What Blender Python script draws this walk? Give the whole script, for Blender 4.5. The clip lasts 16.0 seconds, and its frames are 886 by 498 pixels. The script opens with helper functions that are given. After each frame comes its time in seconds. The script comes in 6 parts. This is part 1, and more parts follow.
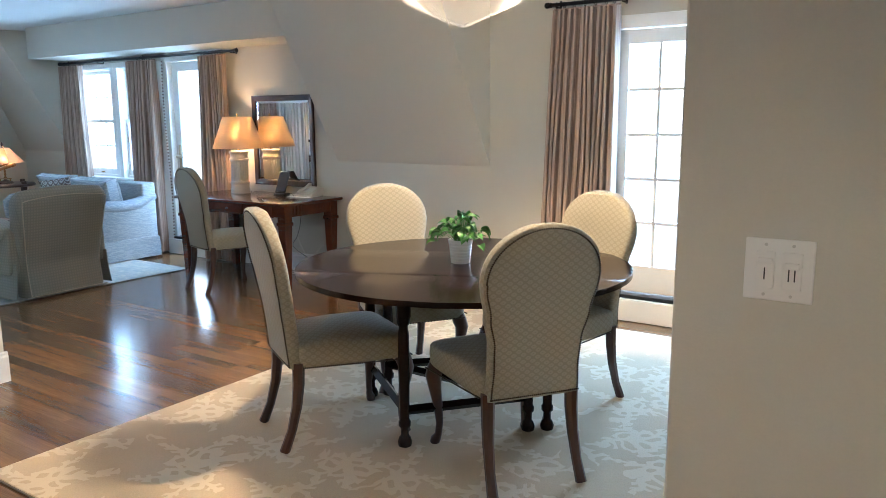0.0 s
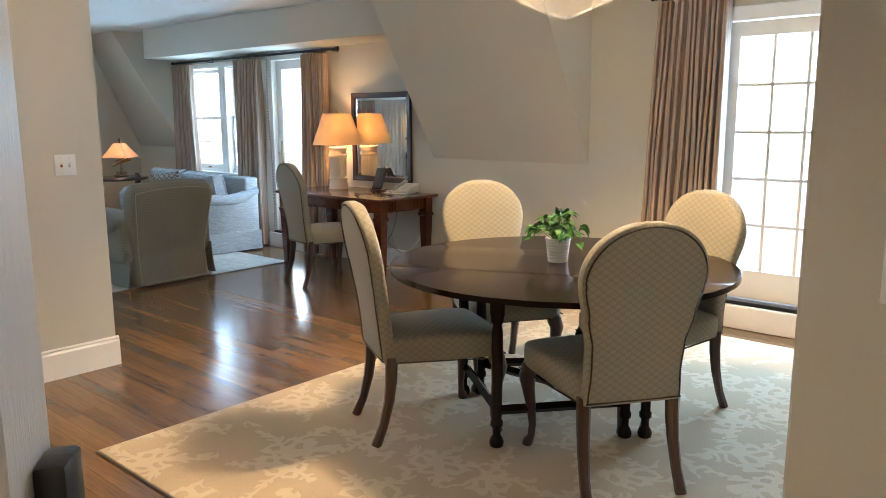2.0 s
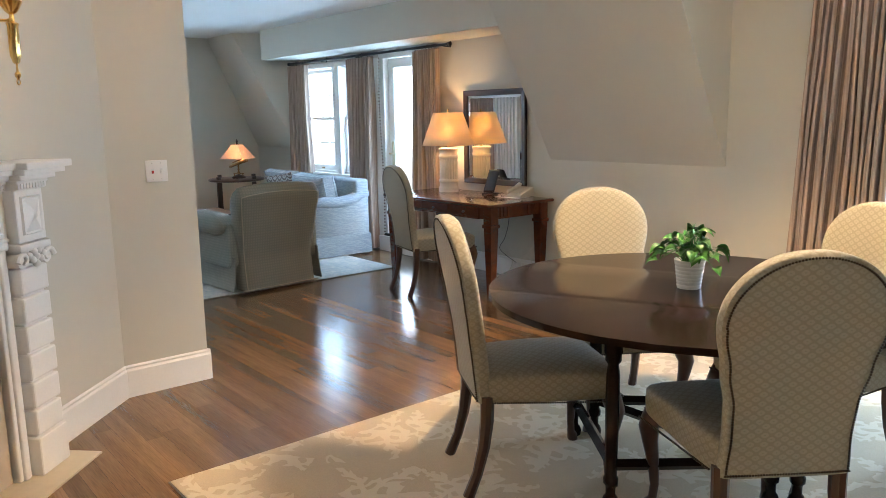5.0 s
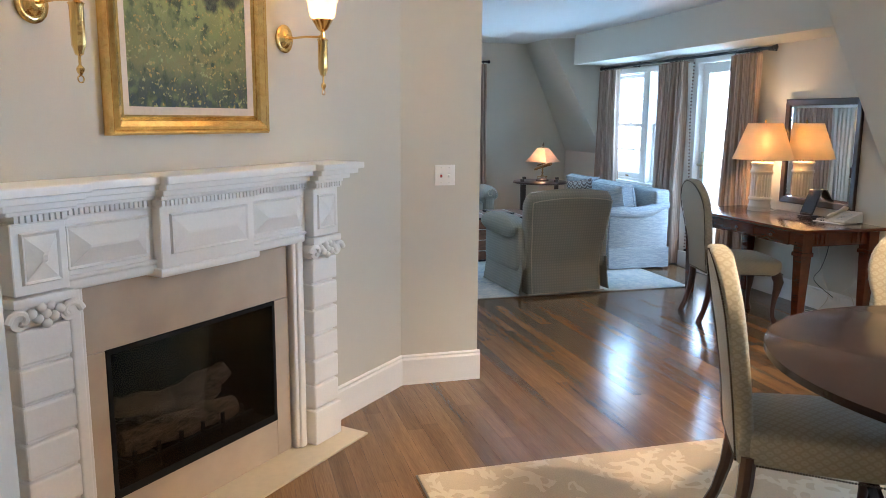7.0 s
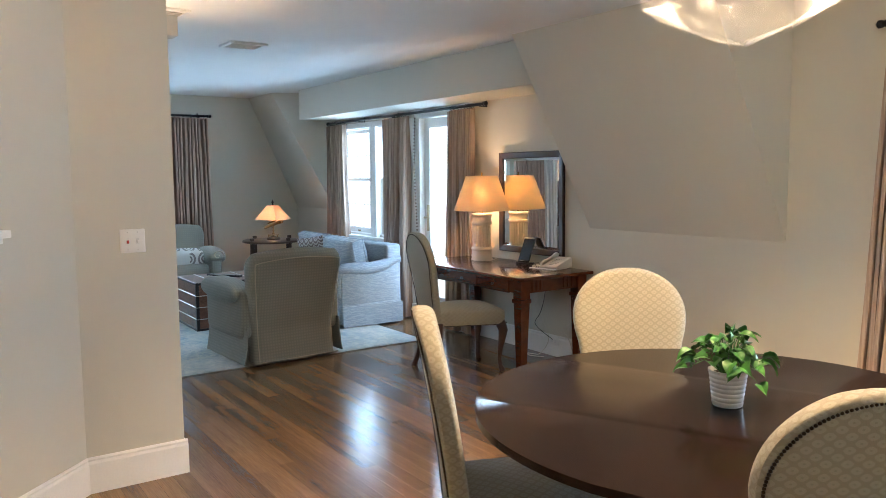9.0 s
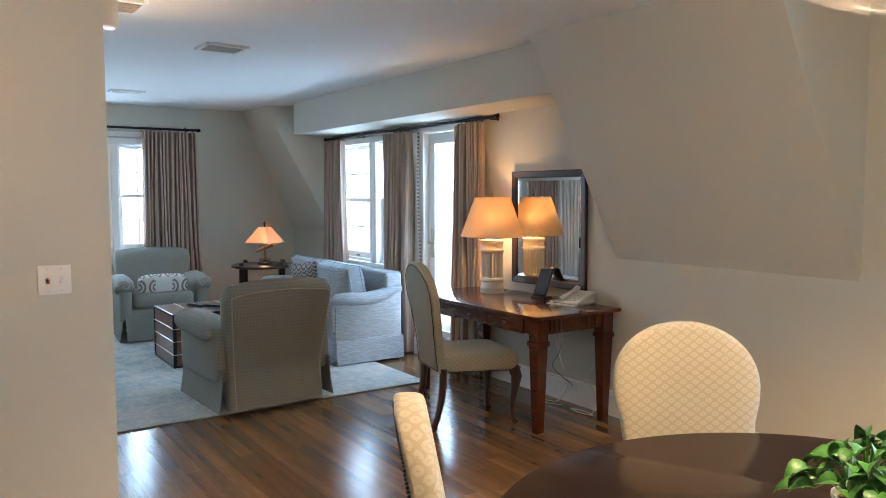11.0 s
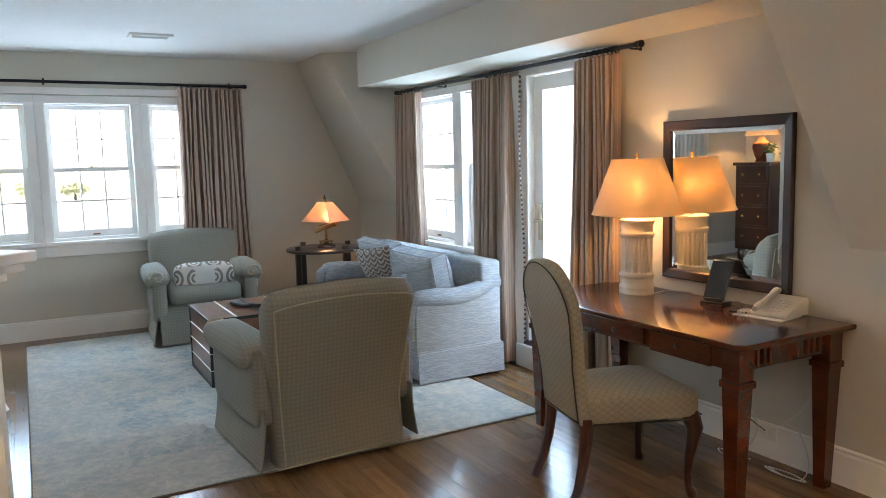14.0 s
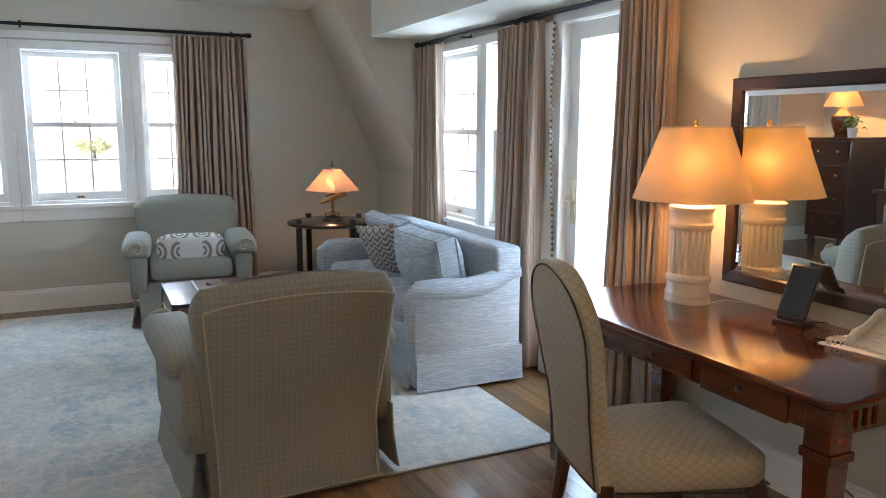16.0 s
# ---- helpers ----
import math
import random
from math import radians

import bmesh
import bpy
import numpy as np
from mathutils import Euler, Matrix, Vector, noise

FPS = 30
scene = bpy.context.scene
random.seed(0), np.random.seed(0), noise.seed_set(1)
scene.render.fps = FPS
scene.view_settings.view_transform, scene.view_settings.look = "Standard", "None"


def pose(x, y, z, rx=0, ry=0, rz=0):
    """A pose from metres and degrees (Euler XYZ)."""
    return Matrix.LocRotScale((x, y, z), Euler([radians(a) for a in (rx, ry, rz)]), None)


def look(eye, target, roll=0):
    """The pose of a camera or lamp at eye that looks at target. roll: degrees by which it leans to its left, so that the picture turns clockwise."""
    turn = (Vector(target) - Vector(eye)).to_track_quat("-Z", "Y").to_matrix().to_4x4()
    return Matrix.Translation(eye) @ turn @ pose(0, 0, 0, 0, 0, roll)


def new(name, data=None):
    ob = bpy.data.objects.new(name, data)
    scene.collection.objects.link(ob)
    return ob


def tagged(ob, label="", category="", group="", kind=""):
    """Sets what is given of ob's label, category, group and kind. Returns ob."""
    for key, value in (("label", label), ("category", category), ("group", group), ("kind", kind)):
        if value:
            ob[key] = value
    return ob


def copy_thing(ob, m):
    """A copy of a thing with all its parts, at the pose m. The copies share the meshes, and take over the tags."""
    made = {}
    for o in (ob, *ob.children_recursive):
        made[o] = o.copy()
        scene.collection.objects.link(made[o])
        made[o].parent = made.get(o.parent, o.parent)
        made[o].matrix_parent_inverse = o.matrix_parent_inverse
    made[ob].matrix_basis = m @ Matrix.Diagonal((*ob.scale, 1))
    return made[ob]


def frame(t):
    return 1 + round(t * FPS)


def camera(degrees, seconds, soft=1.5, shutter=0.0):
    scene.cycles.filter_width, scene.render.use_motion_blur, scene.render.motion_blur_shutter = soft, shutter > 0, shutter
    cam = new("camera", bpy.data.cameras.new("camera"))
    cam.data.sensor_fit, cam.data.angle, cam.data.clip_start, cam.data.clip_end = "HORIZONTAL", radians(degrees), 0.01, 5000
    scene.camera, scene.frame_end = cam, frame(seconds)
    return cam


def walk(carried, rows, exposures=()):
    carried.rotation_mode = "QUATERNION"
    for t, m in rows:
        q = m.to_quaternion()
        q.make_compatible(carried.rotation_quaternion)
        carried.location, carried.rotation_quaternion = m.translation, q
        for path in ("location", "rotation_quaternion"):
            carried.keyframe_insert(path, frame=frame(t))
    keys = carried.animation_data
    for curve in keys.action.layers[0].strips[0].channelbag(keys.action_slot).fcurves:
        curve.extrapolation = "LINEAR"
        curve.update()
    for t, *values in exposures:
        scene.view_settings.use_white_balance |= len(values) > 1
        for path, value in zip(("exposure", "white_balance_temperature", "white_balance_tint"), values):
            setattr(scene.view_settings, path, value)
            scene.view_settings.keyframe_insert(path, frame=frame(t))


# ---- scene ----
cam = camera(60.7, 16.0, soft=0.8)
PATH = [
    (0, (0.01, 0.268, 1.471), (-1.096, 1.899, 1.13), -0.3),
    (0.5, (0.006, 0.251, 1.446), (-1.178, 1.829, 1.115), -0.2),
    (1, (-0.016, 0.249, 1.466), (-1.24, 1.794, 1.124), -0.1),
    (1.5, (-0.029, 0.251, 1.461), (-1.281, 1.771, 1.112), 0.2),
    (2, (-0.034, 0.3, 1.451), (-1.333, 1.782, 1.109), -0.2),
    (2.5, (-0.058, 0.357, 1.438), (-1.411, 1.794, 1.114), -0.7),
    (3, (-0.084, 0.415, 1.443), (-1.504, 1.788, 1.133), -1.0),
    (3.2, (-0.132, 0.431, 1.466), (-1.562, 1.793, 1.149), -0.6),
    (5.3, (-0.347, 0.723, 1.464), (-1.916, 1.909, 1.103), -1.2),
    (5.5, (-0.374, 0.738, 1.472), (-1.995, 1.849, 1.1), -1.0),
    (6, (-0.358, 0.823, 1.468), (-2.122, 1.692, 1.102), -0.6),
    (6.5, (-0.344, 0.869, 1.496), (-2.203, 1.519, 1.145), 0.7),
    (7, (-0.318, 0.927, 1.511), (-2.214, 1.465, 1.171), 0.5),
    (7.5, (-0.313, 0.987, 1.511), (-2.203, 1.547, 1.172), -0.3),
    (8, (-0.351, 1.048, 1.502), (-2.183, 1.785, 1.185), -0.8),
    (8.5, (-0.469, 1.135, 1.515), (-2.167, 2.161, 1.26), -0.3),
    (8.7, (-0.498, 1.184, 1.506), (-2.141, 2.304, 1.29), -0.6),
    (10.8, (-1.071, 1.652, 1.516), (-2.71, 2.791, 1.384), 0.3),
    (11, (-1.158, 1.71, 1.53), (-2.812, 2.825, 1.382), -0.1),
    (11.5, (-1.368, 1.816, 1.513), (-3.061, 2.871, 1.36), -0.1),
    (12, (-1.603, 1.988, 1.494), (-3.337, 2.969, 1.328), 0.0),
    (12.5, (-1.854, 2.111, 1.516), (-3.618, 3.038, 1.349), -0.2),
    (13, (-2.17, 2.174, 1.498), (-3.937, 3.092, 1.317), -0.7),
    (13.5, (-2.446, 2.266, 1.489), (-4.207, 3.19, 1.279), -1.2),
    (14, (-2.696, 2.359, 1.513), (-4.434, 3.322, 1.279), -1.3),
    (14.5, (-2.913, 2.44, 1.502), (-4.612, 3.462, 1.246), -1.0),
    (15, (-3.139, 2.571, 1.509), (-4.827, 3.605, 1.223), -1.0),
    (15.5, (-3.264, 2.737, 1.492), (-4.997, 3.687, 1.186), -0.5),
    (16, (-3.369, 3.007, 1.487), (-5.158, 3.844, 1.17), 0.2),
]
walk(cam, [(t, look(eye, target, roll)) for t, eye, target, roll in PATH],
     exposures=[(0, 1.85, 5450, 8), (1.2, 1.82, 5500, 8), (2.5, 1.65, 6700, 10), (5.5, 1.82, 5950, 10), (7, 1.82, 5700, 10), (8.5, 1.8, 6000, 10), (11, 1.62, 6250, 13), (14, 1.66, 7050, 16), (16, 1.66, 7050, 18)])

# ---- world and large lights ----
world = bpy.data.worlds.new("sky")
scene.world = world
world.use_nodes = True
wn = world.node_tree.nodes
sky = wn.new("ShaderNodeTexSky")
sky.sky_type, sky.sun_disc = "NISHITA", False
sky.sun_elevation, sky.sun_rotation = radians(48), radians(150)
sky.air_density, sky.dust_density = 1.0, 1.5
world.node_tree.links.new(sky.outputs[0], wn["Background"].inputs[0])
wn["Background"].inputs[1].default_value = 0.15


def lamp_object(name, kind, m, power, colour, **more):
    data = bpy.data.lights.new(name, kind)
    data.energy, data.color = power, colour
    for key, value in more.items():
        if key == "size":
            data.shape, data.size, data.size_y = "RECTANGLE", value[0], value[1]
        if key == "radius":
            data.shadow_soft_size = value
        if key == "angle":
            data.angle = radians(value)
    ob = new(name, data)
    ob.matrix_world = m
    return ob


lamp_object("sun", "SUN", look((6, -9, 12), (0, 0, 0)), 3.0, (1, 0.95, 0.88), angle=0.5)
DAY = (0.48, 0.73, 1.0)
WARM = (1.0, 0.60, 0.28)
# sky light standing in the openings
lamp_object("skylight_dining", "AREA", look((-1.5, 5.53 + 0.30, 1.50), (-1.5, 0, 1.0)), 80, DAY, size=(2.2, 1.7))
lamp_object("skylight_living", "AREA", look((-7.75, 5.53 + 0.30, 1.55), (-7.75, 0, 1.1)), 84, DAY, size=(3.5, 1.6))
lamp_object("skylight_far", "AREA", look((-10.24 - 0.30, 2.94, 1.60), (0, 2.94, 1.1)), 78, DAY, size=(3.4, 1.6))
# bulbs of the lamps that stand and hang here, plus dining and corridor fill
# warm overhead light as spots under the canopy, its real source unseen
for k in range(3):
    a = 0.5 + k * 2.0944
    bulb = lamp_object("dining_spot", "SPOT", pose(-1.93 + 0.11 * math.cos(a), 3.30 + 0.11 * math.sin(a), 2.44), 30, (1.0, 0.68, 0.38), radius=0.025)
    bulb.data.spot_size, bulb.data.spot_blend = radians(122), 0.5
# soft ambient fill added at the canopy to lift walls and ceiling
lamp_object("dining_fill", "POINT", pose(-1.93, 3.30, 2.40), 13, (1.0, 0.72, 0.44), radius=0.05)
# unseen corridor lamp added to brighten the partition wall by the entrance
lamp_object("corridor_fill", "POINT", pose(-0.15, -0.85, 2.36), 12, (1.0, 0.84, 0.66), radius=0.10)
lamp_object("desk_lamp_bulb", "POINT", pose(-5.80, 5.30, 1.34), 5.4, WARM, radius=0.035)
lamp_object("side_lamp_bulb", "POINT", pose(-9.33, 4.80, 1.03), 1.5, (1.0, 0.55, 0.27), radius=0.025)
lamp_object("chest_lamp_bulb", "POINT", pose(-9.62, -0.15, 1.80), 9, WARM, radius=0.035)

# ---- materials ----


def mat(name, colour, rough=0.5, metal=0.0, vary=0.08, scale=3.0, fine=60.0, bump=0.05, colour2=None, spec=0.5, coat=0.0, trans=0.0, stretch=None, sheen=0.0):
    m = bpy.data.materials.new(name)
    m.use_nodes = True
    n, l = m.node_tree.nodes, m.node_tree.links
    b = n["Principled BSDF"]
    b.inputs["Roughness"].default_value, b.inputs["Metallic"].default_value = rough, metal
    b.inputs["Specular IOR Level"].default_value = spec
    b.inputs["Coat Weight"].default_value = coat
    b.inputs["Coat Roughness"].default_value = 0.12
    b.inputs["Transmission Weight"].default_value = trans
    b.inputs["Sheen Weight"].default_value = sheen
    tc = n.new("ShaderNodeTexCoord")
    mp = n.new("ShaderNodeMapping")
    if stretch:
        mp.inputs["Scale"].default_value = stretch
    l.new(tc.outputs["Object"], mp.inputs[0])
    big, small = n.new("ShaderNodeTexNoise"), n.new("ShaderNodeTexNoise")
    big.inputs["Scale"].default_value, small.inputs["Scale"].default_value = scale, fine
    small.inputs["Detail"].default_value = 6
    for t in (big, small):
        l.new(mp.outputs[0], t.inputs["Vector"])
    mixf = n.new("ShaderNodeMix")
    mixf.data_type = "FLOAT"
    mixf.inputs[0].default_value = 0.5
    l.new(big.outputs[0], mixf.inputs[2])
    l.new(small.outputs[0], mixf.inputs[3])
    ramp = n.new("ShaderNodeValToRGB")
    c = np.array(colour)
    lo = c * (1 - vary) if colour2 is None else np.array(colour2)
    hi = np.minimum(c * (1 + vary), 0.95)
    ramp.color_ramp.elements[0].position, ramp.color_ramp.elements[1].position = 0.35, 0.65
    ramp.color_ramp.elements[0].color, ramp.color_ramp.elements[1].color = (*lo, 1), (*hi, 1)
    l.new(mixf.outputs[0], ramp.inputs[0])
    l.new(ramp.outputs[0], b.inputs["Base Color"])
    bp = n.new("ShaderNodeBump")
    bp.inputs["Strength"].default_value, bp.inputs["Distance"].default_value = min(1, bump * 5), 0.004
    l.new(small.outputs[0], bp.inputs["Height"])
    l.new(bp.outputs[0], b.inputs["Normal"])
    return m


def tinted(m, amount):
    """Vary a material a little from piece to piece."""
    n, l = m.node_tree.nodes, m.node_tree.links
    info, mul, ramp = n.new("ShaderNodeObjectInfo"), n.new("ShaderNodeMix"), n["Color Ramp"]
    isl, add, half = n.new("ShaderNodeNewGeometry"), n.new("ShaderNodeMath"), n.new("ShaderNodeMath")
    add.operation = "ADD"
    half.operation = "FRACT"
    l.new(info.outputs["Random"], add.inputs[0])
    l.new(isl.outputs["Random Per Island"], add.inputs[1])
    l.new(add.outputs[0], half.inputs[0])
    rng = n.new("ShaderNodeMapRange")
    rng.inputs[3].default_value, rng.inputs[4].default_value = 1 - amount, 1 + amount
    l.new(half.outputs[0], rng.inputs[0])
    mul.data_type, mul.blend_type = "RGBA", "MULTIPLY"
    mul.inputs[0].default_value = 1.0
    l.new(ramp.outputs[0], mul.inputs[6])
    l.new(rng.outputs[0], mul.inputs[7])
    l.new(mul.outputs[2], n["Principled BSDF"].inputs["Base Color"])
    return m


def patterned(m, colour, kind, scale, amount=0.8, vec=(1, 1, 1), relief=0.0):
    """Lay a woven or printed pattern over a cloth."""
    n, l = m.node_tree.nodes, m.node_tree.links
    tc, mp = n.new("ShaderNodeTexCoord"), n.new("ShaderNodeMapping")
    mp.inputs["Scale"].default_value = [scale * v for v in vec]
    l.new(tc.outputs["Object"], mp.inputs[0])
    sep = n.new("ShaderNodeSeparateXYZ")
    l.new(mp.outputs[0], sep.inputs[0])

    def op(o, a, b=None):
        k = n.new("ShaderNodeMath")
        k.operation = o
        for i, v in enumerate((a, b)):
            if v is None:
                continue
            if isinstance(v, (int, float)):
                k.inputs[i].default_value = v
            else:
                l.new(v, k.inputs[i])
        return k.outputs[0]

    nsep = n.new("ShaderNodeSeparateXYZ")
    l.new(tc.outputs["Normal"], nsep.inputs[0])
    flat = op("GREATER_THAN", op("ABSOLUTE", nsep.outputs[2]), 0.72)
    sidew = op("MULTIPLY", op("GREATER_THAN", op("ABSOLUTE", nsep.outputs[0]), op("ABSOLUTE", nsep.outputs[1])), op("SUBTRACT", 1.0, flat))
    across = op("ADD", sep.outputs[0], op("MULTIPLY", sidew, op("SUBTRACT", sep.outputs[1], sep.outputs[0])))
    up = op("ADD", sep.outputs[2], op("MULTIPLY", flat, op("SUBTRACT", sep.outputs[1], sep.outputs[2])))
    if kind == "diamond":
        lat = op("MULTIPLY", op("SINE", op("ADD", across, up)), op("SINE", op("SUBTRACT", across, up)))
        lat = op("ABSOLUTE", lat)
        f = op("MAXIMUM", op("LESS_THAN", lat, 0.36), op("GREATER_THAN", lat, 0.95))
    elif kind == "dots":
        f = op("ABSOLUTE", op("MULTIPLY", op("SINE", across), op("SINE", up)))
        f = op("GREATER_THAN", f, 0.5)
    elif kind == "medallion":
        cx = op("SUBTRACT", op("FRACT", across), 0.5)
        cz = op("SUBTRACT", op("FRACT", op("ADD", up, 0.5)), 0.5)
        r = op("SQRT", op("ADD", op("MULTIPLY", cx, cx), op("MULTIPLY", cz, cz)))
        f = op("MAXIMUM", op("LESS_THAN", op("ABSOLUTE", op("SUBTRACT", r, 0.36)), 0.065), op("LESS_THAN", op("ABSOLUTE", op("SUBTRACT", r, 0.15)), 0.05))
    elif kind == "stripe":
        f = op("GREATER_THAN", op("SINE", across), 0.15)
    elif kind == "weave":
        w = n.new("ShaderNodeTexNoise")
        w.inputs["Scale"].default_value, w.inputs["Detail"].default_value = 1.0, 3
        l.new(mp.outputs[0], w.inputs["Vector"])
        f = op("GREATER_THAN", w.outputs[0], 0.52)
    elif kind == "leafage":
        bend = n.new("ShaderNodeTexNoise")
        bend.inputs["Scale"].default_value, bend.inputs["Detail"].default_value = 5.0, 2
        l.new(mp.outputs[0], bend.inputs["Vector"])
        warp = n.new("ShaderNodeVectorMath")
        warp.operation = "MULTIPLY_ADD"
        warp.inputs[1].default_value = (0.22, 0.22, 0)
        l.new(bend.outputs[1], warp.inputs[0])
        l.new(mp.outputs[0], warp.inputs[2])
        cells = n.new("ShaderNodeTexVoronoi")
        cells.inputs["Scale"].default_value = 2.3
        cells.inputs["Randomness"].default_value = 0.8
        l.new(warp.outputs[0], cells.inputs["Vector"])
        rel, where = n.new("ShaderNodeVectorMath"), n.new("ShaderNodeSeparateXYZ")
        rel.operation = "SUBTRACT"
        l.new(warp.outputs[0], rel.inputs[0])
        l.new(cells.outputs["Position"], rel.inputs[1])
        l.new(rel.outputs[0], where.inputs[0])
        tint = n.new("ShaderNodeSeparateColor")
        l.new(cells.outputs["Color"], tint.inputs[0])
        dist = op("SQRT", op("ADD", op("MULTIPLY", where.outputs[0], where.outputs[0]), op("MULTIPLY", where.outputs[1], where.outputs[1])))
        ang = op("ADD", op("ARCTAN2", where.outputs[1], where.outputs[0]), op("MULTIPLY", tint.outputs[0], 6.28))
        off = op("MULTIPLY", dist, op("MULTIPLY", op("ABSOLUTE", op("SINE", op("MULTIPLY", ang, 2.5))), 0.4))
        stem = op("LESS_THAN", off, op("SUBTRACT", 0.020, op("MULTIPLY", dist, 0.04)))
        twig = op("GREATER_THAN", op("SINE", op("MULTIPLY", op("SUBTRACT", dist, op("MULTIPLY", off, 0.9)), 105.0)), 0.05)
        reach = op("LESS_THAN", off, op("SUBTRACT", 0.075, op("MULTIPLY", dist, 0.22)))
        f = op("MULTIPLY", op("MAXIMUM", stem, op("MULTIPLY", twig, reach)), op("LESS_THAN", dist, 0.27))
    elif kind == "chevron":
        f = op("SINE", op("ADD", op("MULTIPLY", up, 2.0), op("MULTIPLY", op("ABSOLUTE", op("SINE", op("MULTIPLY", across, 0.5))), 5.0)))
        f = op("GREATER_THAN", f, 0.1)
    else:
        ns = n.new("ShaderNodeTexNoise")
        ns.inputs["Scale"].default_value, ns.inputs["Detail"].default_value, ns.inputs["Distortion"].default_value = 1.0, 2.5, 0.6
        l.new(mp.outputs[0], ns.inputs["Vector"])
        f = op("LESS_THAN", op("ABSOLUTE", op("SUBTRACT", ns.outputs[0], 0.5)), 0.028)
        blob = n.new("ShaderNodeTexNoise")
        blob.inputs["Scale"].default_value = 0.35
        l.new(mp.outputs[0], blob.inputs["Vector"])
        f = op("MULTIPLY", f, op("GREATER_THAN", blob.outputs[0], 0.42))
    b = n["Principled BSDF"]
    old = b.inputs["Base Color"].links[0].from_socket
    mx = n.new("ShaderNodeMix")
    mx.data_type = "RGBA"
    l.new(op("MULTIPLY", f, amount), mx.inputs[0])
    l.new(old, mx.inputs[6])
    mx.inputs[7].default_value = (*colour, 1)
    l.new(mx.outputs[2], b.inputs["Base Color"])
    if relief:
        bp = n.new("ShaderNodeBump")
        bp.inputs["Strength"].default_value, bp.inputs["Distance"].default_value = 0.5, relief
        l.new(f, bp.inputs["Height"])
        if b.inputs["Normal"].links:
            l.new(b.inputs["Normal"].links[0].from_socket, bp.inputs["Normal"])
        l.new(bp.outputs[0], b.inputs["Normal"])
    return m


def shade_mat(name, colour, part=0.5, glow=0.0):
    """Lamp-shade cloth: part of the light is scattered through it, part goes nearly straight on."""
    m = mat(name, colour, 0.9, vary=0.05, fine=180, bump=0.03)
    n, l = m.node_tree.nodes, m.node_tree.links
    tr, mx = n.new("ShaderNodeBsdfTranslucent"), n.new("ShaderNodeMixShader")
    tr.inputs[0].default_value = (*colour, 1)
    mx.inputs[0].default_value = part
    l.new(n["Principled BSDF"].outputs[0], mx.inputs[1])
    l.new(tr.outputs[0], mx.inputs[2])
    last = mx
    if glow:
        rf, mx2 = n.new("ShaderNodeBsdfRefraction"), n.new("ShaderNodeMixShader")
        rf.inputs["Color"].default_value = (*colour, 1)
        rf.inputs["Roughness"].default_value, rf.inputs["IOR"].default_value = 0.75, 1.3
        mx2.inputs[0].default_value = glow
        l.new(mx.outputs[0], mx2.inputs[1])
        l.new(rf.outputs[0], mx2.inputs[2])
        last = mx2
    l.new(last.outputs[0], n["Material Output"].inputs[0])
    return m


def glass_mat(name, tint=(1, 1, 1), gloss=0.06):
    m = bpy.data.materials.new(name)
    m.use_nodes = True
    n, l = m.node_tree.nodes, m.node_tree.links
    t, g, mx = n.new("ShaderNodeBsdfTransparent"), n.new("ShaderNodeBsdfGlossy"), n.new("ShaderNodeMixShader")
    t.inputs[0].default_value = (*tint, 1)
    g.inputs["Roughness"].default_value = 0.02
    mx.inputs[0].default_value = gloss
    l.new(t.outputs[0], mx.inputs[1])
    l.new(g.outputs[0], mx.inputs[2])
    l.new(mx.outputs[0], n["Material Output"].inputs[0])
    return m


PAINT = mat("wall_paint", (0.59, 0.555, 0.47), 0.75, vary=0.02, scale=1.2, fine=220, bump=0.03)
CEIL = mat("ceiling_paint", (0.78, 0.77, 0.74), 0.8, vary=0.02, fine=180, bump=0.03)
TRIM = mat("white_trim_paint", (0.82, 0.80, 0.76), 0.35, vary=0.025, fine=90, bump=0.02)
DOORPAINT = mat("door_paint", (0.80, 0.77, 0.72), 0.3, vary=0.03, scale=4, fine=55, bump=0.10, stretch=(3, 3, 0.35), coat=0.2)
OAK = tinted(mat("oak_floor", (0.215, 0.121, 0.054), 0.21, vary=0.12, scale=4, fine=40, bump=0.006, colour2=(0.130, 0.069, 0.030), stretch=(0.25, 5, 5), coat=0.25, spec=0.4), 0.28)
GAP = mat("floor_joint", (0.06, 0.03, 0.015), 0.7)
MAHOG = mat("mahogany", (0.105, 0.021, 0.006), 0.2, vary=0.12, scale=2.5, fine=30, bump=0.004, colour2=(0.06, 0.011, 0.0035), stretch=(0.6, 5, 5), coat=0.5)
CHAIRLEG = mat("chair_leg_wood", (0.05, 0.014, 0.007), 0.28, vary=0.15, scale=6, fine=40, bump=0.01, stretch=(6, 6, 0.8), coat=0.4)
DARKOAK = mat("dark_table_wood", (0.014, 0.006, 0.004), 0.17, vary=0.3, scale=3, fine=35, bump=0.006, colour2=(0.010, 0.005, 0.0035), stretch=(0.5, 6, 6), coat=0.0, spec=0.18)
MIRRORWOOD = mat("walnut_mirror_frame", (0.034, 0.016, 0.009), 0.38, vary=0.2, scale=6, fine=45, bump=0.01, stretch=(1, 4, 1))
EBONY = mat("ebonised_wood", (0.022, 0.013, 0.010), 0.3, vary=0.2, fine=60, bump=0.01, coat=0.3)
CLOTH = patterned(mat("cream_diamond_cloth", (0.37, 0.335, 0.25), 0.85, vary=0.06, fine=420, bump=0.06, sheen=0.15), (0.22, 0.185, 0.12), "diamond", 76.0, 0.4, vec=(1, 1, 1.4), relief=0.001)
SAGE = patterned(mat("sage_dotted_cloth", (0.225, 0.225, 0.19), 0.88, vary=0.05, fine=420, bump=0.06, sheen=0.1), (0.33, 0.32, 0.265), "dots", 135.0, 0.38)
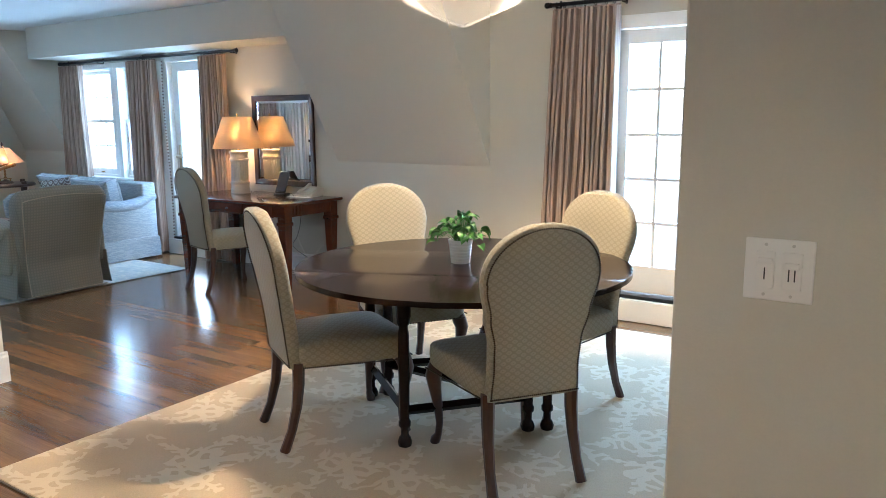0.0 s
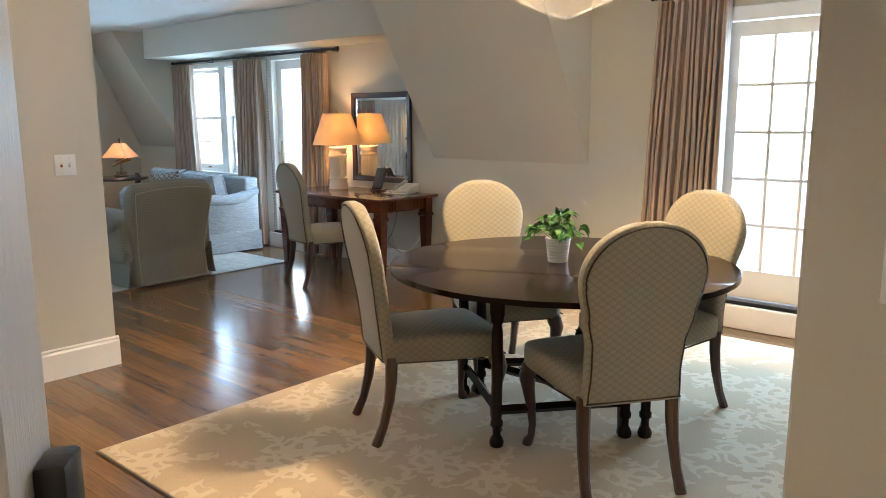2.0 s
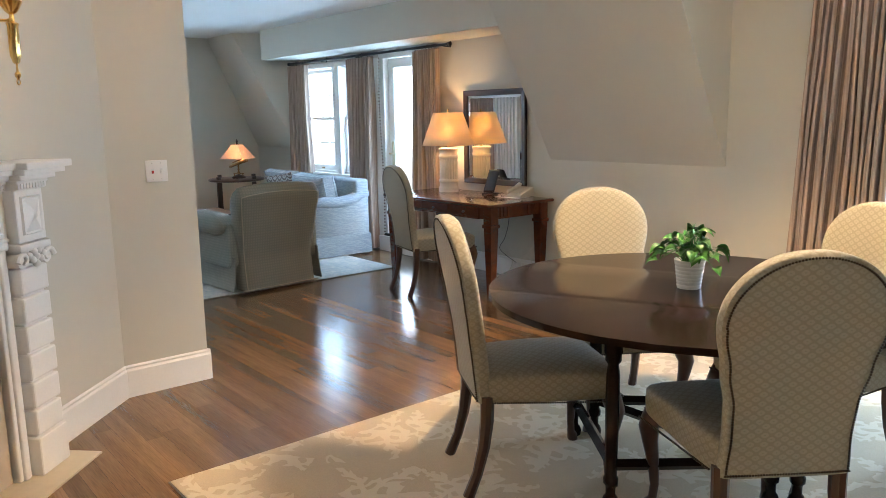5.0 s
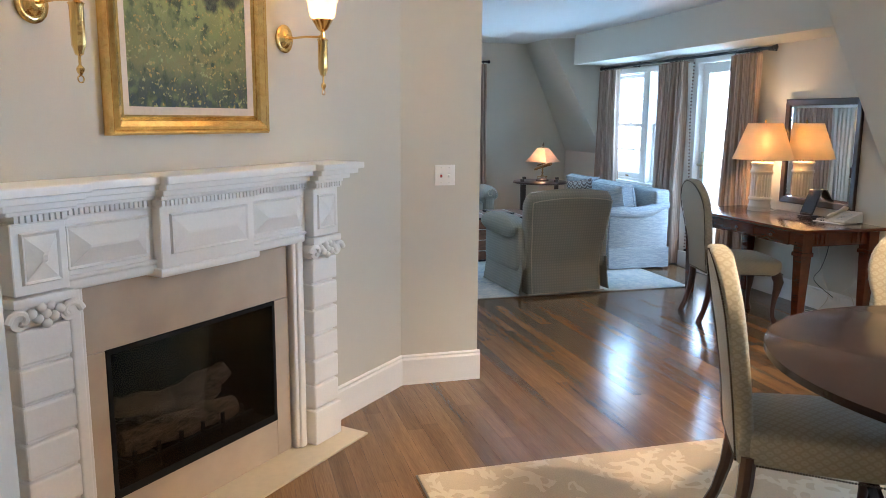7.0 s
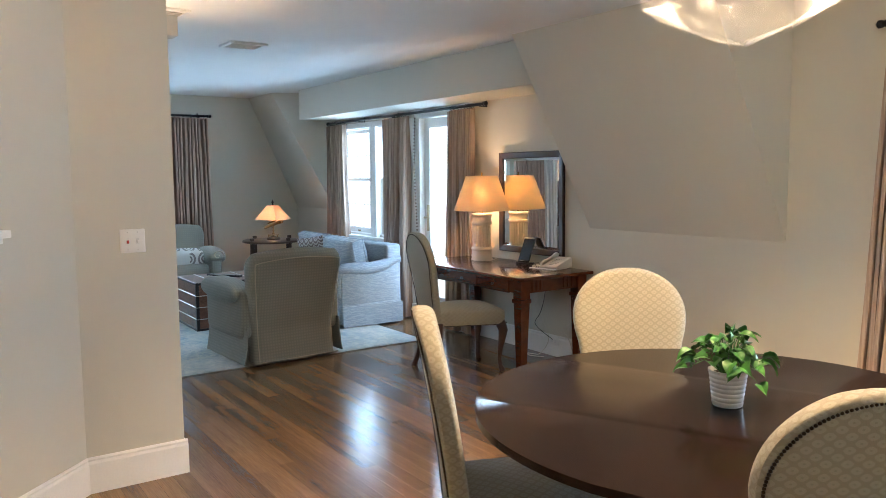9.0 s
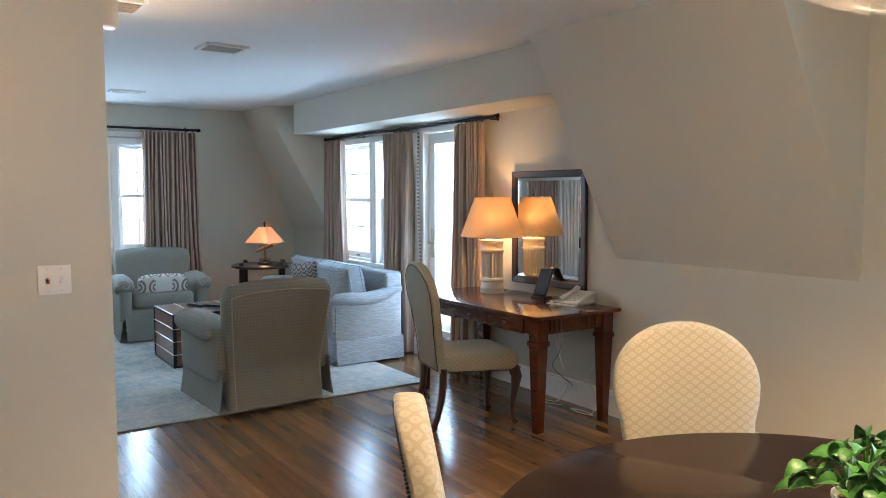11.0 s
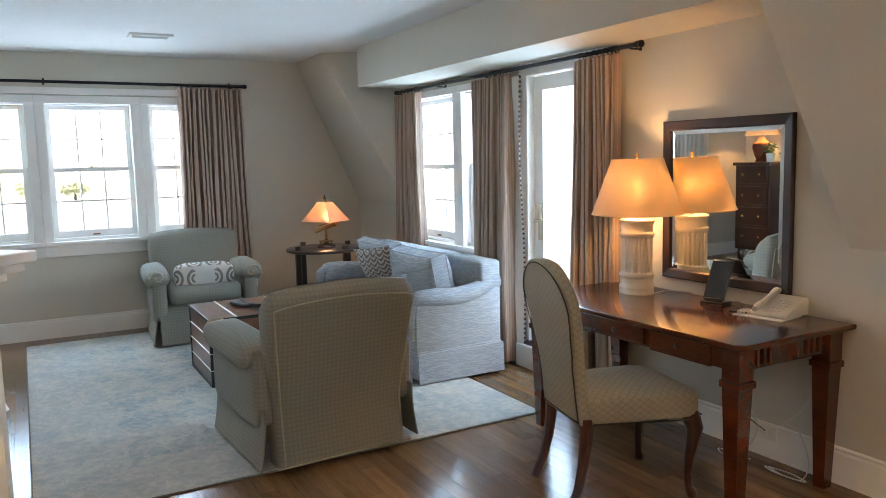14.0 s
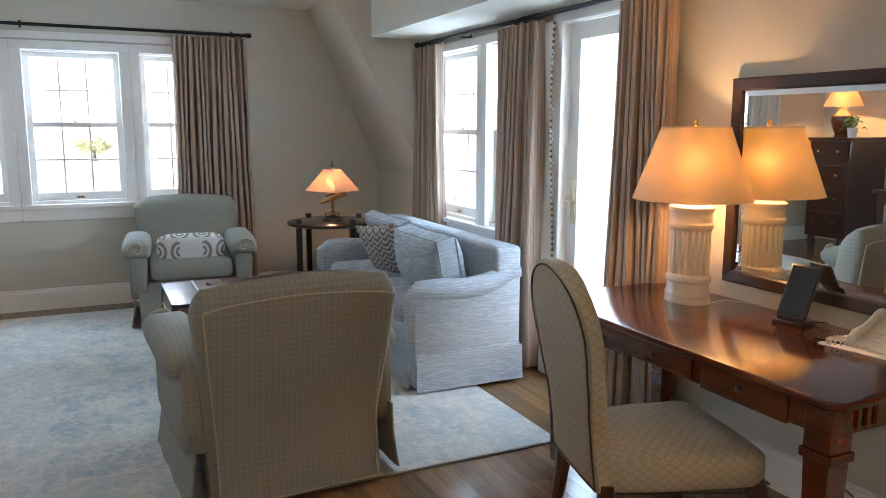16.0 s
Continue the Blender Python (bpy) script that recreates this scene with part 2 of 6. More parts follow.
PIPING = mat("piping_cord", (0.40, 0.37, 0.29), 0.8, vary=0.05, fine=300)
LINEN = patterned(mat("pale_linen_weave", (0.30, 0.345, 0.375), 0.9, vary=0.12, fine=350, bump=0.08), (0.48, 0.51, 0.52), "weave", 45.0, 0.6, vec=(0.3, 0.3, 5))
LINEN = patterned(LINEN, (0.33, 0.36, 0.38), "weave", 60.0, 0.22, vec=(5, 5, 0.3))
CUSHPRINT = patterned(mat("printed_pillow", (0.60, 0.58, 0.53), 0.9, vary=0.04, fine=350), (0.15, 0.13, 0.12), "medallion", 6.2, 0.85, vec=(1, 1, 0.8))
CUSHBAND = mat("white_band", (0.62, 0.62, 0.58), 0.9, vary=0.05, fine=350)
CHEVRON = patterned(mat("chevron_pillow", (0.20, 0.165, 0.15), 0.9, vary=0.1, fine=300, bump=0.1), (0.52, 0.49, 0.45), "chevron", 85.0, 0.9, relief=0.002)
DRAPE = patterned(mat("striped_curtain", (0.43, 0.32, 0.25), 0.8, vary=0.08, fine=260, bump=0.04, stretch=(4, 4, 0.4)), (0.27, 0.18, 0.14), "stripe", 330.0, 0.5)
LINING = mat("curtain_lining", (0.72, 0.70, 0.65), 0.9, vary=0.03, fine=250)
POMPOM = mat("pompom_trim", (0.15, 0.10, 0.08), 0.9, fine=300)
IRON = mat("black_iron", (0.02, 0.02, 0.022), 0.42, metal=0.6, vary=0.2, fine=80)
BRASS = mat("polished_brass", (0.80, 0.55, 0.20), 0.2, metal=1.0, vary=0.06, fine=40)
DULLBRASS = mat("dull_brass", (0.52, 0.44, 0.30), 0.35, metal=1.0, vary=0.1, fine=60)
OLDBRASS = mat("aged_brass", (0.28, 0.17, 0.07), 0.35, metal=1.0, vary=0.3, scale=20, fine=80)
NAIL = mat("nailhead_metal", (0.06, 0.042, 0.028), 0.35, metal=0.9, vary=0.2)
GILT = mat("gilt_frame", (0.80, 0.57, 0.22), 0.26, metal=0.95, vary=0.08, scale=14, fine=60, bump=0.02, colour2=(0.62, 0.41, 0.14))
STONE = mat("limestone_surround", (0.53, 0.44, 0.33), 0.4, vary=0.06, scale=3.0, fine=7, bump=0.004, colour2=(0.45, 0.36, 0.27))
HEARTH = mat("hearth_slab", (0.62, 0.53, 0.39), 0.35, vary=0.05, scale=3, fine=30, bump=0.01)
SOOT = mat("firebox_soot", (0.008, 0.008, 0.008), 0.8, vary=0.4, fine=20, spec=0.2)
LOG = mat("charred_log", (0.24, 0.165, 0.115), 0.95, vary=0.5, scale=9, fine=34, bump=0.35, colour2=(0.09, 0.065, 0.05), stretch=(1, 5, 5))
RUG1 = patterned(mat("cream_sculpted_rug", (0.60, 0.495, 0.345), 0.95, vary=0.06, scale=2.5, fine=200, bump=0.15, colour2=(0.53, 0.43, 0.295)), (0.79, 0.71, 0.56), "leafage", 1.0, 0.55, relief=0.01)
RUG2 = patterned(mat("blue_grey_rug", (0.50, 0.48, 0.41), 0.95, vary=0.12, scale=4.0, fine=22, bump=0.12, colour2=(0.27, 0.335, 0.37)), (0.60, 0.57, 0.48), "leafage", 1.6, 0.5)
RUG2B = patterned(mat("blue_grey_rug_border", (0.52, 0.50, 0.44), 0.95, vary=0.12, scale=6, fine=24, bump=0.12, colour2=(0.38, 0.41, 0.41)), (0.33, 0.38, 0.40), "coral", 14.0, 0.5)
RUGEDGE = mat("rug_binding", (0.20, 0.18, 0.15), 0.95, fine=200)
SHADE = shade_mat("cream_lamp_shade", (0.84, 0.68, 0.47), 0.18, 0.28)
SHADE2 = shade_mat("linen_lamp_shade", (0.82, 0.60, 0.44), 0.32, 0.2)
SCONCEGLASS = shade_mat("frosted_shade_glass", (0.92, 0.80, 0.62), 0.6)
CERAMIC = mat("ivory_ceramic", (0.66, 0.58, 0.46), 0.3, vary=0.05, fine=70, bump=0.01, coat=0.4)
WHITEPOT = mat("white_pot_glaze", (0.82, 0.82, 0.80), 0.3, vary=0.03, fine=60, coat=0.4)
REDPOT = mat("oxblood_ceramic", (0.16, 0.04, 0.015), 0.15, vary=0.3, fine=40, coat=0.6)
LEAF = tinted(mat("pothos_leaf", (0.055, 0.19, 0.030), 0.38, vary=0.3, scale=20, fine=90, colour2=(0.035, 0.13, 0.02)), 0.25)
SOIL = mat("potting_soil", (0.035, 0.024, 0.016), 0.95, fine=90, bump=0.3)
PLASTIC = mat("ivory_phone_plastic", (0.66, 0.62, 0.54), 0.4, vary=0.02)
BLACKPL = mat("black_plastic", (0.018, 0.018, 0.020), 0.3, vary=0.1)
SCREEN = mat("dark_screen_glass", (0.012, 0.014, 0.018), 0.06, vary=0.2, spec=0.8)
SWITCH = mat("switch_plate_plastic", (0.82, 0.80, 0.76), 0.35, vary=0.01)
REDTOG = mat("red_toggle", (0.40, 0.03, 0.02), 0.4)
PAPER = mat("paper_sheet", (0.82, 0.80, 0.75), 0.8, vary=0.02)
LEATHER = mat("trunk_panel_wood", (0.20, 0.085, 0.045), 0.28, vary=0.3, scale=8, fine=50, coat=0.4, colour2=(0.11, 0.045, 0.025), stretch=(1, 1, 4))
TRUNKEDGE = mat("trunk_black_edging", (0.025, 0.022, 0.022), 0.35, metal=0.4, vary=0.2)
NICKEL = mat("nickel_strip", (0.62, 0.60, 0.56), 0.3, metal=1.0, vary=0.1)
VENT = mat("vent_enamel", (0.74, 0.73, 0.70), 0.4, vary=0.03)
CORD = mat("pale_cord", (0.62, 0.57, 0.48), 0.6, vary=0.03)
MIRROR = bpy.data.materials.new("mirror_glass")
MIRROR.use_nodes = True
MIRROR.node_tree.nodes["Principled BSDF"].inputs["Metallic"].default_value = 1.0
MIRROR.node_tree.nodes["Principled BSDF"].inputs["Roughness"].default_value = 0.01
MIRROR.node_tree.nodes["Principled BSDF"].inputs["Base Color"].default_value = (0.86, 0.88, 0.87, 1)
PANE = glass_mat("window_glass")
FIREGLASS = glass_mat("smoked_fire_glass", (0.54, 0.55, 0.55), 0.03)
PLASTICBAG = shade_mat("thin_plastic_wrap", (0.62, 0.63, 0.65), 0.06)
PLASTICBAG.node_tree.nodes["Principled BSDF"].inputs["Roughness"].default_value = 0.25
pn, pk = PLASTICBAG.node_tree.nodes, PLASTICBAG.node_tree.links
clear, veil = pn.new("ShaderNodeBsdfTransparent"), pn.new("ShaderNodeMixShader")
shine, film = pn.new("ShaderNodeBsdfGlossy"), pn.new("ShaderNodeMixShader")
shine.inputs["Roughness"].default_value = 0.3
film.inputs[0].default_value = 0.5
pk.new(pn["Material Output"].inputs[0].links[0].from_socket, film.inputs[1])
pk.new(shine.outputs[0], film.inputs[2])
veil.inputs[0].default_value = 0.95
pk.new(film.outputs[0], veil.inputs[1])
pk.new(clear.outputs[0], veil.inputs[2])
pk.new(veil.outputs[0], pn["Material Output"].inputs[0])
DECK = mat("deck_boards", (0.45, 0.46, 0.46), 0.7, vary=0.15, fine=40)
# lawn and foliage colours paled so they wash out in the outdoor glare
PALED_GRASS = mat("lawn", (0.40, 0.41, 0.36), 0.95, vary=0.3, scale=0.2, fine=8, colour2=(0.32, 0.34, 0.28))
PALED_FOLI = tinted(mat("paled_foliage", (0.50, 0.52, 0.34), 0.8, vary=0.3, fine=6, colour2=(0.28, 0.31, 0.18)), 0.3)
BARK = mat("bark", (0.10, 0.08, 0.06), 0.9, vary=0.3, fine=20, bump=0.3)


def landscape_paint():
    """A sunlit meadow in dabs of paint: blue-green foot, flowering slope, dark trees above."""
    m = mat("meadow_painting", (0.15, 0.17, 0.05), 0.45, vary=0.5, scale=30, fine=110, bump=0.3, colour2=(0.05, 0.08, 0.03))
    n, l = m.node_tree.nodes, m.node_tree.links
    b = n["Principled BSDF"]
    tc, sep = n.new("ShaderNodeTexCoord"), n.new("ShaderNodeSeparateXYZ")
    l.new(tc.outputs["Object"], sep.inputs[0])

    def field(scale, detail, stretch=(1, 1, 1)):
        mp, nz = n.new("ShaderNodeMapping"), n.new("ShaderNodeTexNoise")
        mp.inputs["Scale"].default_value = stretch
        nz.inputs["Scale"].default_value, nz.inputs["Detail"].default_value = scale, detail
        l.new(tc.outputs["Object"], mp.inputs[0])
        l.new(mp.outputs[0], nz.inputs["Vector"])
        return nz.outputs[0]

    def ramped(value, stops):
        ramp = n.new("ShaderNodeValToRGB")
        e = ramp.color_ramp.elements
        e[0].position, e[0].color = stops[0][0], (*stops[0][1], 1)
        e[1].position, e[1].color = stops[-1][0], (*stops[-1][1], 1)
        for p, c in stops[1:-1]:
            e.new(p).color = (*c, 1)
        l.new(value, ramp.inputs[0])
        return ramp.outputs[0]

    def lay(under, over, amount):
        mx = n.new("ShaderNodeMix")
        mx.data_type = "RGBA"
        l.new(amount, mx.inputs[0])
        l.new(under, mx.inputs[6])
        l.new(over, mx.inputs[7])
        return mx.outputs[2]

    high = n.new("ShaderNodeMath")
    high.operation = "MULTIPLY_ADD"
    high.inputs[1].default_value = 0.22
    l.new(field(9, 3), high.inputs[0])
    l.new(sep.outputs[2], high.inputs[2])
    ground = ramped(high.outputs[0], [(0.20, (0.02, 0.04, 0.045)), (0.27, (0.075, 0.09, 0.04)), (0.36, (0.19, 0.17, 0.05)), (0.48, (0.17, 0.19, 0.055)), (0.60, (0.25, 0.28, 0.08)), (0.74, (0.12, 0.17, 0.05))])
    dabs = ramped(field(34, 4, (1, 1, 0.8)), [(0.46, (0.0, 0.0, 0.0)), (0.62, (1, 1, 1))])
    shade = ramped(field(12, 4, (1, 1, 0.8)), [(0.40, (0.035, 0.055, 0.02)), (0.60, (0.19, 0.21, 0.06))])
    col = lay(ground, shade, dabs)
    fleck = ramped(field(75, 2), [(0.60, (0, 0, 0)), (0.66, (1, 1, 1))])
    flower = ramped(field(20, 2), [(0.40, (0.36, 0.24, 0.05)), (0.62, (0.30, 0.30, 0.12))])
    col = lay(col, flower, fleck)
    high2 = n.new("ShaderNodeMath")
    high2.operation = "MULTIPLY"
    l.new(field(7, 4, (1, 1, 0.55)), high2.inputs[0])
    up = n.new("ShaderNodeMapRange")
    up.inputs[1].default_value, up.inputs[2].default_value = 0.25, 0.55
    l.new(sep.outputs[2], up.inputs[0])
    l.new(up.outputs[0], high2.inputs[1])
    tree_mask = ramped(high2.outputs[0], [(0.37, (0, 0, 0)), (0.43, (1, 1, 1))])
    leaves = ramped(field(70, 4), [(0.4, (0.010, 0.018, 0.010)), (0.62, (0.045, 0.06, 0.03))])
    l.new(lay(col, leaves, tree_mask), b.inputs["Base Color"])
    return m


MEADOW = landscape_paint()

BACKDROP = bpy.data.materials.new("bright_hazy_sky")
BACKDROP.use_nodes = True
bn = BACKDROP.node_tree.nodes
bn["Principled BSDF"].inputs["Base Color"].default_value = (0, 0, 0, 1)
bn["Principled BSDF"].inputs["Emission Color"].default_value = (0.86, 0.94, 1.0, 1)
bn["Principled BSDF"].inputs["Emission Strength"].default_value = 2.2
# faint fields low on the hazy distance
bl = BACKDROP.node_tree.links
bpos, bsep, bnoise = bn.new("ShaderNodeTexCoord"), bn.new("ShaderNodeSeparateXYZ"), bn.new("ShaderNodeTexNoise")
bnoise.inputs["Scale"].default_value, bnoise.inputs["Detail"].default_value = 0.16, 5
bl.new(bpos.outputs["Object"], bsep.inputs[0])
bl.new(bpos.outputs["Object"], bnoise.inputs["Vector"])
bsum, bramp = bn.new("ShaderNodeMath"), bn.new("ShaderNodeValToRGB")
bsum.operation = "MULTIPLY_ADD"
bsum.inputs[1].default_value = -0.045
bl.new(bsep.outputs[2], bsum.inputs[0])
bl.new(bnoise.outputs[0], bsum.inputs[2])
bramp.color_ramp.elements[0].position, bramp.color_ramp.elements[0].color = 0.42, (0.86, 0.94, 1.0, 1)
bramp.color_ramp.elements[1].position, bramp.color_ramp.elements[1].color = 0.60, (0.30, 0.31, 0.20, 1)
bl.new(bsum.outputs[0], bramp.inputs[0])
bl.new(bramp.outputs[0], bn["Principled BSDF"].inputs["Emission Color"])

# ---- building helpers ----


def link_mesh(name, bm, material, parent=None, smooth=False):
    me = bpy.data.meshes.new(name)
    bmesh.ops.recalc_face_normals(bm, faces=bm.faces)
    if smooth:
        for f in bm.faces:
            f.smooth = True
    bm.to_mesh(me)
    bm.free()
    me.materials.append(material)
    if smooth:
        me.set_sharp_from_angle(angle=radians(42))
    ob = new(name, me)
    if parent:
        ob.parent = parent
    return ob


def part(name, bm, material, parent, label="", smooth=True):
    ob = link_mesh(name, bm, material, parent, smooth)
    return tagged(ob, label)


def thing(name, m, label, category, group="", kind=""):
    ob = new(name)
    ob.empty_display_size = 0.1
    ob.matrix_world = m
    return tagged(ob, label, category, group, kind)


def structure(name, bm, material, label, category="", smooth=False):
    return tagged(link_mesh(name, bm, material, None, smooth), label, category or name.split("_")[0], "", "structure")


def box(bm, lo, hi, bevel=0.0, seg=2, m=None):
    r = bmesh.ops.create_cube(bm, size=1.0)
    vs = r["verts"]
    for v in vs:
        v.co = Vector([lo[i] + (v.co[i] + 0.5) * (hi[i] - lo[i]) for i in range(3)])
    if bevel:
        es = list({e for v in vs for e in v.link_edges})
        out = bmesh.ops.bevel(bm, geom=es, offset=bevel, segments=seg, profile=0.5, affect="EDGES")
        vs = out["verts"]
    if m is not None:
        bmesh.ops.transform(bm, matrix=m, verts=vs)
    return bm


def boxes(*items, bevel=0.0, seg=2):
    bm = bmesh.new()
    for lo, hi in items:
        box(bm, lo, hi, bevel, seg)
    return bm


def lathe(profile, steps=32, bm=None, m=None, flute=0, depth=0.0, fz=(0, 0)):
    """Turn rows of (radius, z) about z; flute: shallow grooves between the heights fz."""
    bm = bm or bmesh.new()
    rings = []
    for r, z in profile:
        ring = []
        for i in range(steps):
            a = 2 * math.pi * i / steps
            q = r - (depth * (0.5 + 0.5 * math.cos(flute * a)) if flute and fz[0] <= z <= fz[1] else 0)
            co = Vector((q * math.cos(a), q * math.sin(a), z))
            ring.append(bm.verts.new(m @ co if m is not None else co))
        rings.append(ring)
    for a, b in zip(rings, rings[1:]):
        for i in range(steps):
            bm.faces.new((a[i], a[(i + 1) % steps], b[(i + 1) % steps], b[i]))
    bm.faces.new(rings[0][::-1])
    bm.faces.new(rings[-1])
    return bm


def sweep(points, radii, sides=8, bm=None, flat=(1, 1), square=False):
    """A tube along points, with a radius at each; flat squeezes its section."""
    bm = bm or bmesh.new()
    pts = [Vector(p) for p in points]
    rings, side = [], None
    for i, p in enumerate(pts):
        d = (pts[min(i + 1, len(pts) - 1)] - pts[max(i - 1, 0)]).normalized()
        if side is None:
            side = d.orthogonal().normalized() if abs(d.z) < 0.9 else Vector((1, 0, 0))
        side = (side - d * side.dot(d)).normalized()
        other = d.cross(side)
        r = radii[i] if hasattr(radii, "__len__") else radii
        ring = []
        for k in range(sides):
            a = 2 * math.pi * (k + 0.5) / sides
            c, s = math.cos(a), math.sin(a)
            if square:
                q = max(abs(c), abs(s))
                c, s = c / q, s / q
            ring.append(bm.verts.new(p + side * (r * c * flat[0]) + other * (r * s * flat[1])))
        rings.append(ring)
    for a, b in zip(rings, rings[1:]):
        for k in range(sides):
            bm.faces.new((a[k], a[(k + 1) % sides], b[(k + 1) % sides], b[k]))
    bm.faces.new(rings[0][::-1])
    bm.faces.new(rings[-1])
    return bm


def pillow(bm, centre, size, e1=0.35, e2=0.35, m=None, nu=28, nv=14, sag=0.0):
    """A stuffed, rounded block (superellipsoid)."""
    def power(v, e):
        return math.copysign(abs(v) ** e, v)
    rows = []
    for j in range(nv + 1):
        b = -math.pi / 2 + math.pi * j / nv
        row = []
        for i in range(nu):
            a = 2 * math.pi * i / nu
            x, y, z = power(math.cos(b), e1) * power(math.cos(a), e2), power(math.cos(b), e1) * power(math.sin(a), e2), power(math.sin(b), e1)
            co = Vector((x * size[0] / 2, y * size[1] / 2, z * size[2] / 2))
            if sag:
                co += Vector((0, 0, sag * noise.noise(Vector(centre) * 3 + co * 7)))
            co = Vector(centre) + (m.to_3x3() @ co if m is not None else co)
            row.append(bm.verts.new(co))
            if j in (0, nv):
                break
        rows.append(row)
    for a, b in zip(rows, rows[1:]):
        for i in range(nu):
            k = (i + 1) % nu
            if len(a) == 1:
                bm.faces.new((a[0], b[k], b[i]))
            elif len(b) == 1:
                bm.faces.new((a[i], a[k], b[0]))
            else:
                bm.faces.new((a[i], a[k], b[k], b[i]))
    return bm


def prism(bm, outline, lo, hi, axis="z"):
    """Raise a flat outline of (a, b) points from lo to hi along an axis."""
    def place(a, b, h):
        return {"z": (a, b, h), "y": (a, h, b), "x": (h, a, b)}[axis]
    n = len(outline)
    low = [bm.verts.new(place(a, b, lo)) for a, b in outline]
    top = [bm.verts.new(place(a, b, hi)) for a, b in outline]
    for i in range(n):
        bm.faces.new((low[i], low[(i + 1) % n], top[(i + 1) % n], top[i]))
    bm.faces.new(low[::-1])
    bm.faces.new(top)
    return bm


def wall_with_holes(bm, along, a0, a1, face, back, z0, z1, holes):
    """A wall along x or y between a0 and a1 with rectangular openings (a, b, zl, zh)."""
    cuts = sorted({a0, a1, *[h[0] for h in holes], *[h[1] for h in holes]})
    for p, q in zip(cuts, cuts[1:]):
        mid = (p + q) / 2
        spans, z = [], z0
        for h in sorted([h for h in holes if h[0] < mid < h[1]], key=lambda h: h[2]):
            if h[2] > z:
                spans.append((z, h[2]))
            z = h[3]
        if z < z1:
            spans.append((z, z1))
        for zl, zh in spans:
            if along == "x":
                box(bm, (p, min(face, back), zl), (q, max(face, back), zh))
            else:
                box(bm, (min(face, back), p, zl), (max(face, back), q, zh))
    bmesh.ops.remove_doubles(bm, verts=bm.verts, dist=1e-5)
    return bm


# ---- the shell ----
W, XF, CE = 5.53, -10.24, 2.52       # inner face of the dormer wall, far gable wall, ceiling
TH = 0.16
DIN = (-2.105, -0.97, 0.14, 2.10)     # glazed dining door
FRD = (-7.14, -6.30, 0.14, 2.10)     # glazed living door
LW1, LW2 = (-8.98, -8.14, 0.80, 2.07), (-8.06, -7.36, 0.80, 2.07)
FW = [(1.78, 2.46, 0.86, 2.10), (2.56, 3.32, 0.86, 2.10), (3.42, 4.10, 0.86, 2.10)]

structure("wall_north", wall_with_holes(bmesh.new(), "x", XF - TH, 1.2, W, W + TH, 0, CE, [DIN, FRD, LW1, LW2]), PAINT, "cream painted plaster dormer wall with windows", "wall")
structure("wall_west", wall_with_holes(bmesh.new(), "y", -0.76, W, XF, XF - TH, 0, CE, FW), PAINT, "cream painted plaster gable wall with three windows", "wall")
structure("wall_south", boxes(((XF, -0.76, 0), (-2.30, -0.60, CE))), PAINT, "cream painted plaster wall behind the living room", "wall")
structure("wall_east", boxes(((1.04, 1.84, 0), (1.20, W, CE))), PAINT, "cream painted plaster end wall of the dining room", "wall")
structure("wall_partition", boxes(((-0.43, 1.72, 0), (1.2, 1.84, CE)), bevel=0.006, seg=1), PAINT, "cream painted partition wall beside the entrance", "wall")
structure("wall_foyer", boxes(((0.62, -1.6, 0), (0.74, 1.72, CE))), PAINT, "cream painted side wall of the entrance", "wall")
structure("wall_entrance", wall_with_holes(bmesh.new(), "x", -2.60, 0.62, 0.09, -0.03, 0, CE, [(-0.51, 0.44, 0, 2.08)]), PAINT, "cream painted entrance wall with the doorway", "wall")
structure("wall_corridor", boxes(((-1.6, -1.72, 0), (0.74, -1.6, CE)), ((-1.72, -1.72, 0), (-1.6, -0.03, CE))), PAINT, "plain corridor walls behind the entrance", "wall")
# the chimney block between dining and living room


def breast(s, d):
    """A point s along the slanted chimney face, d behind it."""
    return (-4.382 + (s - d) * 0.70711, 1.835 - (s + d) * 0.70711)


face, rest = [(-4.383, 1.835)], [(-2.0, -0.548), (-2.0, -0.6), (-7.0, -0.6), (-7.0, -0.09), (-4.62, 2.292), (-4.383, 2.292)]
notch = [breast(1.08, 0), breast(1.08, 0.36), breast(1.92, 0.36), breast(1.92, 0)]
bm = prism(bmesh.new(), face + rest, 0, 0.18)
prism(bm, face + notch + rest, 0.18, 0.725)
prism(bm, face + rest, 0.725, CE)
structure("wall_chimney", bm, PAINT, "cream painted chimney breast with slanted sides", "wall")
# flat ceiling, mansard slopes and dormer soffit
SL = 0.454


def slope_y(z):
    return W - SL * (z - 1.085)


bm = boxes(((XF - TH, -0.76, CE), (1.2, W + TH, CE + 0.2)), ((-1.72, -1.72, CE), (0.74, -0.76, CE + 0.2)))
structure("ceiling", bm, CEIL, "flat white painted ceiling", "ceiling")


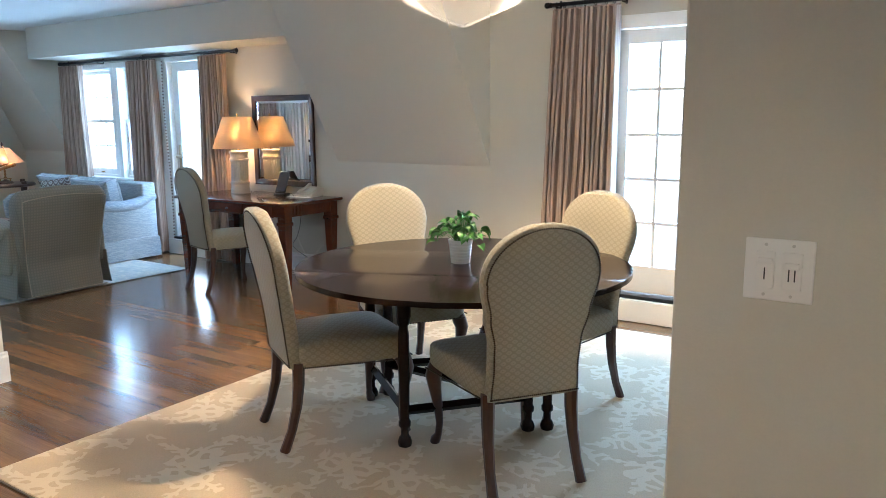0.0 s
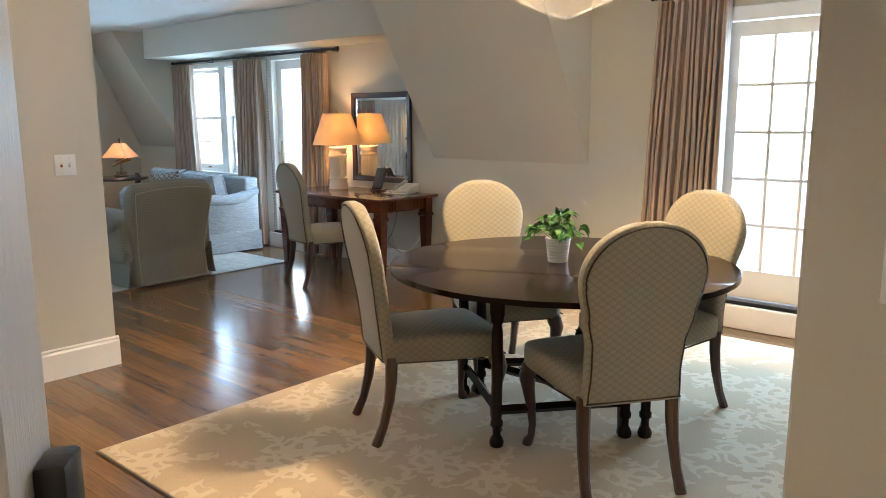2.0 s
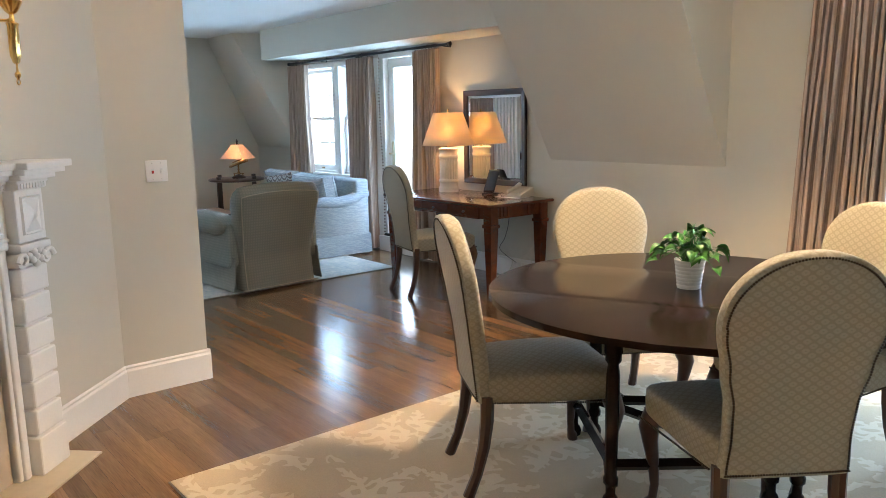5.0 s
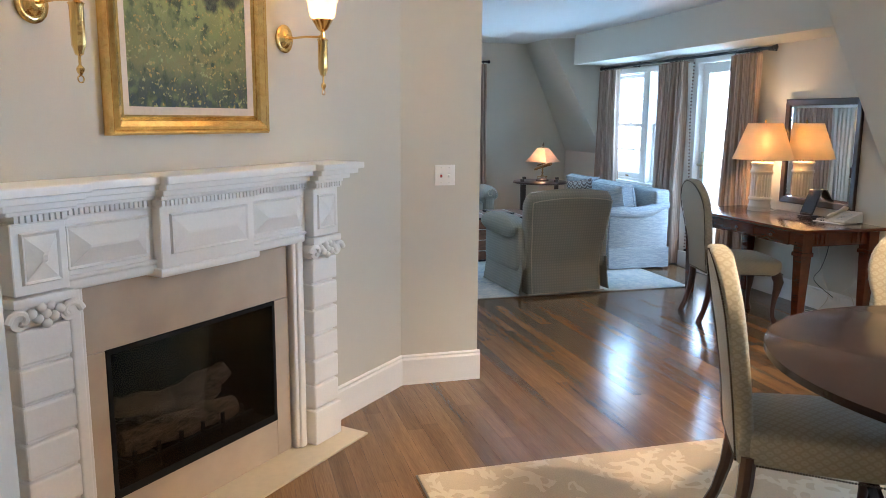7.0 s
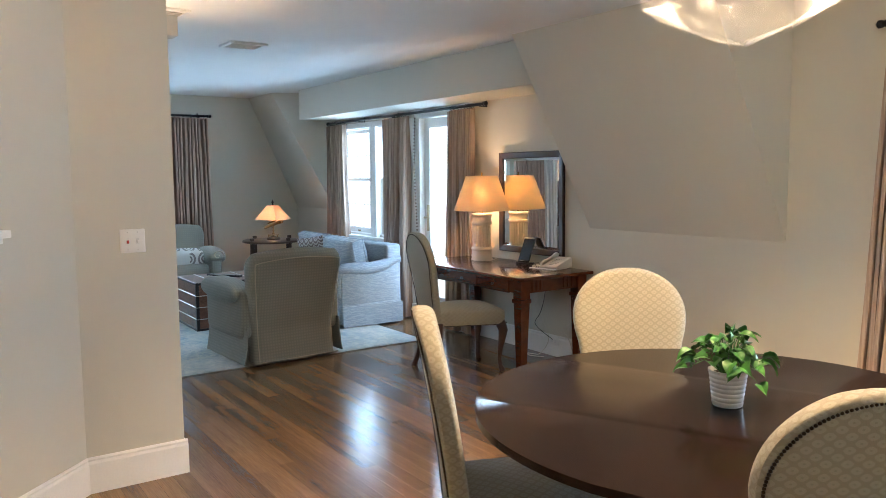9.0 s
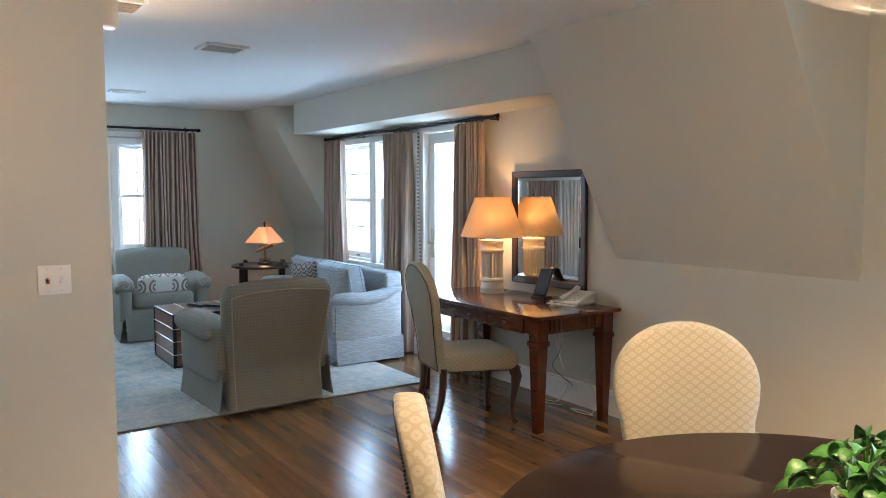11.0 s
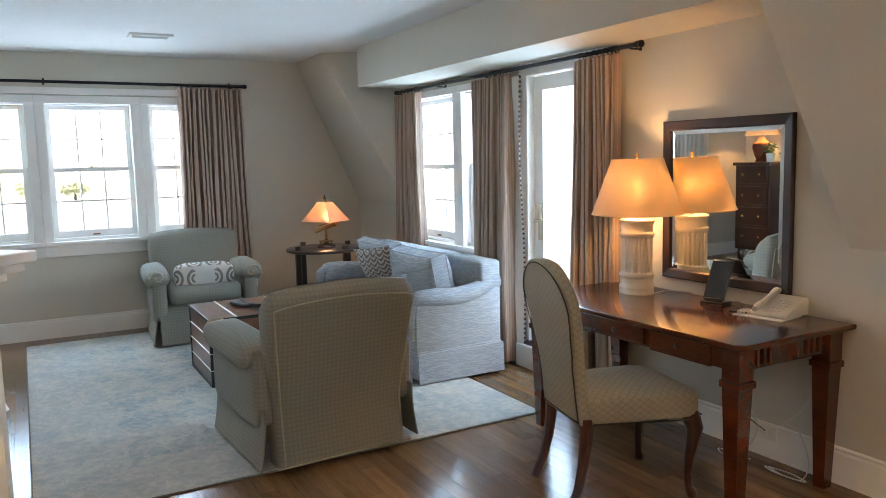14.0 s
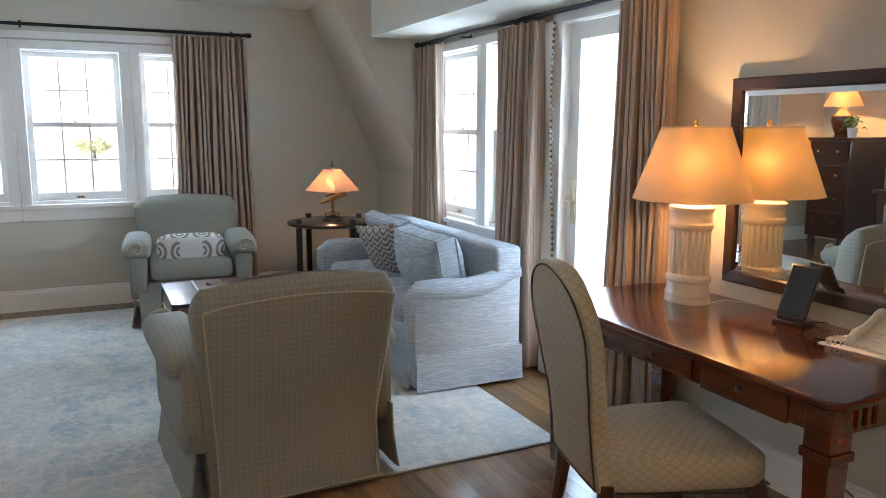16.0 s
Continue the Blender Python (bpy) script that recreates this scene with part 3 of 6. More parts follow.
def slope_part(left_foot, left_top, right_foot, right_top):
    """A sloping wall whose cheeks splay from the foot to the ceiling."""
    bm = bmesh.new()
    t, yt, yb = CE - 0.001, slope_y(CE), W + 0.05
    a = [bm.verts.new(p) for p in ((left_foot, W, 1.085), (left_top, yt, t), (left_foot, yb, t), (left_foot, yb, 1.085))]
    b = [bm.verts.new(p) for p in ((right_foot, W, 1.085), (right_top, yt, t), (right_foot, yb, t), (right_foot, yb, 1.085))]
    for i in range(4):
        bm.faces.new((a[i], a[(i + 1) % 4], b[(i + 1) % 4], b[i]))
    for s in (a, b):
        bm.faces.new((s[0], s[1], s[2]))
        bm.faces.new((s[0], s[2], s[3]))
    bmesh.ops.recalc_face_normals(bm, faces=bm.faces)
    return bm


structure("wall_slope_1", slope_part(-4.72, -4.89, -3.10, -3.20), PAINT, "cream painted sloping roof wall between the dormers", "wall")
structure("wall_slope_2", slope_part(XF, XF, -9.10, -9.48), PAINT, "cream painted sloping roof wall in the corner", "wall")
structure("ceiling_soffit", boxes(((-9.02, 5.04, 2.17), (-4.80, W, CE - 0.001))), PAINT, "cream painted dropped soffit over the dormer", "ceiling")

# baseboards
bm = bmesh.new()


def skirting(bm, p, q, h=0.175, d=0.016):
    """A baseboard with a rounded cap on the left of the line from p to q."""
    p, q = Vector((*p, 0)), Vector((*q, 0))
    dirn = (q - p).normalized()
    nrm = Vector((-dirn.y, dirn.x, 0))
    prof = [(0, 0), (d, 0), (d, h - 0.03), (d * 0.6, h - 0.018), (d * 0.75, h - 0.008), (d * 0.3, h), (0, h)]
    a = [bm.verts.new(p + nrm * o + Vector((0, 0, z))) for o, z in prof]
    b = [bm.verts.new(q + nrm * o + Vector((0, 0, z))) for o, z in prof]
    n = len(prof)
    for i in range(n):
        bm.faces.new((a[i], a[(i + 1) % n], b[(i + 1) % n], b[i]))
    bm.faces.new(a)
    bm.faces.new(b[::-1])


for p, q in [((-2.16, W), (-6.24, W)), ((-7.20, W), (XF, W)), ((XF, W), (XF, -0.6)), ((1.04, W), (-0.96, W)),
             ((-3.86, 1.313), (-4.383 - 0.012, 1.835 + 0.012)), ((-4.383, 1.83), (-4.383, 2.308)), ((-4.383, 2.292), (-4.62, 2.292)), ((-0.43, 1.72), (0.62, 1.72)), ((0.62, 1.72), (0.62, 0.09))]:
    skirting(bm, q, p) if q[0] == p[0] == -4.383 or (p[0] == -3.86) or p == (-4.383, 2.292) or p == (-0.43, 1.72) or p == (0.62, 1.72) else skirting(bm, p, q)
structure("baseboard", bm, TRIM, "white painted baseboard with a moulded cap", "baseboard", smooth=False)

# dark bed under the strip floor
structure("floor", boxes(((XF, -0.76, -0.2), (1.2, W, -0.004)), ((-1.72, -1.72, -0.2), (0.74, -0.76, -0.004))), GAP, "varnished oak strip floor", "floor")

# ---- windows and glazed doors ----


def sash_window(name, x0, x1, z0, z1, m, label, c):
    """Casing, two sashes with six panes each, stool and apron; local x along the wall, y into the room."""
    root = thing(name, m, label, "window", kind="structure")
    part("window_frame", boxes(((x0 - c, -0.02, z0), (x0 + 0.03, 0.022, z1 + c)), ((x1 - 0.03, -0.02, z0), (x1 + c, 0.022, z1 + c)),
                               ((x0 - c, -0.021, z1 - 0.02), (x1 + c, 0.026, z1 + c)), ((x0 - 0.001, -0.15, z0), (x0 + 0.03, -0.02, z1)), ((x1 - 0.03, -0.15, z0), (x1 + 0.001, -0.02, z1)),
                               ((x0, -0.15, z1 - 0.03), (x1, -0.02, z1 + 0.001)), ((x0, -0.15, z0 - 0.001), (x1, -0.02, z0 + 0.03)), bevel=0.003, seg=1), TRIM, root, smooth=False)
    part("window_sill", boxes(((x0 - c, -0.02, z0 - 0.03), (x1 + c, 0.06, z0 + 0.004)), ((x0 - c, -0.01, z0 - 0.13), (x1 + c, 0.018, z0 - 0.03)), bevel=0.004), TRIM, root, smooth=False)
    mid = (z0 + z1) / 2 + 0.02
    for nm, a, b, y in (("lower_sash", z0 + 0.03, mid + 0.02, -0.07), ("upper_sash", mid - 0.02, z1 - 0.03, -0.11)):
        l, r = x0 + 0.03, x1 - 0.03
        sash = part(nm, boxes(((l, y - 0.018, a), (l + 0.045, y + 0.018, b)), ((r - 0.045, y - 0.018, a), (r, y + 0.018, b)),
                              ((l, y - 0.017, a), (r, y + 0.017, a + (0.065 if nm == "lower_sash" else 0.036))), ((l, y - 0.017, b - 0.04), (r, y + 0.017, b)), bevel=0.002, seg=1), TRIM, root, smooth=False)
        lo, hi = a + (0.065 if nm == "lower_sash" else 0.036), b - 0.04
        il, ir = l + 0.045, r - 0.045
        bars = bmesh.new()
        for i in (1, 2):
            box(bars, (il + (ir - il) * i / 3 - 0.007, y - 0.012, lo), (il + (ir - il) * i / 3 + 0.007, y + 0.012, hi))
        box(bars, (il, y - 0.011, (lo + hi) / 2 - 0.007), (ir, y + 0.011, (lo + hi) / 2 + 0.007))
        part("glazing_bar", bars, TRIM, sash, smooth=False)
        for i in range(3):
            for k in range(2):
                w, h = (ir - il) / 3, (hi - lo) / 2
                g = part("pane", boxes(((il + w * i, y - 0.002, lo + h * k), (il + w * (i + 1), y + 0.002, lo + h * (k + 1)))), PANE, sash, smooth=False)
                g.visible_shadow = False
        if nm == "lower_sash":
            part("sash_lock", lathe([(0.012, 0), (0.012, 0.012), (0.004, 0.016)], 10, m=Matrix.Translation(((l + r) / 2, y, b))), OLDBRASS, sash)
            part("sash_lift", boxes((((l + r) / 2 - 0.03, y + 0.018, a + 0.015), ((l + r) / 2 + 0.03, y + 0.03, a + 0.03)), bevel=0.003), OLDBRASS, sash)
    return root


NORTH = Matrix.Translation((0, W, 0)) @ Matrix.Rotation(math.pi, 4, "Z")   # local x runs to -x, y into the room
WEST = Matrix.Translation((XF, 0, 0)) @ Matrix.Rotation(-math.pi / 2, 4, "Z")  # local x runs to -y, y into the room
sash_window("window_1", -LW1[1], -LW1[0], LW1[2], LW1[3], NORTH, "white sash window with small panes over the sofa", 0.0395)
sash_window("window_2", -LW2[1], -LW2[0], LW2[2], LW2[3], NORTH, "narrow white sash window beside the glazed door", 0.0395)
for i, f in enumerate(FW):
    sash_window("window_%d" % (i + 3), -f[1], -f[0], f[2], f[3], WEST, "white sash window with six panes to each sash", 0.0495)
structure("trim", boxes(((XF - 0.01, 1.70, 2.16), (XF + 0.03, 4.20, 2.22)), bevel=0.004), TRIM, "white head casing over the gable windows", "trim")


def glazed_door(name, x0, x1, z1, m, label, cols, rows, bottom, lever=None):
    root = thing(name, m, label, "door", kind="structure")
    c = 0.07
    part("door_frame", boxes(((x0 - c, -0.05, 0), (x0 + 0.02, 0.02, z1 + c)), ((x1 - 0.02, -0.05, 0), (x1 + c, 0.02, z1 + c)), ((x0 - c, -0.051, z1 - 0.02), (x1 + c, 0.024, z1 + c)),
                             ((x0 - c, -0.155, 0.002), (x1 + c, 0.075, 0.165)), bevel=0.003, seg=1), TRIM, root, smooth=False)
    l, r, y = x0 + 0.022, x1 - 0.022, -0.06
    st, top = 0.10, z1 - 0.022
    leaf = part("door_leaf", boxes(((l, y - 0.02, 0.20), (l + st, y + 0.02, top)), ((r - st, y - 0.02, 0.20), (r, y + 0.02, top)), ((l, y - 0.0195, 0.20), (r, y + 0.0195, bottom)),
                                   ((l, y - 0.0195, top - 0.10), (r, y + 0.0195, top)), bevel=0.003, seg=1), TRIM, root, smooth=False)
    il, ir, lo, hi = l + st, r - st, bottom, top - 0.10
    bars = bmesh.new()
    for i in range(1, cols):
        box(bars, (il + (ir - il) * i / cols - 0.011, y - 0.014, lo), (il + (ir - il) * i / cols + 0.011, y + 0.014, hi))
    for k in range(1, rows):
        box(bars, (il, y - 0.013, lo + (hi - lo) * k / rows - 0.011), (ir, y + 0.013, lo + (hi - lo) * k / rows + 0.011))
    if cols > 1:
        part("glazing_bar", bars, TRIM, leaf, smooth=False)
    else:
        bars.free()
    for i in range(cols):
        for k in range(rows):
            w, h = (ir - il) / cols, (hi - lo) / rows
            g = part("pane", boxes(((il + w * i, y - 0.002, lo + h * k), (il + w * (i + 1), y + 0.002, lo + h * (k + 1)))), PANE, leaf, smooth=False)
            g.visible_shadow = False
    part("threshold", boxes(((x0, -0.10, 0.166), (x1, 0.05, 0.192)), bevel=0.004), IRON, root, "dark metal threshold", smooth=False)
    if lever is not None:
        part("lock_plate", boxes(((lever - 0.022, y + 0.02, 0.93), (lever + 0.022, y + 0.027, 1.20)), bevel=0.003), DULLBRASS, leaf, "dull brass lock plate")
        bm = lathe([(0.011, 0), (0.011, 0.05)], 12, m=Matrix.Translation((lever, y + 0.025, 1.07)) @ Matrix.Rotation(-math.pi / 2, 4, "X"))
        sweep([(lever, y + 0.07, 1.07), (lever - 0.05, y + 0.072, 1.075), (lever - 0.11, y + 0.07, 1.07)], [0.009, 0.008, 0.006], 8, bm)
        part("door_handle", bm, DULLBRASS, leaf, "dull brass lever")
    return root


glazed_door("door_2", 0.97, 2.105, 2.10, NORTH, "white glazed dining room door with small panes", 4, 5, 0.40)
glazed_door("door_3", 6.30, 7.14, 2.10, NORTH, "white glazed door with one tall pane and brass lever", 1, 1, 0.26, lever=7.05)

# the entrance door stands part open on its left hinges
DOOR = Matrix.Translation((-0.49, 0.12, 0)) @ Matrix.Rotation(radians(90 + 51.5), 4, "Z")
door = thing("door_1", DOOR, "pale painted panelled entrance door standing open", "door", kind="structure")
DW, DH, DT = 0.88, 2.04, 0.045
ST, MID = 0.155, 0.095
panels = [(ST, DW / 2 - MID / 2, 0.92, 1.60), (DW / 2 + MID / 2, DW - ST, 0.92, 1.60), (ST, DW / 2 - MID / 2, 0.22, 0.78), (DW / 2 + MID / 2, DW - ST, 0.22, 0.78), (ST, DW / 2 - MID / 2, 1.72, 1.92), (DW / 2 + MID / 2, DW - ST, 1.72, 1.92)]
bm = bmesh.new()
wall_with_holes(bm, "x", 0, DW, -DT, 0, 0.008, DH, panels)
part("door_leaf", bm, DOORPAINT, door, smooth=False)
for a, b, lo, hi in panels:
    bm = bmesh.new()
    for side in (-1, 1):
        y0 = -DT / 2
        loops = []
        for inset, dep in ((0, 0.5), (0.008, 0.34), (0.016, 0.22), (0.05, 0.36), (0.054, 0.40)):
            y = y0 + side * DT * dep
            loops.append([bm.verts.new(v) for v in ((a + inset, y, lo + inset), (b - inset, y, lo + inset), (b - inset, y, hi - inset), (a + inset, y, hi - inset))])
        for p, q in zip(loops, loops[1:]):
            for i in range(4):
                bm.faces.new((p[i], p[(i + 1) % 4], q[(i + 1) % 4], q[i]))
        bm.faces.new(loops[-1])
    part("panel", bm, DOORPAINT, door, smooth=False)
KX, KZ = 0.44, 1.385
kn = part("door_knocker", lathe([(0.004, 0.0), (0.052, 0.0), (0.054, 0.006), (0.050, 0.016), (0.044, 0.020), (0.004, 0.022)], 40, m=Matrix.Translation((KX, -DT, KZ)) @ Matrix.Rotation(math.pi / 2, 4, "X") @ Matrix.Diagonal((0.82, 1.15, 1, 1))), OLDBRASS, door, "oval aged brass knocker with a number")
ring = [(KX + 0.047 * math.sin(2 * math.pi * i / 40), -DT - 0.026, KZ + 0.062 * math.cos(2 * math.pi * i / 40)) for i in range(41)]
part("ring", sweep(ring, [0.0095] * 41, 10), OLDBRASS, kn, "heavy oval brass ring")
cu = bpy.data.curves.new("number", "FONT")
cu.body, cu.size, cu.extrude, cu.align_x, cu.align_y = "16", 0.046, 0.0012, "CENTER", "CENTER"
cu.materials.append(EBONY)
num = new("number", cu)
num.parent = kn
num.matrix_local = Matrix.Translation((KX, -DT - 0.0225, KZ)) @ Matrix.Rotation(math.pi / 2, 4, "X")
tagged(num, "dark engraved numerals 16")
part("peephole", lathe([(0.013, 0), (0.013, 0.006), (0.009, 0.009), (0.006, 0.004), (0.001, 0.004)], 20, m=Matrix.Translation((KX, -DT, 1.565)) @ Matrix.Rotation(math.pi / 2, 4, "X")), OLDBRASS, door, "small brass peephole")
lock = part("door_lock", boxes(((DW - 0.085, -DT - 0.045, 0.74), (DW - 0.005, -DT, 0.985)), bevel=0.008), BLACKPL, door, "black electronic door lock")
bm = sweep([(DW - 0.045, -DT - 0.045, 0.83), (DW - 0.045, -DT - 0.075, 0.83), (DW - 0.10, -DT - 0.08, 0.83), (DW - 0.17, -DT - 0.075, 0.83)], [0.010, 0.010, 0.010, 0.008], 10)
part("door_handle", bm, BLACKPL, lock)
part("latch_plate", boxes(((DW - 0.001, -DT + 0.01, 0.90), (DW + 0.003, -0.012, 1.02)), bevel=0.001), OLDBRASS, door)
structure("trim", boxes(((-0.60, -0.05, 0), (-0.50, 0.105, 2.16)), ((0.43, -0.05, 0), (0.53, 0.105, 2.16)), ((-0.60, -0.051, 2.07), (0.53, 0.106, 2.17)), bevel=0.004, seg=1), TRIM, "white painted casing of the entrance doorway", "trim")

# ---- outdoors ----
structure("backdrop_north", boxes(((-140, 90, -4), (90, 90.5, 40))), BACKDROP, "bright hazy sky beyond the windows", "backdrop")
structure("backdrop_west", boxes(((-140.5, -90, -4), (-140, 90, 40))), BACKDROP, "bright hazy sky beyond the gable", "backdrop")
structure("ground", boxes(((-400, -400, -3.4), (400, 400, -3.2))), PALED_GRASS, "lawn paled for the outdoor glare, far below the windows", "ground")
structure("balcony_deck", boxes(((-8.4, W + TH, -0.2), (-0.4, W + 2.6, -0.02))), DECK, "weathered grey balcony deck", "deck")
rail = thing("balcony_railing", pose(0, 0, 0), "white painted balcony railing with square balusters", "railing")
part("top_rail", boxes(((-8.4, W + 2.5, 0.88), (-5.4, W + 2.58, 0.94)), bevel=0.01), TRIM, rail, smooth=False)
part("bottom_rail", boxes(((-8.4, W + 2.52, 0.06), (-5.4, W + 2.56, 0.11)), bevel=0.006), TRIM, rail, smooth=False)
for x in (-8.36, -6.9, -5.44):
    part("post", boxes(((x - 0.045, W + 2.495, -0.02), (x + 0.045, W + 2.585, 0.98)), bevel=0.006), TRIM, rail, smooth=False)
first = part("baluster", boxes(((-0.015, -0.015, 0.11), (0.015, 0.015, 0.88))), TRIM, rail, smooth=False)
first.location = (-8.35, W + 2.54, 0)
for i in range(1, 23):
    o = new("baluster", first.data)
    o.parent = rail
    o.location = (-8.35 + 0.13 * i, W + 2.54, 0)


def tree(x, y, h, seed):
    rnd = random.Random(seed)
    root = thing("tree", pose(x, y, -3.2), "distant leafy tree seen through the window", "tree", "trees beyond the lawn")
    bm = sweep([(0, 0, 0), (0.1, 0, h * 0.3), (0, 0.15, h * 0.6), (0.1, 0.1, h * 0.9)], [0.28, 0.2, 0.13, 0.04], 8)
    for k in range(7):
        a, z = rnd.uniform(0, 6.28), h * rnd.uniform(0.3, 0.7)
        sweep([(0.05, 0.05, z), (math.cos(a) * h * 0.14, math.sin(a) * h * 0.14, z + h * 0.1), (math.cos(a) * h * 0.26, math.sin(a) * h * 0.26, z + h * 0.16)], [0.10, 0.06, 0.02], 6, bm)
    part("trunk", bm, BARK, root)
    vs, fs = [], []
    for k in range(900):
        a, b, r = rnd.uniform(0, 6.28), rnd.uniform(-0.9, 1), h * 0.3 * rnd.uniform(0.45, 1.05)
        c = Vector((math.cos(a) * r * 2.3 * math.sqrt(1 - b * b), math.sin(a) * r * 2.3 * math.sqrt(1 - b * b), h * 0.60 + b * r * (1.0 + 0.35 * math.sin(a * 3))))
        u = Vector((rnd.uniform(-1, 1), rnd.uniform(-1, 1), rnd.uniform(-1, 1))).normalized() * 0.22
        v = u.orthogonal().normalized() * 0.15
        n = len(vs)
        vs += [c - u, c + v, c + u, c - v]
        fs.append((n, n + 1, n + 2, n + 3))
    me = bpy.data.meshes.new("crown")
    me.from_pydata(vs, [], fs)
    me.materials.append(PALED_FOLI)
    o = new("crown", me)
    o.parent = root


for i, (x, y, h) in enumerate([(-112, -6, 3.2), (-118, 4, 3.4), (-121, 9, 3.0)]):
    tree(x, y, h, i)

# ---- upholstered chairs ----


def lerp_table(rows, v):
    for (a, p), (b, q) in zip(rows, rows[1:]):
        if v <= b:
            t = (v - a) / (b - a)
            t = t * t * (3 - 2 * t)
            return p + (q - p) * t
    return rows[-1][1]


HALF = [(0.40, 0.200), (0.50, 0.194), (0.60, 0.198), (0.72, 0.222), (0.84, 0.246), (0.92, 0.250), (1.2, 0.25)]


def back_half(z):
    if z > 0.86:
        k = (z - 0.86) / 0.217
        return 0.249 * math.sqrt(max(0.0, 1 - k ** 2.2))
    return lerp_table(HALF, z)


def back_y(z):
    return -0.235 - 0.10 * (z - 0.42) - 0.10 * max(0, z - 0.5) ** 1.6


def dining_chair(m, label, group):
    root = thing("dining_chair", m, label, "chair", group)
    # seat: a domed cushion, wider in front
    bm = bmesh.new()
    pillow(bm, (0, 0.03, 0.425), (0.50, 0.54, 0.125), 0.30, 0.22, nu=40, nv=14)
    for v in bm.verts:
        v.co.x *= 0.86 + 0.20 * (v.co.y + 0.24) / 0.54
        if v.co.z > 0.44:
            v.co.z += 0.03 * (1 - (v.co.x / 0.26) ** 2) * (1 - ((v.co.y - 0.03) / 0.28) ** 2)
    part("seat", bm, CLOTH, root)
    # spoon back
    bm = bmesh.new()
    nz, nu = 30, 16
    rows = []
    for j in range(nz + 1):
        z = 0.375 + (1.075 - 0.375) * math.sin(math.pi / 2 * j / nz) ** 0.9
        h, y = back_half(z), back_y(z)
        ring = []
        for i in range(nu * 2):
            a = 2 * math.pi * i / (nu * 2)
            c, s = math.cos(a), math.sin(a)
            x = h * math.copysign(abs(c) ** 0.45, c)
            th = 0.036 * min(1, (h + 0.02) / 0.12)
            ring.append(bm.verts.new((x, y + th * math.copysign(abs(s) ** (0.5 if s > 0 else 0.3), s), z)))
        rows.append(ring)
    n = nu * 2
    for a, b in zip(rows, rows[1:]):
        for i in range(n):
            bm.faces.new((a[i], a[(i + 1) % n], b[(i + 1) % n], b[i]))
    bm.faces.new(rows[0][::-1])
    bm.faces.new(rows[-1])
    part("backrest", bm, CLOTH, root)
    # nailheads round the outside back and along the seat's lower edge
    bm = bmesh.new()
    path = [(s * (back_half(z) - 0.012), back_y(z) - 0.035, z) for s in (-1, 1) for z in [0.385 + 0.0085 * k for k in range(56)]]
    path += [(0.237 * math.cos(a), back_y(0.86 + 0.200 * math.sin(a)) - 0.034, 0.86 + 0.200 * math.sin(a)) for a in [math.pi * k / 80 for k in range(81)]]
    path += [(-0.19 + 0.0085 * k, back_y(0.385) - 0.035, 0.385) for k in range(46)]
    for s in (-1, 1):
        path += [(s * (0.211 + 0.00155 * k), -0.20 + 0.0086 * k, 0.378) for k in range(50)]
    path += [(-0.24 + 0.0086 * k, 0.298, 0.378) for k in range(57)]
    for p in path:
        bmesh.ops.create_icosphere(bm, subdivisions=1, radius=0.0046, matrix=Matrix.Translation(p))
    tagged(part("nailhead_trim", bm, NAIL, root, "close row of dark nailheads"), kind="stuff")
    for s in (-1, 1):
        pts = [(s * 0.185, -0.225, 0.40), (s * 0.185, -0.228, 0.30), (s * 0.188, -0.240, 0.20), (s * 0.192, -0.268, 0.09), (s * 0.196, -0.305, 0.0)]
        part("leg", sweep(pts, [0.026, 0.025, 0.022, 0.019, 0.021], 8, square=True), CHAIRLEG, root)
        d = Vector((s * 0.7, 0.7))
        pts = [(s * 0.215 + d.x * o, 0.255 + d.y * o, z) for o, z in ((0, 0.40), (0.012, 0.355), (0.026, 0.32), (0.018, 0.26), (0.004, 0.18), (-0.004, 0.10), (0.002, 0.045), (0.016, 0.018), (0.022, 0.0))]
        part("leg", sweep(pts, [0.034, 0.040, 0.037, 0.029, 0.021, 0.0165, 0.016, 0.024, 0.022], 10), CHAIRLEG, root)
    return root


def facing(x, y, dx, dy):
    """A pose on the floor whose +y points along (dx, dy)."""
    return Matrix.Translation((x, y, 0)) @ Matrix.Rotation(math.atan2(-dx, dy), 4, "Z")


RZ = 0.012
chair = dining_chair(facing(-1.50, 2.97, -0.81, 0.58) @ pose(0, 0, RZ), "cream diamond-patterned dining chair with nailheads at the round table", "dining chairs")
for x, y, dx, dy in [(-2.368, 2.845, 0.49, 0.87), (-2.54, 3.64, 0.84, -0.55), (-1.646, 3.733, -0.33, -0.94)]:
    copy_thing(chair, facing(x, y, dx, dy) @ pose(0, 0, RZ))
tagged(copy_thing(chair, facing(-5.27, 4.66, 0.23, 0.97)), "cream diamond-patterned chair drawn up to the writing desk", "chair", "dining chairs")

# ---- dining table with its plant ----
table = thing("dining_table", pose(-1.93, 3.30, RZ, 0, 0, 115), "dark oak gateleg table with a round top", "table")
TR, TZ = 0.80, 0.765
edge = [(TR - 0.02, -0.024), (TR - 0.004, -0.018), (TR, -0.008), (TR - 0.006, -0.001), (TR - 0.02, 0)]
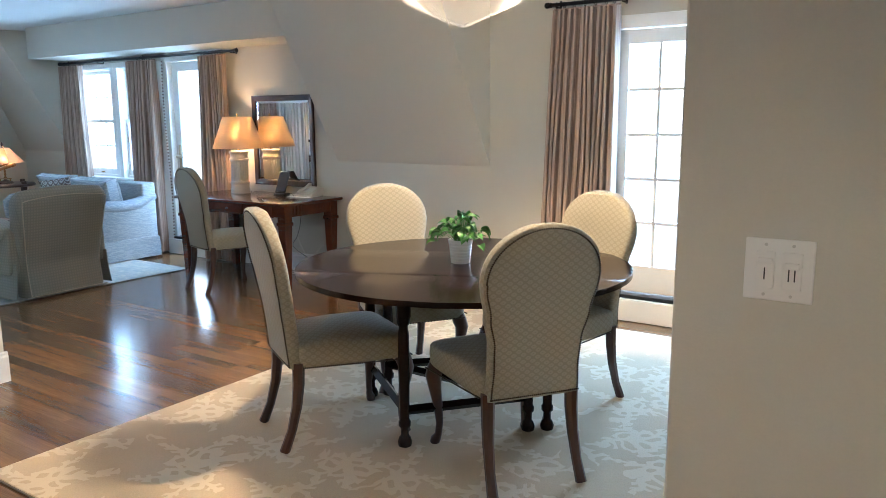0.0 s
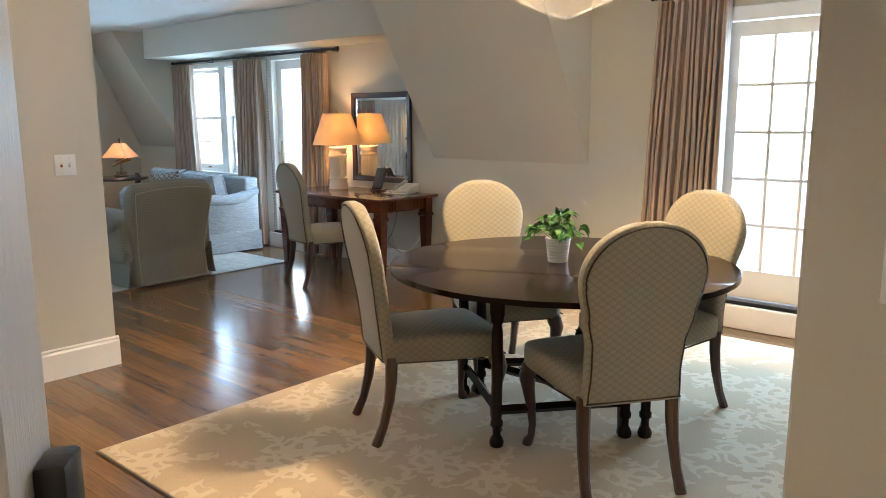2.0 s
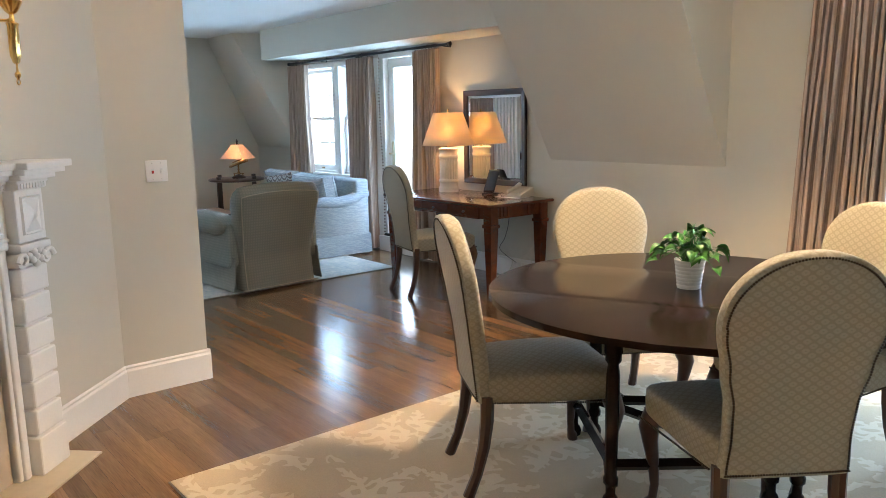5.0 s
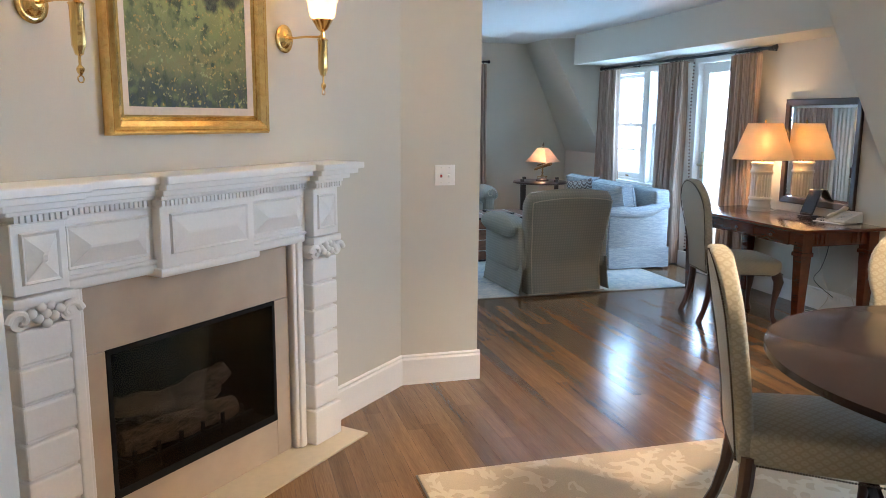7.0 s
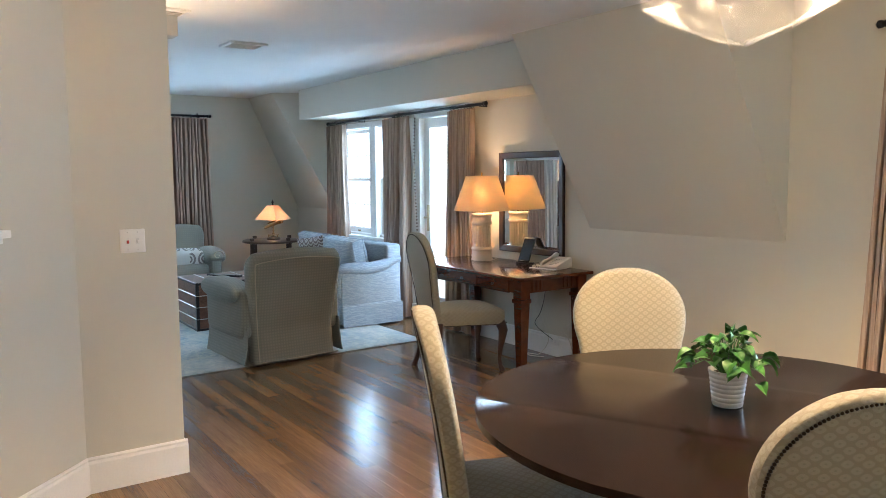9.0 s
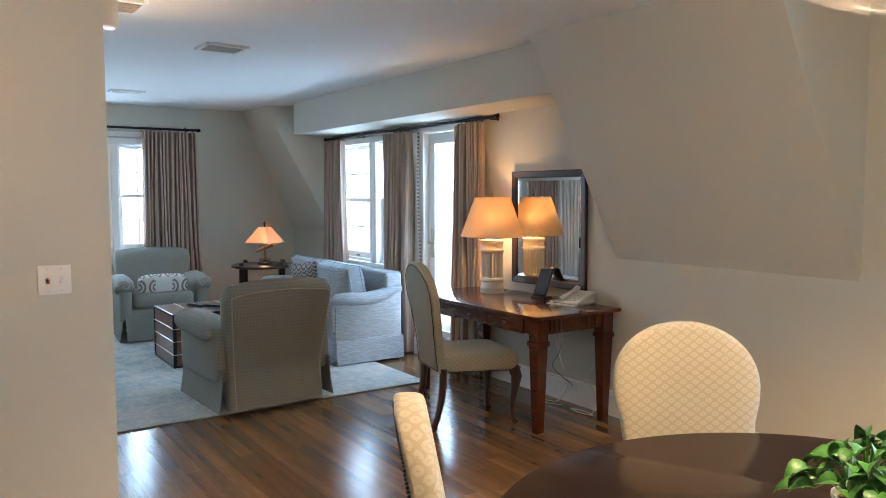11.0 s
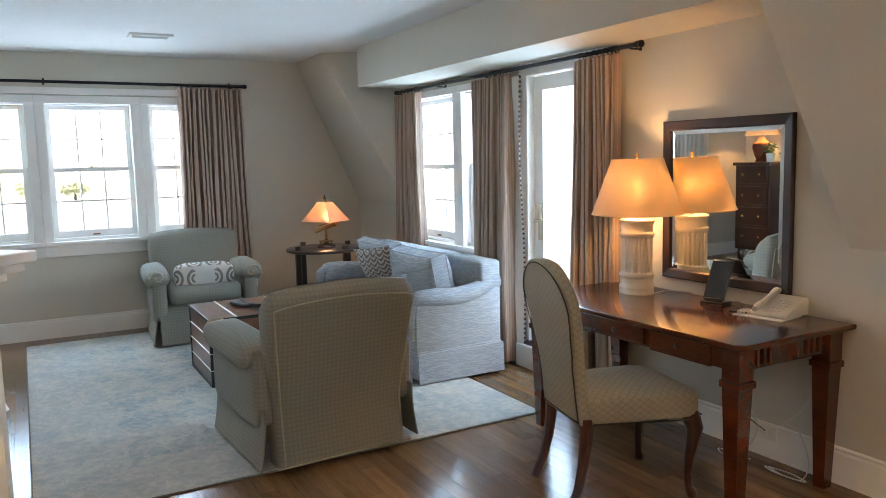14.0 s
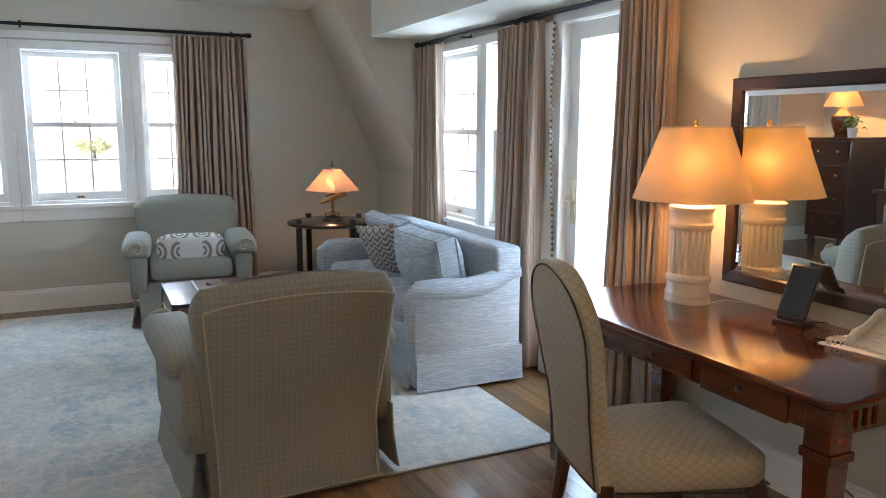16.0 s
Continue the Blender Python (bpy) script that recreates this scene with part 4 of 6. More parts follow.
for nm, x0, x1 in (("leaf", -TR, -0.30), ("tabletop", -0.2995, 0.2995), ("leaf", 0.30, TR)):
    out = []
    xs = [x0 + (x1 - x0) * k / 24 for k in range(25)]
    up = [(x, math.sqrt(max(0, TR * TR - x * x))) for x in xs]
    out = [p for p in up if p[1] > 1e-4 or abs(abs(p[0]) - TR) < 1e-6] + [(x, -y) for x, y in reversed(up) if y > 1e-4]
    bm = prism(bmesh.new(), out, TZ - 0.024, TZ)
    bmesh.ops.bevel(bm, geom=[e for e in bm.edges if abs(e.verts[0].co.z - e.verts[1].co.z) < 1e-5 and abs(e.verts[0].co.x - e.verts[1].co.x) > 1e-5], offset=0.0025, segments=2, affect="EDGES", profile=0.5)
    part(nm, bm, DARKOAK, table)
part("apron", boxes(((-0.20, -0.42, 0.63), (0.20, 0.42, 0.738)), bevel=0.004), DARKOAK, table)


def turned_leg(x, y):
    prof = [(0.020, 0), (0.030, 0.006), (0.033, 0.025), (0.026, 0.045), (0.018, 0.055), (0.019, 0.09), (0.028, 0.10), (0.028, 0.12), (0.022, 0.13), (0.024, 0.25), (0.027, 0.40), (0.025, 0.52), (0.020, 0.56), (0.030, 0.575), (0.030, 0.60), (0.034, 0.602), (0.034, 0.738)]
    return lathe(prof, 16, m=Matrix.Translation((x, y, 0)))


turn = Matrix.Rotation(radians(-115), 2)
for off in ((-0.01, -0.47), (0.01, 0.47), (-0.53, -0.07), (-0.47, 0.0), (0.44, 0.05), (0.37, -0.01)):
    x, y = turn @ Vector(off)
    part("leg", turned_leg(x, y), DARKOAK, table)
for p, q in (((-0.01, -0.47), (0.37, -0.01)), ((0.01, 0.47), (-0.47, 0.0)), ((-0.47, 0.0), (0.37, -0.01)), ((-0.53, -0.07), (-0.03, -0.45))):
    p, q = turn @ Vector(p), turn @ Vector(q)
    part("stretcher", sweep([(p.x, p.y, 0.17), (q.x, q.y, 0.17)], [0.016, 0.016], 4, square=True), DARKOAK, table, smooth=False)


def pothos(m, label, seed, count=70, size=1.0):
    rnd = random.Random(seed)
    root = thing("potted_plant", m, label, "plant")
    prof = [(0.042, 0), (0.046, 0.002)]
    for k in range(7):
        z = 0.006 + k * 0.0145
        r = 0.046 + 0.0017 * k
        prof += [(r, z), (r + 0.0022, z + 0.006), (r, z + 0.012)]
    prof += [(0.061, 0.107), (0.061, 0.115), (0.056, 0.115), (0.053, 0.098), (0.01, 0.096)]
    pot = part("pot", lathe(prof, 36), WHITEPOT, root, "ribbed white ceramic pot")
    part("soil", lathe([(0.01, 0.094), (0.053, 0.094), (0.05, 0.101), (0.01, 0.103)], 20), SOIL, root)
    stems = bmesh.new()
    for k in range(count):
        a, reach = rnd.uniform(0, 6.283), rnd.uniform(0.02, 0.115) * size
        up = rnd.uniform(0.06, 0.15) * (1.15 - reach / 0.16)
        if k % 14 == 0:
            reach, up = 0.13 * size, 0.0
        tip = Vector((math.cos(a) * reach, math.sin(a) * reach, 0.10 + up))
        base = Vector((math.cos(a) * 0.018, math.sin(a) * 0.018, 0.10))
        midp = (base + tip) / 2 + Vector((0, 0, 0.035))
        sweep([base, midp, tip], [0.0016, 0.0014, 0.001], 5, stems)
        ln, wd = rnd.uniform(0.036, 0.060), rnd.uniform(0.018, 0.029)
        bm = bmesh.new()
        grid = []
        for i in range(6):
            u = i / 5
            w = wd * math.sin(math.pi * min(1, u * 0.93 + 0.07)) ** 0.8 * (1 - 0.35 * u)
            z = 0.012 * math.sin(u * 2.6) - 0.03 * u * u
            grid.append([bm.verts.new((ln * u, s * w, z + (0.006 if s else -0.002))) for s in (-1, 0, 1)])
        for p, q in zip(grid, grid[1:]):
            for s in (0, 1):
                bm.faces.new((p[s], p[s + 1], q[s + 1], q[s]))
        mm = Matrix.Translation(tip) @ Matrix.Rotation(a + rnd.uniform(-0.7, 0.7), 4, "Z") @ Matrix.Rotation(rnd.uniform(-0.6, 0.5), 4, "Y") @ Matrix.Rotation(rnd.uniform(-0.6, 0.6), 4, "X")
        bmesh.ops.transform(bm, matrix=mm, verts=bm.verts)
        part("leaf", bm, LEAF, root)
    part("stem", stems, LEAF, root)
    return root


pothos(pose(-1.95, 3.31, RZ + TZ), "leafy green pothos in a white pot on the dining table", 3)

# chandelier wrapped in clear plastic
ch = thing("chandelier", pose(-1.93, 3.30, 0), "chandelier wrapped in crumpled translucent plastic", "chandelier")
part("canopy", lathe([(0.06, CE), (0.06, CE - 0.02), (0.02, CE - 0.05), (0.012, CE - 0.05)], 20), BRASS, ch)
part("stem", sweep([(0, 0, CE - 0.04), (0, 0, 2.3), (0, 0, 2.12)], [0.008, 0.008, 0.012], 8), BRASS, ch)
for k in range(3):
    a = 0.5 + k * 2.0944
    part("arm", sweep([(r * math.cos(a), r * math.sin(a), z) for r, z in ((0, 2.16), (0.10, 2.19), (0.25, 2.22), (0.37, 2.21), (0.38, 2.18))], [0.007, 0.006, 0.006, 0.010, 0.018], 8), BRASS, ch)
bm = bmesh.new()
rings = []
for z, r in ((1.885, 0.006), (1.90, 0.05), (1.925, 0.11), (1.95, 0.165), (1.98, 0.22), (2.02, 0.265), (2.07, 0.28), (2.12, 0.25), (2.16, 0.17), (2.19, 0.09), (2.21, 0.04)):
    ring = []
    for i in range(72):
        a = 2 * math.pi * i / 72
        q = r * (1 + 0.07 * noise.noise(Vector((math.cos(a) * 7, math.sin(a) * 7, z * 22))) + 0.10 * noise.noise(Vector((math.cos(a) * 2.2, math.sin(a) * 2.2, z * 4))) + 0.16 * abs(math.sin(a * 3.5 + 0.6)) - 0.08 + 0.04 * math.sin(a * 11 + z * 30))
        ring.append(bm.verts.new((q * math.cos(a), q * math.sin(a), z + 0.02 * noise.noise(Vector((math.cos(a) * 4, math.sin(a) * 4, z * 9))))))
    rings.append(ring)
for p, q in zip(rings, rings[1:]):
    for i in range(72):
        bm.faces.new((p[i], p[(i + 1) % 72], q[(i + 1) % 72], q[i]))
bm.faces.new(rings[0])
part("plastic_wrap", bm, PLASTICBAG, ch, "crumpled clear plastic bag", smooth=False)

# ---- rugs ----


def rug(name, x0, x1, y0, y1, h, cloth, label, border=None, bw=0.45):
    root = thing(name, pose(0, 0, 0), label, "rug")
    bm = boxes(((x0, y0, 0), (x1, y1, h)), bevel=0.004)
    part("carpet", bm, border or cloth, root, smooth=False)
    if border:
        part("field", boxes(((x0 + bw, y0 + bw, h - 0.004), (x1 - bw, y1 - bw, h + 0.0008))), cloth, root, smooth=False)
    part("binding", boxes(((x0 - 0.007, y0 - 0.007, 0), (x1 + 0.007, y1 + 0.007, h - 0.004)), bevel=0.003), RUGEDGE, root, smooth=False)


rug("dining_rug", -3.25, -0.60, 1.655, 5.20, 0.012, RUG1, "cream rug with a raised coral pattern under the table")
rug("living_rug", -9.95, -6.25, 2.30, 4.97, 0.012, RUG2, "faded blue-grey oriental rug with a border", RUG2B)

# ---- fireplace ----


def fireplace(m, label, deep):
    """Local x along the wall from 0.60 to 2.40, y out of the wall."""
    root = thing("fireplace", m, label, "fireplace")
    C = 1.50
    part("hearth_slab", boxes(((0.667, 0.0, 0.0), (2.333, 0.235, 0.010)), bevel=0.002, seg=1), HEARTH, root, "cream stone hearth slab", smooth=False)
    fx0, fx1, fz0, fz1 = 1.08, 1.92, 0.18, 0.725
    # three stones round the opening and a firebox set into the wall
    for lo, hi in (((0.99, 0.004, 0.012), (fx0, 0.035, fz1 - 0.001)), ((fx1, 0.004, 0.012), (2.01, 0.035, fz1 - 0.001)), ((0.99, 0.004, fz1 + 0.001), (2.01, 0.035, 0.965)), ((fx0 + 0.001, 0.004, 0.012), (fx1 - 0.001, 0.035, fz0))):
        part("surround_stone", boxes((lo, hi), bevel=0.0015, seg=1), STONE, root, smooth=False)
    if deep:
        part("firebox", boxes(((fx0, -0.355, fz0), (fx1, -0.345, fz1)), ((fx0, -0.345, fz0), (fx0 + 0.008, 0.004, fz1)), ((fx1 - 0.008, -0.345, fz0), (fx1, 0.004, fz1)), ((fx0 + 0.008, -0.345, fz0), (fx1 - 0.008, 0.004, fz0 + 0.008)), ((fx0 + 0.008, -0.345, fz1 - 0.008), (fx1 - 0.008, 0.004, fz1))), SOOT, root, smooth=False)
    else:
        part("firebox", boxes(((fx0, 0.004, fz0), (fx1, 0.010, fz1))), SOOT, root, smooth=False)
    part("fire_frame", boxes(((fx0, 0.010, fz0), (fx0 + 0.018, 0.038, fz1)), ((fx1 - 0.018, 0.010, fz0), (fx1, 0.038, fz1)), ((fx0, 0.010, fz1 - 0.018), (fx1, 0.0385, fz1)), ((fx0, 0.010, fz0), (fx1, 0.0385, fz0 + 0.03)), bevel=0.002, seg=1), SOOT, root, smooth=False)
    # white wooden frame round the stone
    for x0, x1, b0 in ((0.915, 0.99, 0.965), (2.01, 2.085, 2.01)):
        bm = boxes(((x0, 0.002, 0.011), (x1, 0.062, 1.0)), ((x0 + 0.018, 0.003, 0.0115), (x1 - 0.018, 0.082, 1.001)), ((b0, 0.0035, 0.012), (b0 + 0.025, 0.070, 1.0005)), bevel=0.008, seg=3)
        part("inner_moulding", bm, TRIM, root)
    part("inner_moulding", boxes(((0.915, 0.002, 0.965), (2.085, 0.086, 1.003)), bevel=0.012, seg=3), TRIM, root)
    # pilasters of stacked blocks
    for x0 in (0.735, 2.09):
        x1 = x0 + 0.175
        pil = part("pilaster", boxes(((x0 + 0.012, 0.002, 0.011), (x1 - 0.012, 0.098, 0.90)), ((x0 - 0.008, 0.002, 0.011), (x1 + 0.008, 0.122, 0.175)), bevel=0.004, seg=1), TRIM, root, smooth=False)
        for k in range(6):
            z = 0.183 + 0.119 * k
            part("block", boxes(((x0, 0.003, z), (x1, 0.115, z + 0.108)), bevel=0.008, seg=2), TRIM, pil, smooth=False)
        cap = part("capital", boxes(((x0 - 0.012, 0.002, 0.955), (x1 + 0.012, 0.135, 0.985)), ((x0 + 0.004, 0.002, 0.90), (x1 - 0.004, 0.118, 0.955)), bevel=0.005), TRIM, pil)
        for s in (0, 1):
            cx = x0 + 0.008 if s == 0 else x1 - 0.008
            turn = [(cx + (0.040 - 0.0042 * k) * math.cos(k * 0.62) * (1 if s else -1), 0.128, 0.918 + (0.036 - 0.0036 * k) * math.sin(k * 0.62)) for k in range(9)]
            bm = sweep(turn, [0.013 - 0.0007 * k for k in range(9)], 8)
            lathe([(0.030, 0), (0.030, 0.115)], 18, bm, m=Matrix.Translation((cx, 0.008, 0.918)) @ Matrix.Rotation(-math.pi / 2, 4, "X"))
            part("volute", bm, TRIM, cap)
        bm = bmesh.new()
        for k, (ox, oz) in enumerate([(0, 0), (-0.026, -0.012), (0.026, -0.012), (-0.014, 0.022), (0.014, 0.022), (0, -0.03), (-0.045, 0.006), (0.045, 0.006)]):
            pillow(bm, ((x0 + x1) / 2 + ox, 0.128, 0.928 + oz), (0.032, 0.036, 0.032), 1, 1, nu=10, nv=6)
        part("carved_flower", bm, TRIM, cap)
    # frieze with raised panels, stepped forward at the middle and the ends
    part("frieze", boxes(((0.74, 0.002, 1.003), (2.26, 0.075, 1.20)), bevel=0.003, seg=1), TRIM, root, smooth=False)
    for x0, x1, d in ((0.735, 0.91, 0.125), (1.27, 1.73, 0.115), (2.09, 2.265, 0.125)):
        part("frieze_block", boxes(((x0, 0.003, 0.99 if d > 0.12 else 0.975), (x1, d, 1.2)), bevel=0.003, seg=1), TRIM, root, smooth=False)

    def raised(x0, x1, z0, z1, y, peak):
        bm = bmesh.new()
        loops = []
        for inset, h in ((0, 0.0), (0.004, 0.010), (0.012, 0.006)):
            loops.append([bm.verts.new((a, y + h, b)) for a, b in ((x0 + inset, z0 + inset), (x1 - inset, z0 + inset), (x1 - inset, z1 - inset), (x0 + inset, z1 - inset))])
        k = min(0.07, (z1 - z0) / 2 - 0.004)
        loops.append([bm.verts.new((a, y + peak, b)) for a, b in ((x0 + k, z0 + k), (x1 - k, z0 + k), (x1 - k, z1 - k), (x0 + k, z1 - k))])
        for p, q in zip(loops, loops[1:]):
            for i in range(4):
                bm.faces.new((p[i], p[(i + 1) % 4], q[(i + 1) % 4], q[i]))
        bm.faces.new(loops[-1])
        part("raised_panel", bm, TRIM, root, smooth=False)

    raised(0.935, 1.25, 1.03, 1.175, 0.075, 0.034)
    raised(1.75, 2.065, 1.03, 1.175, 0.075, 0.034)
    raised(1.31, 1.69, 1.03, 1.175, 0.115, 0.016)
    raised(0.76, 0.885, 1.02, 1.175, 0.125, 0.024)
    raised(2.115, 2.24, 1.02, 1.175, 0.125, 0.024)
    part("lower_moulding", boxes(((1.255, 0.003, 0.955), (1.745, 0.128, 0.985)), ((0.915, 0.003, 1.0), (2.085, 0.092, 1.016)), bevel=0.007), TRIM, root)
    bm = bmesh.new()
    x = 0.73
    while x < 2.265:
        y = 0.14 if (0.72 < x < 0.905 or 1.26 < x < 1.735 or x > 2.085) else 0.092
        box(bm, (x, 0.06, 1.206), (x + 0.0125, y + 0.004, 1.226))
        x += 0.0185
    tagged(part("dentil_band", bm, TRIM, root, "fine row of dentils", smooth=False), kind="stuff")
    # crown and shelf as a stack of stepped mouldings following the breaks
    for z0, z1, o in ((1.20, 1.204, 0.008), (1.226, 1.240, 0.018), (1.240, 1.262, 0.040), (1.262, 1.284, 0.068), (1.284, 1.312, 0.088)):
        bm = boxes(((0.735 - o, 0.002, z0), (2.265 + o, 0.082 + o, z1)), ((0.735 - o, 0.0021, z0 + 0.0002), (0.91 + o * 0.4, 0.128 + o, z1 + 0.0004)),
                   ((1.27 - o * 0.4, 0.0022, z0 + 0.0002), (1.73 + o * 0.4, 0.118 + o, z1 + 0.0006)), ((2.09 - o * 0.4, 0.0023, z0 + 0.0002), (2.265 + o, 0.128 + o, z1 + 0.0004)), bevel=0.003, seg=1)
        part("shelf_moulding", bm, TRIM, root, smooth=False)
    # gas logs lying on a grate
    for px, py, pz, ln, r, tilt in ((1.50, -0.10, 0.285, 0.56, 0.055, 3), (1.42, -0.17, 0.375, 0.44, 0.052, -9), (1.60, -0.13, 0.40, 0.36, 0.047, 14), (1.45, -0.24, 0.30, 0.5, 0.055, -4)) if deep else ():
        bm = bmesh.new()
        pts = [(px - ln / 2 + ln * k / 16, py + 0.012 * math.sin(k), pz + (k - 8) * ln / 16 * math.sin(radians(tilt))) for k in range(17)]
        sweep(pts, [r * (0.80 + 0.20 * math.sin(math.pi * (k + 0.6) / 17)) for k in range(17)], 18, bm)
        for v in bm.verts:
            k = 0.010 * noise.noise(v.co * 26) + 0.006 * noise.noise(v.co * 70)
            v.co += Vector((0, k, k))
        part("log", bm, LOG, root)
    if deep:
        bm = bmesh.new()
        for k in range(6):
            box(bm, (1.22 + 0.11 * k, -0.30, fz0 + 0.05), (1.232 + 0.11 * k, -0.03, fz0 + 0.062))
            box(bm, (1.22 + 0.11 * k, -0.042, fz0 + 0.008), (1.232 + 0.11 * k, -0.03, fz0 + 0.11))
        box(bm, (1.16, -0.044, fz0 + 0.05), (1.86, -0.030, fz0 + 0.064))
        part("grate", bm, IRON, root, smooth=False)
    g = part("fire_glass", boxes(((fx0 + 0.01, 0.033, fz0 + 0.02), (fx1 - 0.01, 0.035, fz1 - 0.01))), FIREGLASS, root, smooth=False)
    g.visible_shadow = False
    return root


DIAG = Matrix.Translation((-4.382, 1.835, 0)) @ Matrix.Rotation(radians(-45), 4, "Z")
fireplace(DIAG, "white carved wooden mantel with stone surround and gas logs", True)
f2 = fireplace(Matrix.Translation((-4.62, 2.292, 0)) @ Matrix.Rotation(radians(45), 4, "Z") @ Matrix.Translation((-2.44, 0, 0)), "white carved wooden mantel on the living room side", False)

# painting above the mantel
pic = thing("framed_painting", DIAG @ pose(1.462, 0.004, 1.445), "meadow landscape painting in a wide gilt frame", "painting")
PW, PH = 0.765, 0.70


def frame_ring(bm, w, h, steps):
    """A mitred frame: rows of (inset, depth)."""
    loops = [[bm.verts.new((x, d, z)) for x, z in ((-w / 2 + i, i), (w / 2 - i, i), (w / 2 - i, h - i), (-w / 2 + i, h - i))] for i, d in steps]
    for p, q in zip(loops, loops[1:]):
        for i in range(4):
            bm.faces.new((p[i], p[(i + 1) % 4], q[(i + 1) % 4], q[i]))
    return bm


part("frame", frame_ring(bmesh.new(), PW, PH, [(0, 0), (0, 0.030), (0.008, 0.042), (0.016, 0.036), (0.030, 0.046), (0.048, 0.034), (0.056, 0.020), (0.064, 0.024), (0.070, 0.016), (0.070, 0.0)]), GILT, pic, smooth=False)
part("liner", frame_ring(bmesh.new(), PW, PH, [(0.070, 0.014), (0.085, 0.012), (0.098, 0.010), (0.098, 0.004)]), mat("pale_liner", (0.66, 0.55, 0.44), 0.7), pic, smooth=False)
part("canvas", boxes(((-PW / 2 + 0.096, 0.002, 0.096), (PW / 2 - 0.096, 0.008, PH - 0.096))), MEADOW, pic, smooth=False)


def sconce(m, label):
    root = thing("wall_sconce", m, label, "sconce", "brass wall sconces")
    part("back_plate", lathe([(0.002, 0.0), (0.052, 0.0), (0.054, 0.006), (0.045, 0.012), (0.040, 0.012), (0.034, 0.02), (0.018, 0.026), (0.012, 0.04), (0.002, 0.04)], 32, m=Matrix.Rotation(-math.pi / 2, 4, "X") @ Matrix.Diagonal((1, 1.1, 1, 1))), BRASS, root)
    part("arm", sweep([(0, 0.03, 0), (0, 0.12, 0.004), (0, 0.19, 0), (0, 0.21, 0.004)], [0.005, 0.005, 0.006, 0.006], 10), BRASS, root)
    part("column", lathe([(0.003, -0.215), (0.010, -0.205), (0.012, -0.195), (0.004, -0.185), (0.004, -0.160), (0.012, -0.155), (0.016, -0.14), (0.020, -0.13), (0.020, -0.02), (0.024, -0.012), (0.010, -0.004), (0.008, 0.02), (0.022, 0.03), (0.040, 0.062), (0.043, 0.068), (0.03, 0.072)], 8, m=Matrix.Translation((0, 0.21, 0))), BRASS, root)
    part("pull_ring", sweep([(0.010 * math.cos(a), 0.21, -0.225 + 0.010 * math.sin(a)) for a in [k * 0.5236 for k in range(13)]], [0.0022] * 13, 6), BRASS, root)
    bm = bmesh.new()
    prof = [(0.028, 0.066), (0.050, 0.080), (0.056, 0.105), (0.058, 0.130), (0.068, 0.155), (0.080, 0.170)]
    prof = prof + [(r - 0.003, z) for r, z in reversed(prof)]
    lathe(prof, 32, bm, m=Matrix.Translation((0, 0.21, 0)))
    part("glass_shade", bm, SCONCEGLASS, root, "frosted bell glass shade")
    m2 = m @ pose(0, 0.21, 0.12)
    lamp_object("sconce_bulb", "POINT", m2, 10.0, (1.0, 0.68, 0.40), radius=0.02)
    return root


sconce(DIAG @ pose(0.935, 0.002, 1.84), "polished brass sconce with frosted glass shade beside the painting")
sconce(DIAG @ pose(2.065, 0.002, 1.84), "polished brass sconce with frosted glass shade beside the painting")
sconce(Matrix.Translation((-4.62, 2.292, 0)) @ Matrix.Rotation(radians(45), 4, "Z") @ pose(-0.25, 0.002, 1.74), "brass sconce with frosted shade over the living room mantel")


def switch_plate(m, label, w, toggles):
    root = thing("switch_plate", m, label, "light switch")
    part("plate", boxes(((-w / 2, 0, -0.057), (w / 2, 0.006, 0.057)), bevel=0.003), SWITCH, root)
    for k, (x, red) in enumerate(toggles):
        part("toggle", boxes(((x - 0.005, 0.006, -0.012), (x + 0.005, 0.016, 0.004)), bevel=0.002), REDTOG if red else SWITCH, root, "red toggle" if red else "")
        part("slot", boxes(((x - 0.007, 0.0055, -0.014), (x + 0.007, 0.0068, 0.014))), VENT, root)
        for z in (-0.042, 0.042):
            part("screw", lathe([(0.003, 0), (0.003, 0.0015)], 8, m=Matrix.Translation((x, 0.006, z)) @ Matrix.Rotation(-math.pi / 2, 4, "X")), NICKEL, root)
    return root


switch_plate(Matrix.Translation((-4.383, 2.087, 1.20)) @ Matrix.Rotation(-math.pi / 2, 4, "Z"), "white double switch plate with one red toggle", 0.116, ((0.023, True), (-0.023, False)))
chime = thing("door_chime", pose(-4.50, 2.294, 2.25), "beige box door chime high on the chimney wall", "door chime")
part("cover", boxes(((-0.055, 0, -0.05), (0.055, 0.068, 0.05)), bevel=0.005), CERAMIC, chime)
part("back_plate", boxes(((-0.062, -0.002, -0.055), (0.062, 0.008, 0.055)), bevel=0.002), SWITCH, chime)
thermo = thing("thermostat", Matrix.Translation((-4.62, 2.292, 0)) @ Matrix.Rotation(radians(45), 4, "Z") @ pose(-0.06, 0.002, 1.45), "white thermostat box on the chimney wall", "thermostat")
part("case", boxes(((-0.045, 0, -0.06), (0.045, 0.03, 0.06)), bevel=0.005), SWITCH, thermo)
part("dial_window", boxes(((-0.025, 0.029, 0.0), (0.025, 0.0315, 0.035)), bevel=0.001, seg=1), SCREEN, thermo)
dim = thing("dimmer_plate", Matrix.Translation((-0.24, 1.72, 1.197)) @ Matrix.Rotation(math.pi, 4, "Z"), "white double dimmer switch plate by the entrance", "light switch")
part("plate", boxes(((-0.059, 0, -0.057), (0.059, 0.006, 0.057)), bevel=0.003), SWITCH, dim)
